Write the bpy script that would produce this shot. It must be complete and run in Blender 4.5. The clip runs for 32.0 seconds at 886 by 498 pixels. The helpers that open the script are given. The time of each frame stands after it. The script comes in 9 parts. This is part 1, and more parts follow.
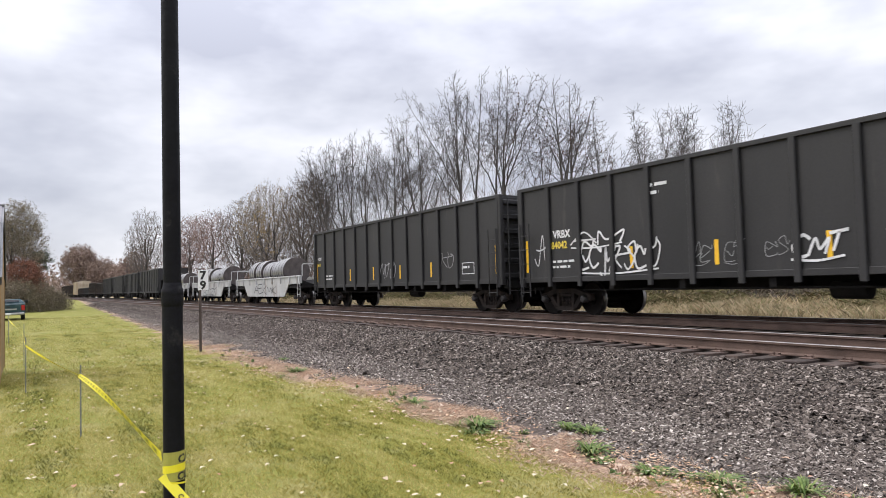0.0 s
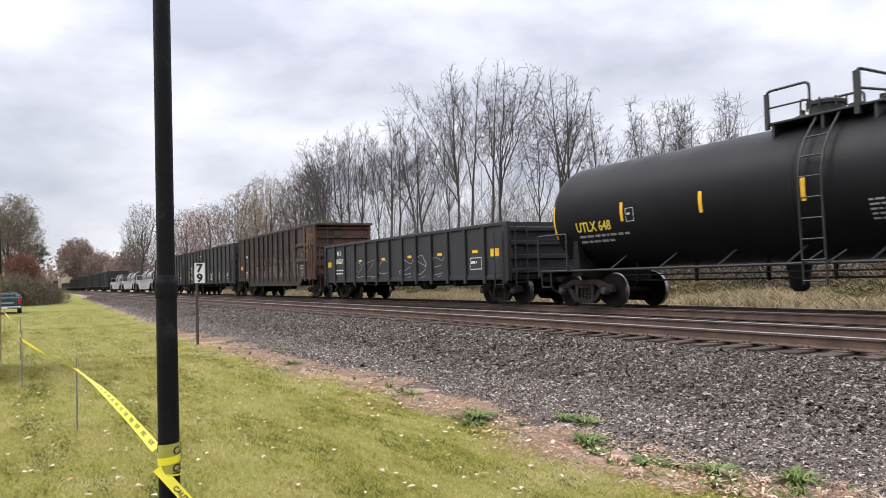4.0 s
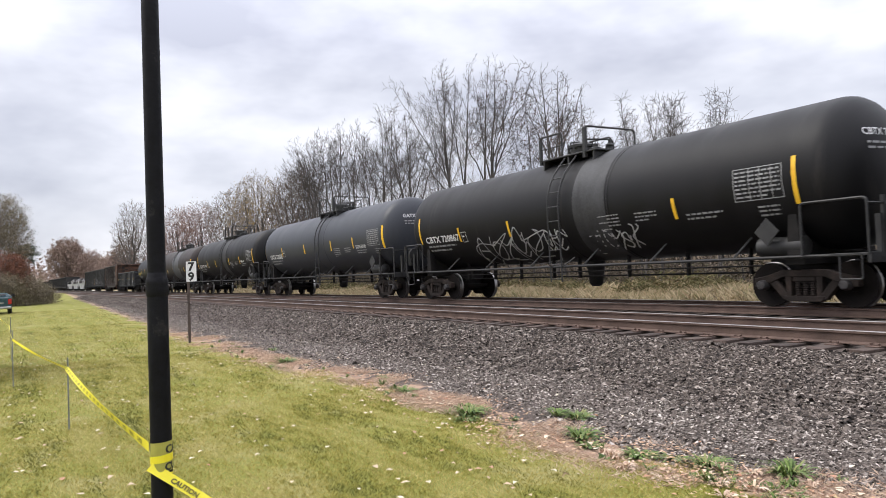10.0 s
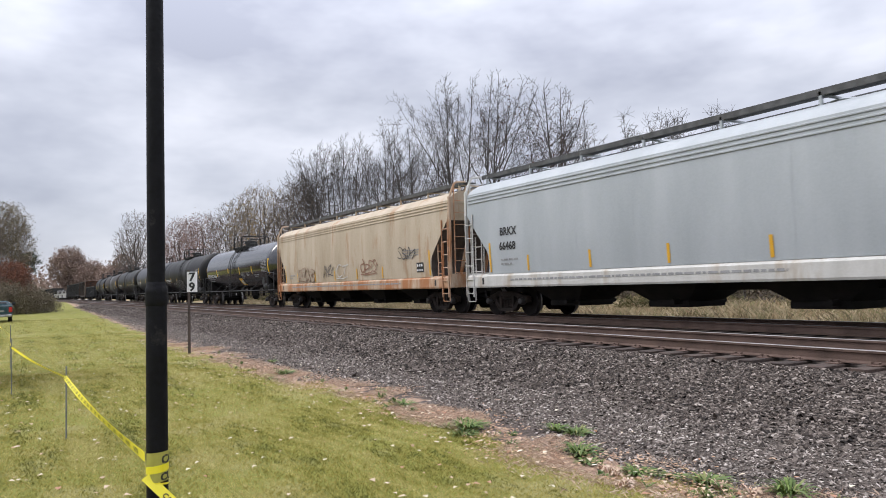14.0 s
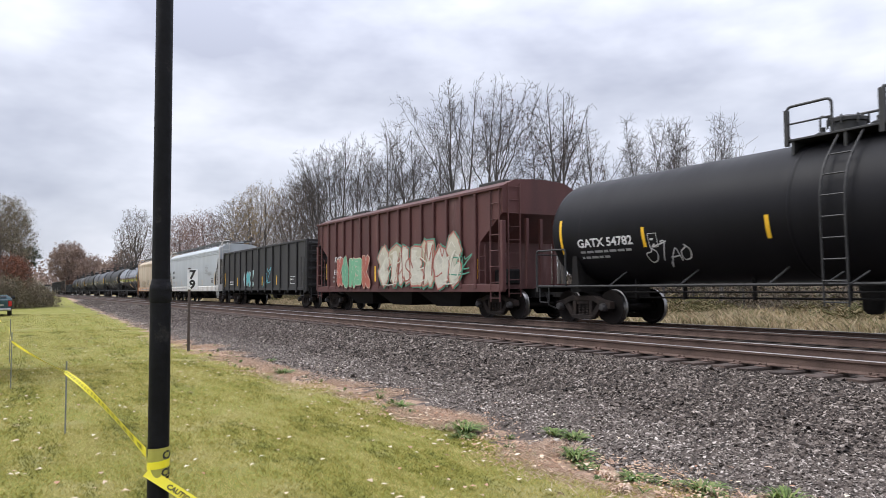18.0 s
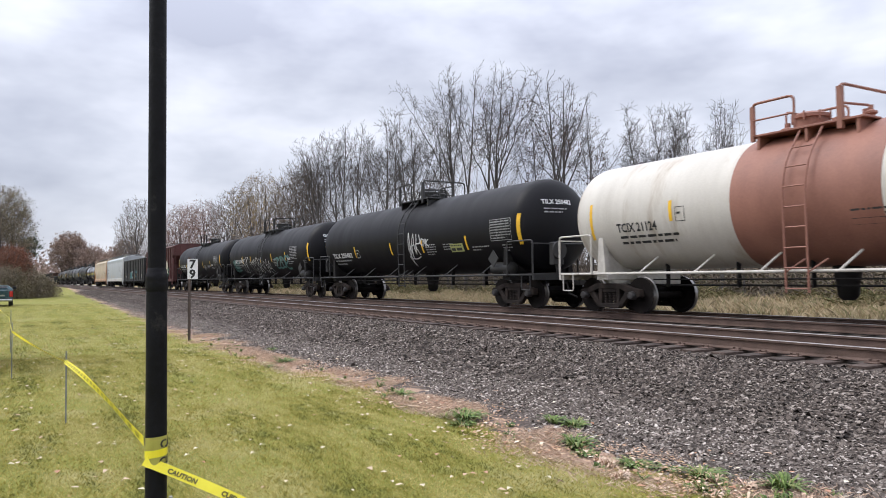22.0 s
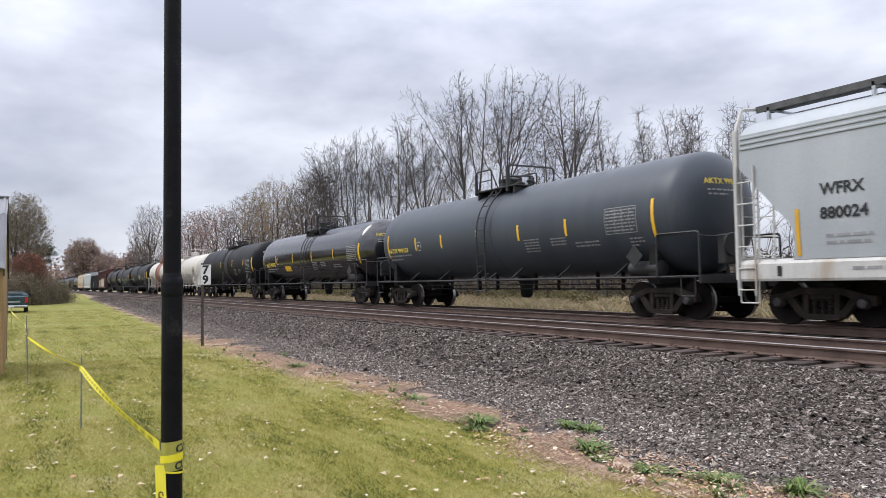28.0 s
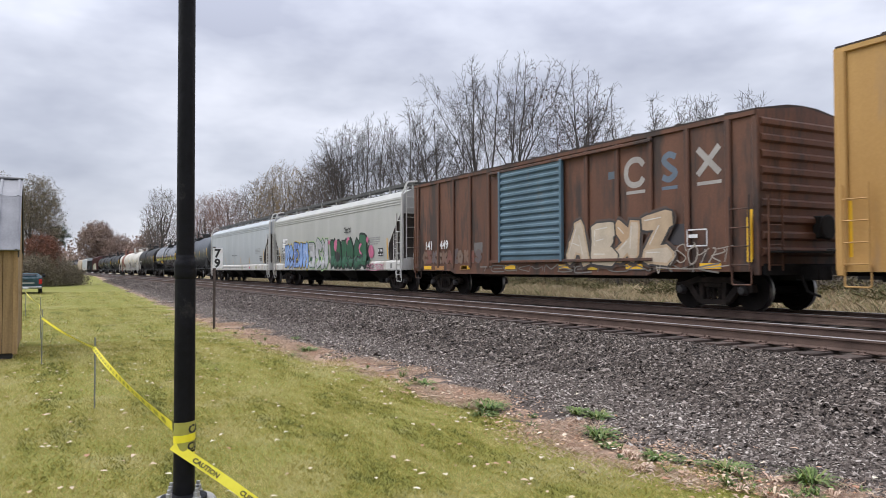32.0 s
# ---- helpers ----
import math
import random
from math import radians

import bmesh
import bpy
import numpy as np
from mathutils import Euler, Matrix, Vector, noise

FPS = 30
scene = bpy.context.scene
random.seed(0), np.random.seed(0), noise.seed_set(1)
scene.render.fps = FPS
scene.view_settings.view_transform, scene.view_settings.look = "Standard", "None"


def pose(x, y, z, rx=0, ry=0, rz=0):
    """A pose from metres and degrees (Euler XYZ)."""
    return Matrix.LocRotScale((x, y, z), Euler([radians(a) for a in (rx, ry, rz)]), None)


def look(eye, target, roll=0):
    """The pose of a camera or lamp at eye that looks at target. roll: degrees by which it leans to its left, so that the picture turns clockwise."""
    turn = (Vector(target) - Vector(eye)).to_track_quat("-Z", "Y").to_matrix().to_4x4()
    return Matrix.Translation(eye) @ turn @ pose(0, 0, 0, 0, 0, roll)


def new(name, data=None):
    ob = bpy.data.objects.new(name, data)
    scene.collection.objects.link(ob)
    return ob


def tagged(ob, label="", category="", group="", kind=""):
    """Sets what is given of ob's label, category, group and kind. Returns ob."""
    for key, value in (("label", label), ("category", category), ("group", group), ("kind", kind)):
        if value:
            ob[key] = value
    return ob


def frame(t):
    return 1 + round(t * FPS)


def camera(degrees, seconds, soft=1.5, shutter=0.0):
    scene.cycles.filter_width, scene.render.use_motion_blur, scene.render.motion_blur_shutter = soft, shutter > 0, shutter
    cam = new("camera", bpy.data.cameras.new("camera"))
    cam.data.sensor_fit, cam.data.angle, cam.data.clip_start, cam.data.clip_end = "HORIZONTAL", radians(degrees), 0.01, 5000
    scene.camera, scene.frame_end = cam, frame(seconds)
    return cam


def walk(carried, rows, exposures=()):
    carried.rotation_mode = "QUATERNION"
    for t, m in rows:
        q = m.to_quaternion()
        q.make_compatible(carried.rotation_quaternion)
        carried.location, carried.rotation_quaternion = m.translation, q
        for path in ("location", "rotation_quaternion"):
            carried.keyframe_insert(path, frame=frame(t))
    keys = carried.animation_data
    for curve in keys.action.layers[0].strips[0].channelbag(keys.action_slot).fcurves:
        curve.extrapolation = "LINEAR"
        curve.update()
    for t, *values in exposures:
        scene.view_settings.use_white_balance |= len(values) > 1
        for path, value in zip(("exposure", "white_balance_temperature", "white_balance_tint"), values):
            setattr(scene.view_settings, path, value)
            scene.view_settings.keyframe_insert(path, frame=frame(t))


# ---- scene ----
FOV = 62.0
SPEED, GAIN = 12.741, 0.0431   # the train towards -x: m/s at the start, and m/s gained each second
RAIL = 0.67            # rail head above the lawn
YN, YT = 10.41, 14.66  # centre lines of the near track and of the train's track
GAUGE = 1.505

cam = camera(FOV, 32.0, soft=0.5, shutter=0.1)
PATH = [
    (0.0, 0.002, -0.025, 1.659, 92.71, 1.57, 60.41),
    (0.5, -0.002, -0.015, 1.662, 92.75, 1.51, 60.53),
    (1.0, 0.005, -0.009, 1.660, 92.77, 1.53, 60.57),
    (1.5, 0.001, -0.013, 1.659, 92.72, 1.69, 60.49),
    (2.0, -0.001, -0.015, 1.659, 92.59, 1.86, 60.43),
    (2.5, 0.003, -0.021, 1.656, 92.53, 1.88, 60.48),
    (3.0, 0.004, -0.018, 1.656, 92.48, 1.81, 60.53),
    (3.5, -0.005, -0.014, 1.653, 92.33, 1.71, 60.40),
    (5.5, -0.004, 0.010, 1.652, 91.60, 2.10, 59.80),
    (6.0, -0.009, 0.011, 1.650, 91.59, 2.00, 59.73),
    (6.5, -0.010, 0.009, 1.650, 91.71, 1.98, 59.60),
    (7.0, -0.005, 0.001, 1.652, 91.92, 2.00, 59.49),
    (7.5, 0.002, -0.001, 1.653, 92.17, 2.01, 59.44),
    (8.0, 0.004, -0.003, 1.653, 92.30, 2.01, 59.49),
    (8.5, 0.004, -0.004, 1.651, 92.25, 1.98, 59.50),
    (9.0, 0.000, -0.000, 1.650, 92.06, 2.12, 59.54),
    (9.5, -0.001, -0.004, 1.650, 91.91, 2.22, 59.61),
    (10.0, -0.001, -0.006, 1.647, 91.84, 2.21, 59.62),
    (10.5, -0.005, -0.003, 1.646, 91.78, 2.14, 59.57),
    (11.0, -0.001, -0.006, 1.648, 91.76, 2.04, 59.49),
    (11.5, -0.010, -0.011, 1.646, 91.78, 1.83, 59.44),
    (12.0, -0.015, -0.005, 1.645, 91.81, 1.71, 59.49),
    (12.5, -0.011, 0.001, 1.645, 91.95, 1.72, 59.60),
    (13.0, -0.000, 0.002, 1.645, 92.29, 1.74, 59.70),
    (13.5, 0.009, 0.002, 1.644, 92.67, 1.70, 59.73),
    (14.0, 0.004, 0.001, 1.643, 92.90, 1.48, 59.71),
    (14.5, 0.008, -0.007, 1.646, 92.99, 1.11, 59.73),
    (16.5, 0.012, -0.019, 1.640, 92.81, 0.38, 59.58),
    (17.0, 0.013, -0.021, 1.639, 92.86, 0.33, 59.61),
    (17.5, 0.019, -0.020, 1.642, 92.99, 0.27, 59.67),
    (18.0, 0.026, -0.026, 1.645, 93.09, 0.36, 59.67),
    (18.5, 0.032, -0.030, 1.647, 93.09, 0.42, 59.71),
    (19.0, 0.029, -0.027, 1.644, 93.04, 0.51, 59.84),
    (19.5, 0.039, -0.018, 1.648, 92.98, 0.77, 60.00),
    (20.0, 0.018, 0.000, 1.642, 92.93, 1.05, 60.01),
    (20.5, 0.017, 0.008, 1.641, 92.71, 1.24, 59.82),
    (21.0, 0.013, 0.011, 1.640, 92.44, 1.14, 59.54),
    (21.5, 0.010, 0.009, 1.641, 92.27, 0.91, 59.56),
    (22.0, 0.015, -0.001, 1.638, 92.21, 0.61, 59.73),
    (22.5, 0.010, -0.011, 1.636, 92.18, 0.25, 59.88),
    (23.0, 0.007, -0.023, 1.635, 92.20, -0.07, 60.02),
    (23.5, 0.010, -0.026, 1.634, 92.29, -0.15, 60.19),
    (24.0, 0.010, -0.022, 1.638, 92.38, 0.04, 60.27),
    (24.5, 0.009, -0.019, 1.640, 92.36, 0.29, 60.29),
    (25.0, 0.004, -0.016, 1.637, 92.35, 0.37, 60.35),
    (25.5, 0.009, -0.016, 1.640, 92.37, 0.40, 60.54),
    (27.5, 0.010, -0.018, 1.638, 92.65, 0.80, 60.56),
    (28.0, 0.011, -0.011, 1.636, 92.60, 0.81, 60.62),
    (28.5, 0.018, -0.008, 1.643, 92.57, 0.92, 60.72),
    (29.0, 0.015, -0.006, 1.640, 92.63, 0.87, 60.87),
    (29.5, 0.015, -0.014, 1.638, 92.66, 0.92, 61.03),
    (30.0, 0.019, -0.021, 1.636, 92.61, 0.92, 61.22),
    (30.5, 0.020, -0.016, 1.635, 92.38, 0.95, 61.32),
    (31.0, 0.015, -0.015, 1.635, 91.96, 0.83, 61.39),
    (31.5, 0.005, -0.015, 1.630, 91.66, 0.56, 61.43),
    (32.0, 0.004, -0.016, 1.630, 91.54, 0.17, 61.43),
]
walk(cam, [(t, pose(*p)) for t, *p in PATH], ((0, 0.1, 6480, 10), (6, 0.16, 6480, 10), (11, 0.17, 6480, 10), (12.5, 0.02, 6450, 10), (14, -0.08, 6300, 10), (18, 0.03, 6270, 10), (21, 0.08, 6260, 10), (23, -0.02, 6260, 10), (25, 0.0, 6260, 10), (28, -0.04, 6260, 10), (29, -0.12, 6240, 10), (30, -0.14, 6240, 10), (32, -0.1, 6260, 10)))

# ---- world and light ----
world = bpy.data.worlds.new("overcast_sky")
scene.world = world
world.use_nodes = True
wn, wl = world.node_tree.nodes, world.node_tree.links
wn.clear()
w_out = wn.new("ShaderNodeOutputWorld")
w_bg = wn.new("ShaderNodeBackground")
w_bg.inputs["Strength"].default_value = 1.05
wl.new(w_bg.outputs[0], w_out.inputs[0])
w_sky = wn.new("ShaderNodeTexSky")
w_sky.sky_type = "NISHITA"
w_sky.sun_disc = False
w_sky.sun_elevation, w_sky.sun_rotation = radians(38), radians(200)
w_tc = wn.new("ShaderNodeTexCoord")
w_sep = wn.new("ShaderNodeSeparateXYZ")
wl.new(w_tc.outputs["Generated"], w_sep.inputs[0])
# cloud deck: stretch towards the horizon
w_map = wn.new("ShaderNodeMapping")
w_map.inputs["Scale"].default_value = (1.0, 1.0, 2.4)
w_map.inputs["Location"].default_value = (0.35, 0.1, 0.0)
wl.new(w_tc.outputs["Generated"], w_map.inputs[0])
w_n1 = wn.new("ShaderNodeTexNoise")
w_n1.inputs["Scale"].default_value = 2.6
w_n1.inputs["Detail"].default_value = 5.0
w_n1.inputs["Roughness"].default_value = 0.52
w_n1.inputs["Distortion"].default_value = 0.0
wl.new(w_map.outputs[0], w_n1.inputs["Vector"])
w_ramp = wn.new("ShaderNodeValToRGB")
el = w_ramp.color_ramp.elements
el[0].position, el[0].color = 0.37, (0.555, 0.568, 0.665, 1)
el[1].position, el[1].color = 0.63, (1.03, 1.03, 1.11, 1)
e = el.new(0.5)
e.color = (0.77, 0.782, 0.87, 1)
wl.new(w_n1.outputs["Fac"], w_ramp.inputs[0])
# an overcast sky is brighter overhead
w_up = wn.new("ShaderNodeMapRange")
w_up.inputs["From Min"].default_value = 0.25
w_up.inputs["From Max"].default_value = 1.0
w_up.inputs["To Min"].default_value = 1.0
w_up.inputs["To Max"].default_value = 2.6
wl.new(w_sep.outputs["Z"], w_up.inputs["Value"])
w_mul = wn.new("ShaderNodeVectorMath")
w_mul.operation = "SCALE"
# and a little duller towards the horizon
w_low = wn.new("ShaderNodeMapRange")
w_low.inputs["From Min"].default_value, w_low.inputs["From Max"].default_value = 0.03, 0.4
w_low.inputs["To Min"].default_value, w_low.inputs["To Max"].default_value = 0.84, 1.09
wl.new(w_sep.outputs["Z"], w_low.inputs["Value"])
w_both = wn.new("ShaderNodeMath")
w_both.operation = "MULTIPLY"
wl.new(w_up.outputs[0], w_both.inputs[0])
wl.new(w_low.outputs[0], w_both.inputs[1])
wl.new(w_ramp.outputs[0], w_mul.inputs[0])
wl.new(w_both.outputs[0], w_mul.inputs["Scale"])
w_dim = wn.new("ShaderNodeVectorMath")
w_dim.operation = "SCALE"
w_dim.inputs["Scale"].default_value = 0.12
wl.new(w_sky.outputs[0], w_dim.inputs[0])
w_mix = wn.new("ShaderNodeMix")
w_mix.data_type = "RGBA"
w_mix.inputs["Factor"].default_value = 0.88
wl.new(w_dim.outputs[0], w_mix.inputs["A"])
wl.new(w_mul.outputs[0], w_mix.inputs["B"])
wl.new(w_mix.outputs["Result"], w_bg.inputs["Color"])

sun = new("sun", bpy.data.lights.new("sun", "SUN"))
sun.data.energy, sun.data.angle, sun.data.color = 1.8, radians(30), (1.0, 0.95, 0.87)
sun.matrix_world = look((0, 0, 60), (28, 34, 0))


# ---- materials ----
def nodes_of(m):
    m.use_nodes = True
    return m.node_tree.nodes, m.node_tree.links, m.node_tree.nodes["Principled BSDF"]


def surface(name, dark, light, scale=4.0, fine=40.0, rough=0.6, metal=0.0, bump=0.2, stretch=(1, 1, 1),
            wear=None, wear_at=0.62, wear_scale=1.5, vary=0.0, spec=0.5, bump_scale=None, rough_var=0.12):
    """Two tones mixed by a broad and a fine noise, worn patches of a third tone, relief from the fine noise."""
    m = bpy.data.materials.new(name)
    n, l, b = nodes_of(m)
    tc = n.new("ShaderNodeTexCoord")
    mp = n.new("ShaderNodeMapping")
    mp.inputs["Scale"].default_value = stretch
    l.new(tc.outputs["Object"], mp.inputs[0])
    a = n.new("ShaderNodeTexNoise")
    a.inputs["Scale"].default_value, a.inputs["Detail"].default_value = scale, 6
    f = n.new("ShaderNodeTexNoise")
    f.inputs["Scale"].default_value, f.inputs["Detail"].default_value = fine, 3
    l.new(mp.outputs[0], a.inputs["Vector"])
    l.new(tc.outputs["Object"], f.inputs["Vector"])
    add = n.new("ShaderNodeMath")
    add.operation = "MULTIPLY_ADD"
    add.inputs[1].default_value = 0.35
    l.new(f.outputs["Fac"], add.inputs[0])
    l.new(a.outputs["Fac"], add.inputs[2])
    r = n.new("ShaderNodeValToRGB")
    r.color_ramp.elements[0].position, r.color_ramp.elements[0].color = 0.46, (*dark, 1)
    r.color_ramp.elements[1].position, r.color_ramp.elements[1].color = 0.88, (*light, 1)
    l.new(add.outputs[0], r.inputs[0])
    colour = r.outputs[0]
    if wear:
        w = n.new("ShaderNodeTexNoise")
        w.inputs["Scale"].default_value, w.inputs["Detail"].default_value = wear_scale, 9
        w.inputs["Roughness"].default_value = 0.65
        l.new(mp.outputs[0], w.inputs["Vector"])
        wr = n.new("ShaderNodeMapRange")
        wr.inputs["From Min"].default_value, wr.inputs["From Max"].default_value = wear_at - 0.06, wear_at + 0.06
        l.new(w.outputs["Fac"], wr.inputs["Value"])
        mx = n.new("ShaderNodeMix")
        mx.data_type = "RGBA"
        l.new(wr.outputs[0], mx.inputs["Factor"])
        l.new(colour, mx.inputs["A"])
        mx.inputs["B"].default_value = (*wear, 1)
        colour = mx.outputs["Result"]
    if vary:
        oi = n.new("ShaderNodeObjectInfo")
        vr = n.new("ShaderNodeMapRange")
        vr.inputs["To Min"].default_value, vr.inputs["To Max"].default_value = 1 - vary, 1 + vary
        l.new(oi.outputs["Random"], vr.inputs["Value"])
        sc = n.new("ShaderNodeVectorMath")
        sc.operation = "SCALE"
        l.new(colour, sc.inputs[0])
        l.new(vr.outputs[0], sc.inputs["Scale"])
        colour = sc.outputs[0]
    l.new(colour, b.inputs["Base Color"])
    rr = n.new("ShaderNodeMapRange")
    rr.inputs["To Min"].default_value, rr.inputs["To Max"].default_value = max(0.03, rough - rough_var), min(1, rough + rough_var)
    l.new(a.outputs["Fac"], rr.inputs["Value"])
    l.new(rr.outputs[0], b.inputs["Roughness"])
    b.inputs["Metallic"].default_value = metal
    b.inputs["Specular IOR Level"].default_value = spec
    if bump:
        bp = n.new("ShaderNodeBump")
        bp.inputs["Strength"].default_value, bp.inputs["Distance"].default_value = bump, 0.01
        if bump_scale:
            g = n.new("ShaderNodeTexNoise")
            g.inputs["Scale"].default_value, g.inputs["Detail"].default_value = bump_scale, 4
            l.new(tc.outputs["Object"], g.inputs["Vector"])
            l.new(g.outputs["Fac"], bp.inputs["Height"])
        else:
            l.new(f.outputs["Fac"], bp.inputs["Height"])
        l.new(bp.outputs[0], b.inputs["Normal"])
    return m


def islands(name, tones, rough=0.85, bump=0.0, spec=0.3, patch=0.0):
    """For stones, blades and leaves joined into one mesh: each takes its own tone."""
    m = bpy.data.materials.new(name)
    n, l, b = nodes_of(m)
    g = n.new("ShaderNodeNewGeometry")
    r = n.new("ShaderNodeValToRGB")
    r.color_ramp.interpolation = "LINEAR"
    es = r.color_ramp.elements
    for i, c in enumerate(tones):
        p = i / (len(tones) - 1)
        e = es[0] if i == 0 else es[len(es) - 1] if i == len(tones) - 1 else es.new(p)
        e.position, e.color = p, (*c, 1)
    tone = g.outputs["Random Per Island"]
    if patch:
        # broad drifts, the mower's lanes and small tufts
        tc = n.new("ShaderNodeTexCoord")
        mp = n.new("ShaderNodeMapping")
        mp.inputs["Scale"].default_value = (0.5, 1.8, 1)
        mp.inputs["Rotation"].default_value = (0, 0, 0.06)
        l.new(tc.outputs["Object"], mp.inputs[0])
        total = None
        for kind, scale, amount in (("noise", 0.8, 0.66), ("noise", 3.0, 0.46), ("noise", 12.0, 0.3), ("wave", 0.16, 0.3)):
            if kind == "noise":
                t = n.new("ShaderNodeTexNoise")
                t.inputs["Scale"].default_value, t.inputs["Detail"].default_value, t.inputs["Roughness"].default_value = scale, 5, 0.6
            else:
                t = n.new("ShaderNodeTexWave")
                t.bands_direction = "Y"
                t.inputs["Scale"].default_value, t.inputs["Distortion"].default_value, t.inputs["Detail"].default_value, t.inputs["Detail Scale"].default_value = scale, 1.2, 3, 2.0
            l.new(mp.outputs[0], t.inputs["Vector"])
            wide = n.new("ShaderNodeMapRange")
            lo, hi = (0.36, 0.66) if kind == "noise" else (0.0, 1.0)
            wide.inputs["From Min"].default_value, wide.inputs["From Max"].default_value = lo, hi
            wide.inputs["To Min"].default_value, wide.inputs["To Max"].default_value = -amount * patch * 0.5, amount * patch
            l.new(t.outputs["Fac"], wide.inputs["Value"])
            if total is None:
                total = wide.outputs[0]
            else:
                both = n.new("ShaderNodeMath")
                l.new(total, both.inputs[0])
                l.new(wide.outputs[0], both.inputs[1])
                total = both.outputs[0]
        add = n.new("ShaderNodeMath")
        add.operation = "MULTIPLY_ADD"
        add.inputs[1].default_value = 0.6
        l.new(tone, add.inputs[0])
        l.new(total, add.inputs[2])
        tone = add.outputs[0]
    l.new(tone, r.inputs[0])
    l.new(r.outputs[0], b.inputs["Base Color"])
    b.inputs["Roughness"].default_value = rough
    b.inputs["Specular IOR Level"].default_value = spec
    if bump:
        t = n.new("ShaderNodeTexNoise")
        t.inputs["Scale"].default_value = 60
        bp = n.new("ShaderNodeBump")
        bp.inputs["Strength"].default_value, bp.inputs["Distance"].default_value = bump, 0.01
        l.new(t.outputs["Fac"], bp.inputs["Height"])
        l.new(bp.outputs[0], b.inputs["Normal"])
    return m


M = {}
M["steel_rust"] = surface("rusty_rail_steel", (0.075, 0.048, 0.038), (0.15, 0.1, 0.08), 3, 60, 0.75, 0.3, 0.3)
M["steel_bright"] = surface("polished_rail_head", (0.22, 0.2, 0.19), (0.34, 0.32, 0.31), 1, 30, 0.38, 1.0, 0.05)
M["tie"] = surface("creosoted_tie_wood", (0.032, 0.022, 0.018), (0.085, 0.06, 0.048), 3, 30, 0.9, 0, 0.7, (1, 8, 8), vary=0.35)
M["truck_steel"] = surface("brown_truck_steel", (0.012, 0.0095, 0.0085), (0.036, 0.028, 0.0245), 3, 30, 0.88, 0.05, 0.4, wear=(0.042, 0.03, 0.024), wear_at=0.6, wear_scale=3, spec=0.2)
M["wheel_steel"] = surface("dusty_wheel_steel", (0.0055, 0.0045, 0.0042), (0.014, 0.011, 0.01), 3, 30, 0.88, 0.0, 0.3, spec=0.15)
M["wheel_rim"] = surface("polished_wheel_rim", (0.2, 0.19, 0.185), (0.32, 0.31, 0.3), 5, 40, 0.35, 1.0, 0.05)
M["bearing"] = surface("grey_bearing_cap", (0.04, 0.037, 0.038), (0.085, 0.08, 0.08), 8, 60, 0.5, 0.5, 0.1)
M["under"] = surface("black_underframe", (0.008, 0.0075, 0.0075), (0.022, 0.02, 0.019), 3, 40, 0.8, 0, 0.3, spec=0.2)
M["yellow"] = surface("yellow_reflective_tape", (0.75, 0.42, 0.015), (0.85, 0.52, 0.03), 5, 50, 0.45, 0, 0.05)
M["white_ink"] = surface("white_stencil", (0.55, 0.55, 0.55), (0.72, 0.72, 0.72), 3, 30, 0.6, 0, 0)
M["grey_ink"] = surface("grey_stencil", (0.22, 0.22, 0.22), (0.34, 0.34, 0.34), 3, 30, 0.7, 0, 0)
M["yellow_ink"] = surface("yellow_stencil", (0.6, 0.45, 0.04), (0.75, 0.58, 0.08), 3, 30, 0.6, 0, 0)
M["black_ink"] = surface("black_stencil", (0.01, 0.01, 0.011), (0.03, 0.03, 0.03), 3, 30, 0.6, 0, 0)
M["pole"] = surface("black_pole_paint", (0.004, 0.004, 0.0052), (0.009, 0.009, 0.0115), 6, 50, 0.55, 0, 0.5, spec=0.14, wear=(0.035, 0.032, 0.03), wear_at=0.66, wear_scale=6, bump_scale=25)
M["concrete"] = surface("concrete", (0.3, 0.29, 0.27), (0.42, 0.41, 0.39), 4, 60, 0.9, 0, 0.4)
M["galv"] = surface("galvanised_steel", (0.35, 0.35, 0.36), (0.5, 0.5, 0.5), 5, 60, 0.5, 0.7, 0.1)
M["stake"] = surface("grey_steel_stake", (0.14, 0.15, 0.15), (0.26, 0.27, 0.27), 5, 60, 0.6, 0.3, 0.2)
M["tape"] = surface("yellow_barrier_tape", (0.8, 0.68, 0.02), (0.9, 0.8, 0.05), 5, 30, 0.35, 0, 0)
M["tape_old"] = surface("dusty_olive_tape", (0.34, 0.32, 0.06), (0.46, 0.43, 0.1), 8, 40, 0.5, 0, 0)
M["tape_ink"] = surface("faded_tape_print", (0.05, 0.046, 0.012), (0.1, 0.09, 0.025), 6, 40, 0.5, 0, 0)
M["post"] = surface("rusty_sign_post", (0.06, 0.045, 0.04), (0.13, 0.1, 0.085), 6, 60, 0.8, 0.2, 0.3)
M["plate"] = surface("white_sign_plate", (0.7, 0.7, 0.7), (0.82, 0.82, 0.82), 3, 30, 0.5, 0, 0.02)


# ---- mesh tools ----
def part(name, bm, material, parent=None, label="", smooth=False):
    """Links a bmesh as one mesh object, under a thing or a part."""
    me = bpy.data.meshes.new(name)
    bm.to_mesh(me)
    bm.free()
    for m in material if isinstance(material, (list, tuple)) else [material]:
        me.materials.append(m)
    if smooth:
        me.shade_smooth() if smooth is True else soft_edges(me, smooth)
    ob = new(name, me)
    ob.parent = parent
    if label:
        ob["label"] = label
    return ob


def soft_edges(me, degrees):
    me.shade_smooth()
    me.set_sharp_from_angle(angle=radians(degrees))


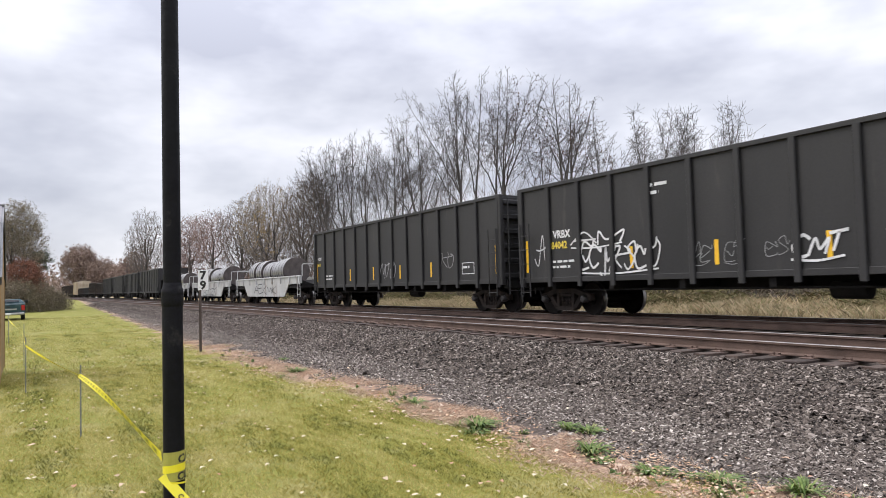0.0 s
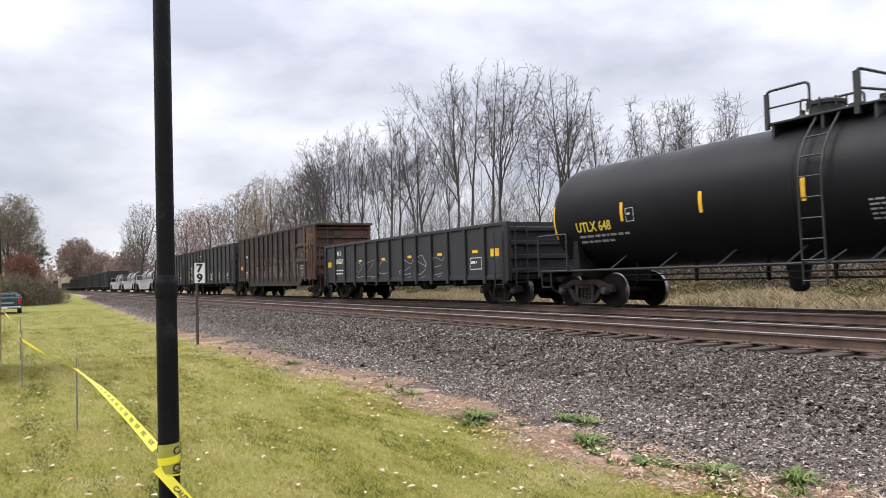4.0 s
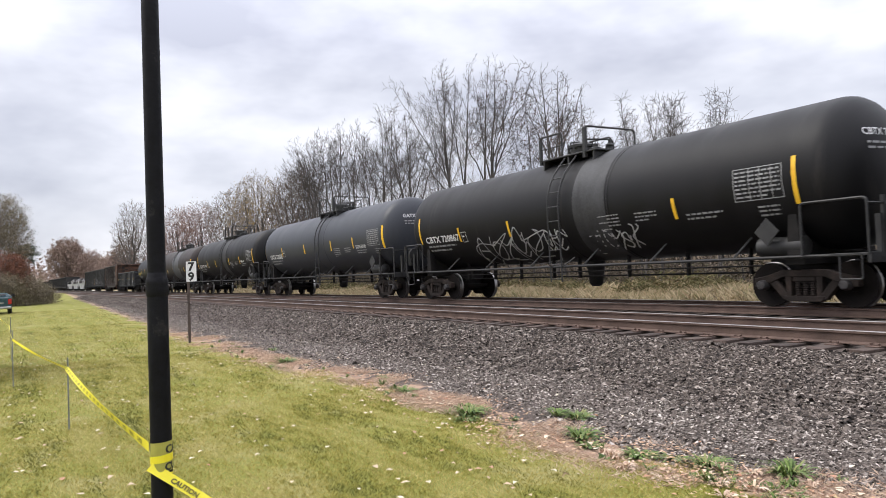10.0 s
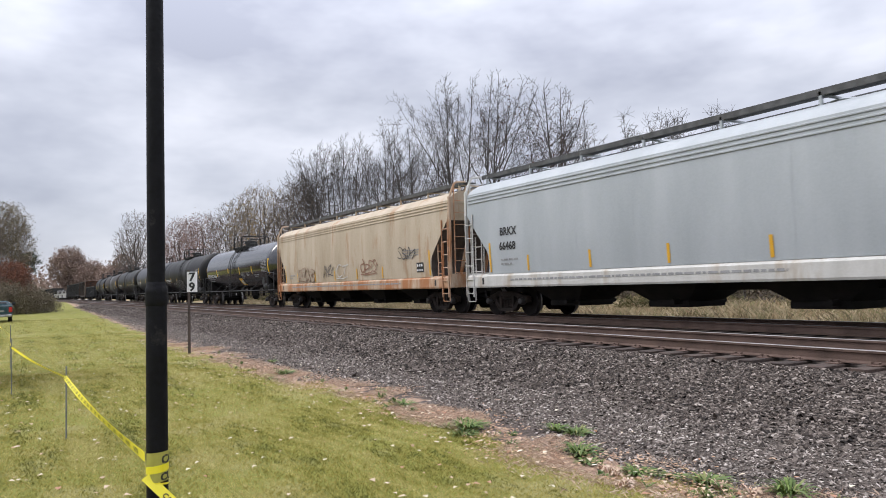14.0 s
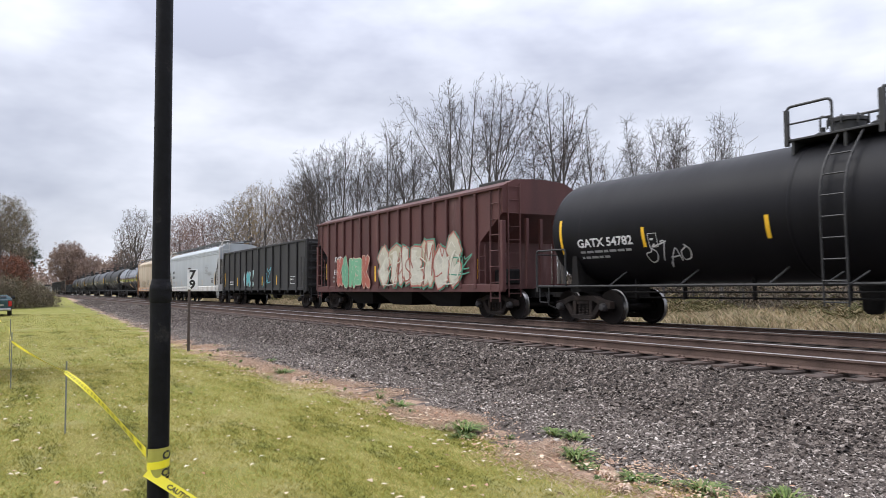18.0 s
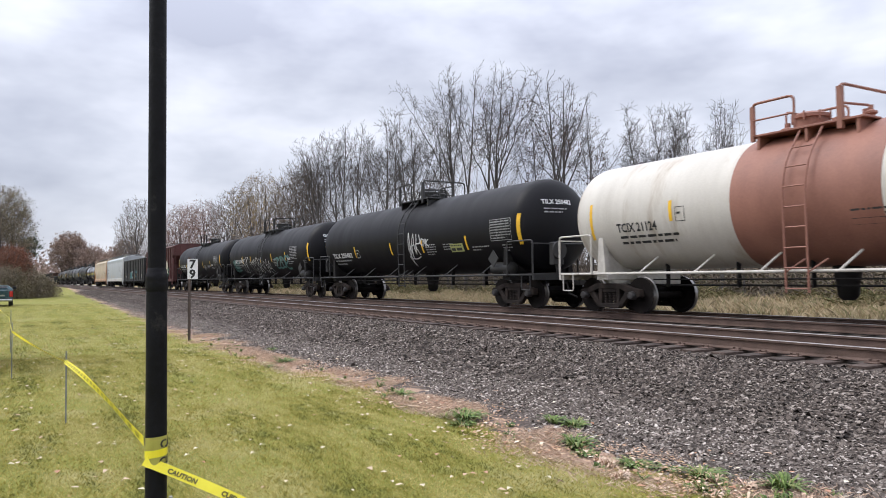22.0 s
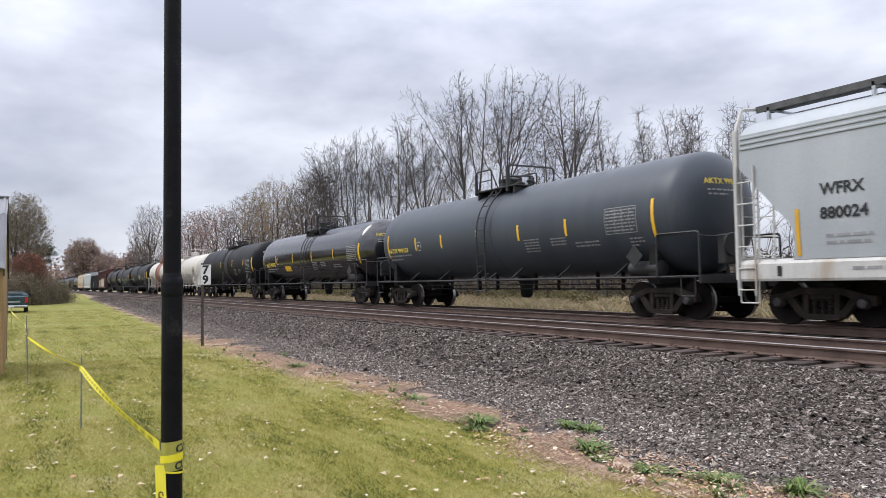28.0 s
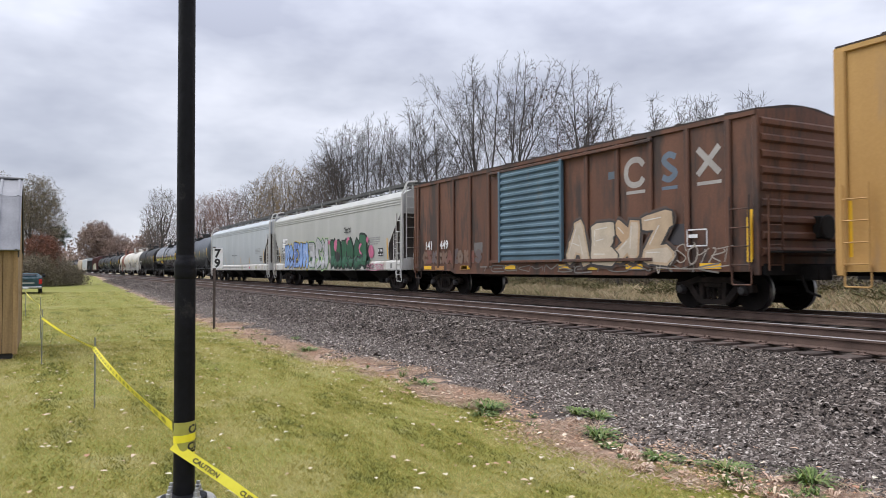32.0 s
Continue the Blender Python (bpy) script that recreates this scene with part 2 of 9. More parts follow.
def again(name, me, parent, m=None, label=""):
    """Another object on a mesh that is already there."""
    ob = new(name, me)
    ob.parent = parent
    if m is not None:
        ob.matrix_basis = m
    if label:
        ob["label"] = label
    return ob


def arrays(name, verts, faces, material, smooth=False):
    """A mesh object from numpy arrays: verts (n, 3), faces (m, 3 or 4)."""
    me = bpy.data.meshes.new(name)
    k = faces.shape[1]
    me.vertices.add(len(verts))
    me.vertices.foreach_set("co", np.ascontiguousarray(verts, dtype=np.float32).ravel())
    me.loops.add(faces.size)
    me.loops.foreach_set("vertex_index", np.ascontiguousarray(faces, dtype=np.int32).ravel())
    me.polygons.add(len(faces))
    me.polygons.foreach_set("loop_start", np.arange(0, faces.size, k, dtype=np.int32))
    me.update(calc_edges=True)
    for m in material if isinstance(material, (list, tuple)) else [material]:
        me.materials.append(m)
    if smooth:
        me.shade_smooth()
    return new(name, me)


def box(bm, x0, x1, y0, y1, z0, z1, bevel=0.0):
    r = bmesh.ops.create_cube(bm, size=1)
    vs = r["verts"]
    for v in vs:
        v.co = ((x0 + x1) / 2 + v.co.x * (x1 - x0), (y0 + y1) / 2 + v.co.y * (y1 - y0), (z0 + z1) / 2 + v.co.z * (z1 - z0))
    if bevel:
        es = list({e for v in vs for e in v.link_edges})
        bmesh.ops.bevel(bm, geom=es, offset=bevel, segments=1, affect="EDGES")
    return vs


def rod(bm, a, b, r, n=8, r2=None, caps=True):
    """A straight round bar from a to b."""
    a, b = Vector(a), Vector(b)
    d = b - a
    q = d.to_track_quat("Z", "Y").to_matrix()
    r2 = r if r2 is None else r2
    lo = [bm.verts.new(a + q @ Vector((r * math.cos(t), r * math.sin(t), 0))) for t in (math.tau * i / n for i in range(n))]
    hi = [bm.verts.new(b + q @ Vector((r2 * math.cos(t), r2 * math.sin(t), 0))) for t in (math.tau * i / n for i in range(n))]
    for i in range(n):
        bm.faces.new((lo[i], lo[(i + 1) % n], hi[(i + 1) % n], hi[i]))
    if caps:
        bm.faces.new(lo[::-1])
        bm.faces.new(hi)


def bent(bm, pts, r, n=6):
    for a, b in zip(pts, pts[1:]):
        rod(bm, a, b, r, n)


def rounded(pts, r, n=3):
    """The points of a bent pipe with its corners rounded."""
    out = [Vector(pts[0])]
    for a, b, c in zip(pts, pts[1:], pts[2:]):
        a, b, c = Vector(a), Vector(b), Vector(c)
        p, q = b + (a - b).normalized() * r, b + (c - b).normalized() * r
        for i in range(n + 1):
            t = i / n
            out.append((1 - t) ** 2 * p + 2 * t * (1 - t) * b + t * t * q)
    out.append(Vector(pts[-1]))
    return out


def lathe(bm, profile, n=40, axis="x", centre=(0, 0, 0)):
    """profile: (along, radius) pairs, turned about an axis."""
    rings = []
    for a, r in profile:
        ring = []
        for i in range(n):
            t = math.tau * i / n
            c, s = r * math.cos(t), r * math.sin(t)
            p = {"x": (a, c, s), "y": (c, a, s), "z": (c, s, a)}[axis]
            ring.append(bm.verts.new(Vector(p) + Vector(centre)))
        rings.append(ring)
    for p, q in zip(rings, rings[1:]):
        for i in range(n):
            bm.faces.new((p[i], p[(i + 1) % n], q[(i + 1) % n], q[i]))
    bm.faces.new(rings[0][::-1])
    bm.faces.new(rings[-1])
    bmesh.ops.recalc_face_normals(bm, faces=bm.faces)


def prism(bm, outline, a, b, axis="y"):
    """An outline of (u, w) pairs swept from a to b: axis y gives u = x, w = z; axis x gives u = y, w = z; axis z gives x, y."""
    def at(u, w, s):
        return {"y": (u, s, w), "x": (s, u, w), "z": (u, w, s)}[axis]
    lo = [bm.verts.new(at(u, w, a)) for u, w in outline]
    hi = [bm.verts.new(at(u, w, b)) for u, w in outline]
    k = len(outline)
    fs = [bm.faces.new(lo), bm.faces.new(hi[::-1])]
    for i in range(k):
        fs.append(bm.faces.new((lo[i], hi[i], hi[(i + 1) % k], lo[(i + 1) % k])))
    bmesh.ops.recalc_face_normals(bm, faces=fs)


TEXT = {}


def letters(words, size, bold=0.0):
    """The outline of words as flat triangles in x, z; cached."""
    key = (words, size, bold)
    if key not in TEXT:
        cu = bpy.data.curves.new("words", "FONT")
        cu.body, cu.size, cu.resolution_u = words, size, 2
        cu.offset = bold
        ob = new("words", cu)
        me = bpy.data.meshes.new_from_object(ob.evaluated_get(bpy.context.evaluated_depsgraph_get()))
        bpy.data.objects.remove(ob)
        bm = bmesh.new()
        bm.from_mesh(me)
        bmesh.ops.triangulate(bm, faces=bm.faces)
        TEXT[key] = ([(v.co.x, v.co.y) for v in bm.verts], [tuple(v.index for v in f.verts) for f in bm.faces])
        bm.free()
        bpy.data.meshes.remove(me)
        bpy.data.curves.remove(cu)
    return TEXT[key]


def lettering(name, words, size, x, z, side, material, parent, label="", bold=0.0, wide=1.0):
    """Words on a car's side: side(x, z) gives the place on the skin."""
    vs, fs = letters(words, size, bold)
    bm = bmesh.new()
    made = [bm.verts.new(side(x + u * wide, z + w)) for u, w in vs]
    for f in fs:
        try:
            bm.faces.new([made[i] for i in f])
        except ValueError:
            pass
    return part(name, bm, material, parent, label)


def patch(bm, x0, x1, z0, z1, side, n=4, slant=0.0):
    """A thin sheet on a skin."""
    rows = []
    for i in range(n + 1):
        t = i / n
        z = z0 + (z1 - z0) * t
        rows.append((bm.verts.new(side(x0 + slant * t, z)), bm.verts.new(side(x1 + slant * t, z))))
    for (a, b), (c, d) in zip(rows, rows[1:]):
        bm.faces.new((a, b, d, c))


def bars(bm, x, z, w, lines, size, side, rnd, gap=1.9, fill=0.8):
    """Small print: a bar for each word."""
    for i in range(lines):
        u = x
        end = x + w * (1 if i < lines - 1 else rnd.uniform(0.5, 1))
        while u < end:
            k = rnd.uniform(1.5, 5) * size * 0.8
            patch(bm, u, min(u + k, end), z - i * size * gap, z - i * size * gap + size * fill, side, 1)
            u += k + size * 0.7


def stroke(bm, pts, width, side, closed=False):
    """A painted line of even width along points (x, z) on a skin."""
    k = len(pts)
    prev = None
    first = None
    for i in range(k + (1 if closed else 0)):
        p = pts[i % k]
        a, b = pts[(i - 1) % k if (closed or i > 0) else 0], pts[(i + 1) % k if (closed or i < k - 1) else k - 1]
        dx, dz = b[0] - a[0], b[1] - a[1]
        d = math.hypot(dx, dz) or 1
        nx, nz = -dz / d * width / 2, dx / d * width / 2
        cur = (bm.verts.new(side(p[0] + nx, p[1] + nz)), bm.verts.new(side(p[0] - nx, p[1] - nz)))
        if prev:
            bm.faces.new((prev[0], prev[1], cur[1], cur[0]))
        prev = cur


def curve(pts, n=6):
    """A smooth line through points (x, z)."""
    out = []
    k = len(pts)
    for i in range(k - 1):
        p0, p1, p2, p3 = pts[max(i - 1, 0)], pts[i], pts[i + 1], pts[min(i + 2, k - 1)]
        for j in range(n):
            t = j / n
            out.append(tuple(0.5 * (2 * b + (c - a) * t + (2 * a - 5 * b + 4 * c - d) * t * t + (3 * b - a - 3 * c + d) * t ** 3)
                             for a, b, c, d in zip(p0, p1, p2, p3)))
    out.append(pts[-1])
    return out


# ---- ground, tracks ----
def bend(x):
    """The line leaves its straight far away, towards the lawn's side."""
    return -1e-4 * (x + 150) ** 2 if x < -150 else 0.0


def step(a, b, t):
    t = min(1.0, max(0.0, (t - a) / (b - a)))
    return t * t * (3 - 2 * t)


def grass_edge(x):
    return 4.48 + 0.03 * max(0.0, -x - 26) - 0.012 * max(0.0, min(-x, 24) - 8) + 0.13 * math.sin(x * 0.62 + 2.0) + 0.09 * math.sin(x * 1.7 + 1)


PROFILE = [(-400, 0.2), (-30, 0.1), (-6, 0.0), (4.3, 0.0), (6.9, 0.10), (8.75, 0.415), (9.1, 0.425), (9.6, 0.435), (16.3, 0.46), (17.9, 0.24), (21.5, 0.22), (24, 0.45), (33, 0.8), (38, 2.3), (60, 3.0), (400, 4.0)]


def height(x, y):
    y = y - bend(x)
    for (a, p), (b, q) in zip(PROFILE, PROFILE[1:]):
        if y <= b:
            t = (y - a) / (b - a)
            z = p + (q - p) * t
            break
    else:
        z = 2.0
    k = 0.035 if y < 4.3 or y > 18 else 0.012
    if 8.6 < y < 16.4:
        k = 0.0
    return z + k * noise.noise((x * 0.35, y * 0.35, 0.0)) * (1 if abs(y) < 80 else 3)


def ground_material():
    m = bpy.data.materials.new("lawn_ballast_and_dry_grass")
    n, l, b = nodes_of(m)
    b.inputs["Roughness"].default_value = 0.95
    b.inputs["Specular IOR Level"].default_value = 0.15
    tc = n.new("ShaderNodeTexCoord")
    sp = n.new("ShaderNodeSeparateXYZ")
    l.new(tc.outputs["Object"], sp.inputs[0])

    def tex(scale, detail=5, rough=0.6):
        t = n.new("ShaderNodeTexNoise")
        t.inputs["Scale"].default_value, t.inputs["Detail"].default_value, t.inputs["Roughness"].default_value = scale, detail, rough
        l.new(tc.outputs["Object"], t.inputs["Vector"])
        return t.outputs["Fac"]

    def math_(op, a, c):
        t = n.new("ShaderNodeMath")
        t.operation = op
        for i, v in enumerate((a, c)):
            if isinstance(v, (int, float)):
                t.inputs[i].default_value = v
            else:
                l.new(v, t.inputs[i])
        return t.outputs[0]

    def ramp(fac, stops):
        r = n.new("ShaderNodeValToRGB")
        es = r.color_ramp.elements
        for i, (p, c) in enumerate(stops):
            e = es[0] if i == 0 else es[len(es) - 1] if i == len(stops) - 1 else es.new(p)
            e.position, e.color = p, (*c, 1)
        l.new(fac, r.inputs[0])
        return r.outputs[0]

    def mix(fac, a, c):
        t = n.new("ShaderNodeMix")
        t.data_type = "RGBA"
        l.new(fac, t.inputs["Factor"])
        l.new(a, t.inputs["A"])
        l.new(c, t.inputs["B"])
        return t.outputs["Result"]

    def rise(v, a, c):
        t = n.new("ShaderNodeMapRange")
        t.interpolation_type = "SMOOTHSTEP"
        t.inputs["From Min"].default_value, t.inputs["From Max"].default_value = a, c
        l.new(v, t.inputs["Value"])
        return t.outputs[0]

    lawn = mix(rise(tex(0.9), 0.47, 0.7), ramp(tex(26, 6), [(0.3, (0.125, 0.135, 0.028)), (0.7, (0.265, 0.255, 0.06))]),
               ramp(tex(18, 6), [(0.3, (0.2, 0.185, 0.065)), (0.72, (0.37, 0.33, 0.15))]))
    litter = ramp(tex(42, 8, 0.75), [(0.3, (0.13, 0.082, 0.056)), (0.5, (0.36, 0.245, 0.175)), (0.72, (0.56, 0.44, 0.34))])
    stones = ramp(tex(28, 8, 0.7), [(0.28, (0.03, 0.024, 0.021)), (0.5, (0.092, 0.074, 0.064)), (0.75, (0.2, 0.166, 0.145))])
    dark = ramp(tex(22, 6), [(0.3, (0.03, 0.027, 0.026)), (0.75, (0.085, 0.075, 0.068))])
    road = ramp(tex(9, 6), [(0.3, (0.3, 0.28, 0.26)), (0.7, (0.44, 0.42, 0.39))])
    dry = mix(rise(tex(0.5), 0.42, 0.6), ramp(tex(12, 6), [(0.3, (0.2, 0.14, 0.08)), (0.7, (0.42, 0.32, 0.19))]),
              ramp(tex(12, 6), [(0.3, (0.08, 0.08, 0.03)), (0.7, (0.2, 0.18, 0.08))]))
    shift = math_("MULTIPLY", math_("MINIMUM", math_("ADD", sp.outputs["X"], 24), 0), 0.034)
    y = math_("ADD", math_("ADD", sp.outputs["Y"], shift), math_("MULTIPLY", math_("SUBTRACT", tex(0.8, 5), 0.5), 1.7))
    yy = math_("ADD", sp.outputs["Y"], math_("MULTIPLY", math_("SUBTRACT", tex(0.6, 4), 0.5), 1.2))
    y_in = math_("ADD", math_("ADD", sp.outputs["Y"], shift), math_("MULTIPLY", math_("SUBTRACT", tex(1.25, 5, 0.65), 0.5), 2.6))
    c = mix(rise(y, 4.3, 4.55), lawn, litter)
    c = mix(math_("MAXIMUM", rise(y_in, 4.75, 5.1), math_("MULTIPLY", rise(y_in, 4.45, 4.65), rise(tex(2.3, 5), 0.5, 0.58))), c, stones)
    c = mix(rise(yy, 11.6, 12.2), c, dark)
    c = mix(rise(yy, 18.6, 19.4), c, road)
    c = mix(rise(yy, 21.6, 22.4), c, dry)
    c = mix(rise(yy, 25.5, 28.5), c, ramp(tex(7, 6), [(0.3, (0.05, 0.038, 0.026)), (0.7, (0.13, 0.095, 0.06))]))
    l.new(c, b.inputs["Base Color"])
    bp = n.new("ShaderNodeBump")
    bp.inputs["Strength"].default_value, bp.inputs["Distance"].default_value = 0.8, 0.03
    l.new(tex(35, 6), bp.inputs["Height"])
    l.new(bp.outputs[0], b.inputs["Normal"])
    return m


def build_ground():
    xs = sorted({*np.arange(-60, 12.1, 0.5).round(2), *np.arange(-400, -60, 8.0), *np.arange(12, 200, 8.0), -1500, -900, -600, 400, 900, 1500})
    ys = sorted({*np.arange(-6, 26, 0.35).round(2), *np.arange(-60, -6, 4.0), *np.arange(26, 120, 5.0), -1500, -700, -300, -120, 200, 400, 800, 1500})
    v = np.array([(x, y + bend(max(x, -420.0)) * (1 if -5 < y < 60 else 0), height(x, y + bend(x)) if x > -420 and abs(y) < 100 else 0.8) for x in xs for y in ys])
    k = len(ys)
    f = np.array([(i * k + j, (i + 1) * k + j, (i + 1) * k + j + 1, i * k + j + 1) for i in range(len(xs) - 1) for j in range(k - 1)])
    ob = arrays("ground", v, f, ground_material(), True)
    return tagged(ob, "mown lawn running into grey ballast and dry grass", "ground", kind="structure")


build_ground()


def scatter_mesh(name, centres, sizes, shape_v, shape_f, material, rnd, squash=(1, 1, 0.7), jitter=0.25, smooth=False):
    """Many small solid pieces of one rough shape, each turned and stretched its own way, in one mesh."""
    k = len(centres)
    sv = np.asarray(shape_v, float)
    a = rnd.uniform(0, math.tau, k)
    tx, ty = rnd.normal(0, 0.45, k), rnd.normal(0, 0.45, k)
    v = sv[None, :, :] * (1 + rnd.uniform(-jitter, jitter, (k, len(sv), 3))) * np.array(squash)
    v = v * (0.75 + 0.5 * rnd.random((k, 1, 3)))
    x, y, z = v[..., 0], v[..., 1], v[..., 2]
    y, z = y * np.cos(tx)[:, None] - z * np.sin(tx)[:, None], y * np.sin(tx)[:, None] + z * np.cos(tx)[:, None]
    x, z = x * np.cos(ty)[:, None] - z * np.sin(ty)[:, None], x * np.sin(ty)[:, None] + z * np.cos(ty)[:, None]
    x, y = x * np.cos(a)[:, None] - y * np.sin(a)[:, None], x * np.sin(a)[:, None] + y * np.cos(a)[:, None]
    v = np.stack([x, y, z], -1) * np.asarray(sizes)[:, None, None] + np.asarray(centres)[:, None, :]
    sf = np.asarray(shape_f)
    f = (sf[None] + (np.arange(k) * len(sv))[:, None, None]).reshape(-1, sf.shape[1])
    return arrays(name, v.reshape(-1, 3), f, material, smooth)


STONE_V = [(1, 0.3, -0.2), (-0.2, 1, -0.1), (-1, -0.2, 0.1), (0.2, -1, 0), (0.45, 0.25, 0.9), (-0.45, -0.3, 0.8)]
STONE_F = [(0, 1, 4), (1, 2, 5), (1, 5, 4), (2, 3, 5), (3, 0, 4), (3, 4, 5)]
M["ballast"] = islands("crushed_ballast", [(0.01944, 0.01566, 0.0135), (0.04104, 0.03294, 0.02808), (0.0648, 0.05238, 0.04482), (0.0864, 0.06804, 0.05724), (0.1188, 0.0972, 0.08208), (0.1782, 0.149, 0.1274), (0.3672, 0.3186, 0.2808)], 0.9, 0.3)
M["ballast_pale"] = islands("dusty_ballast_chips", [(0.0392, 0.03248, 0.028), (0.07616, 0.06272, 0.05376), (0.112, 0.09296, 0.07952), (0.1434, 0.1165, 0.09856), (0.1848, 0.1568, 0.1355), (0.2688, 0.2318, 0.2038), (0.56, 0.504, 0.4536)], 0.9, 0.3)


def build_ballast():
    rnd = np.random.default_rng(3)
    shoulder, apron = ([], []), ([], [])
    for x0, x1, per, s in ((-6, -1.8, 2600, 0.0225), (-10, -6, 1900, 0.0235), (-18, -10, 900, 0.028), (-32, -18, 560, 0.026), (-60, -32, 170, 0.033), (-110, -60, 40, 0.05)):
        k = int((x1 - x0) * 4.9 * per)
        x, y = rnd.uniform(x0, x1, k), rnd.uniform(4.4, 9.16, k)
        edge = np.array([grass_edge(a) + 0.28 + 0.6 * noise.noise((a * 0.9, b * 0.9, 5.0)) for a, b in zip(x, y)])
        keep = (y > edge + rnd.exponential(0.16, k)) | (rnd.random(k) < 0.02)
        x, y = x[keep], y[keep]
        high = y + 0.5 * np.array([noise.noise((a * 0.35, b * 0.35, 41.0)) for a, b in zip(x, y)]) + rnd.normal(0, 0.3, len(x)) > 6.7
        size = s * rnd.lognormal(0, 0.3, len(x)) * np.where(high, 0.86, 0.58)
        flat = np.array([height(a, c) for a, c in zip(x, y)])
        p = np.stack([x, y, flat + size * rnd.uniform(-0.15, 0.3, len(x))], -1)
        for (pts, sizes), pick in ((shoulder, high), (apron, ~high)):
            pts.append(p[pick])
            sizes.append(size[pick])
    # between the tracks
    k = 9000
    x, y = rnd.uniform(-40, 4, k), rnd.uniform(11.9, 13.2, k)
    shoulder[0].append(np.stack([x, y, np.full(k, 0.46)], -1))
    shoulder[1].append(rnd.uniform(0.03, 0.06, k))
    for (pts, sizes), name, mat, squash, label in ((shoulder, "ballast_stones", "ballast", (1.15, 0.85, 0.55), "loose dark grey crushed stone ballast beside the track"),
                                                    (apron, "ballast_apron", "ballast_pale", (1.35, 0.85, 0.34), "flat trodden dusty grey ballast chips beside the lawn")):
        ob = scatter_mesh(name, np.concatenate(pts), np.concatenate(sizes), STONE_V, STONE_F, M[mat], rnd, squash)
        ob.data.shade_flat()
        tagged(ob, label, "ballast", kind="stuff")


build_ballast()


def blades(name, pts, lengths, widths, lean, material, rnd):
    """Grass: one bent triangle pair for each blade."""
    k = len(pts)
    a = rnd.uniform(0, math.tau, k)
    t = rnd.uniform(0, math.tau, k)
    w = np.stack([np.cos(a), np.sin(a), np.zeros(k)], -1) * widths[:, None] / 2
    out = np.stack([np.cos(t), np.sin(t), np.zeros(k)], -1) * (lean * rnd.random(k) * lengths)[:, None]
    up = np.zeros((k, 3))
    up[:, 2] = lengths
    v = np.stack([pts - w, pts + w, pts + up * 0.6 + out * 0.35 + w * 0.7, pts + up + out], 1)
    base = (np.arange(k) * 4)[:, None]
    f = np.concatenate([base + np.array([[0, 1, 2]]), base + np.array([[0, 2, 3]])])
    return arrays(name, v.reshape(-1, 3), f, material)


M["grass"] = islands("short_lawn_grass", [(0.1, 0.105, 0.018), (0.2, 0.19, 0.034), (0.3, 0.268, 0.056), (0.4, 0.342, 0.088), (0.47, 0.4, 0.13), (0.55, 0.47, 0.19)], 0.7, patch=1.0)
M["weed"] = islands("green_weed_leaves", [(0.05, 0.085, 0.022), (0.09, 0.15, 0.034), (0.16, 0.225, 0.055), (0.09, 0.13, 0.04), (0.28, 0.28, 0.1)], 0.65)
M["straw"] = islands("dry_straw_grass", [(0.36, 0.25, 0.18), (0.54, 0.4, 0.3), (0.66, 0.54, 0.42), (0.5, 0.33, 0.25), (0.6, 0.48, 0.34)], 0.85)
M["scrub"] = islands("olive_brown_scrub", [(0.05, 0.05, 0.02), (0.11, 0.1, 0.04), (0.17, 0.13, 0.07), (0.09, 0.1, 0.035), (0.26, 0.19, 0.11)], 0.9)
M["brush"] = islands("dry_brush", [(0.16, 0.13, 0.08), (0.42, 0.33, 0.2), (0.55, 0.45, 0.3), (0.2, 0.2, 0.09), (0.36, 0.26, 0.16)], 0.9)


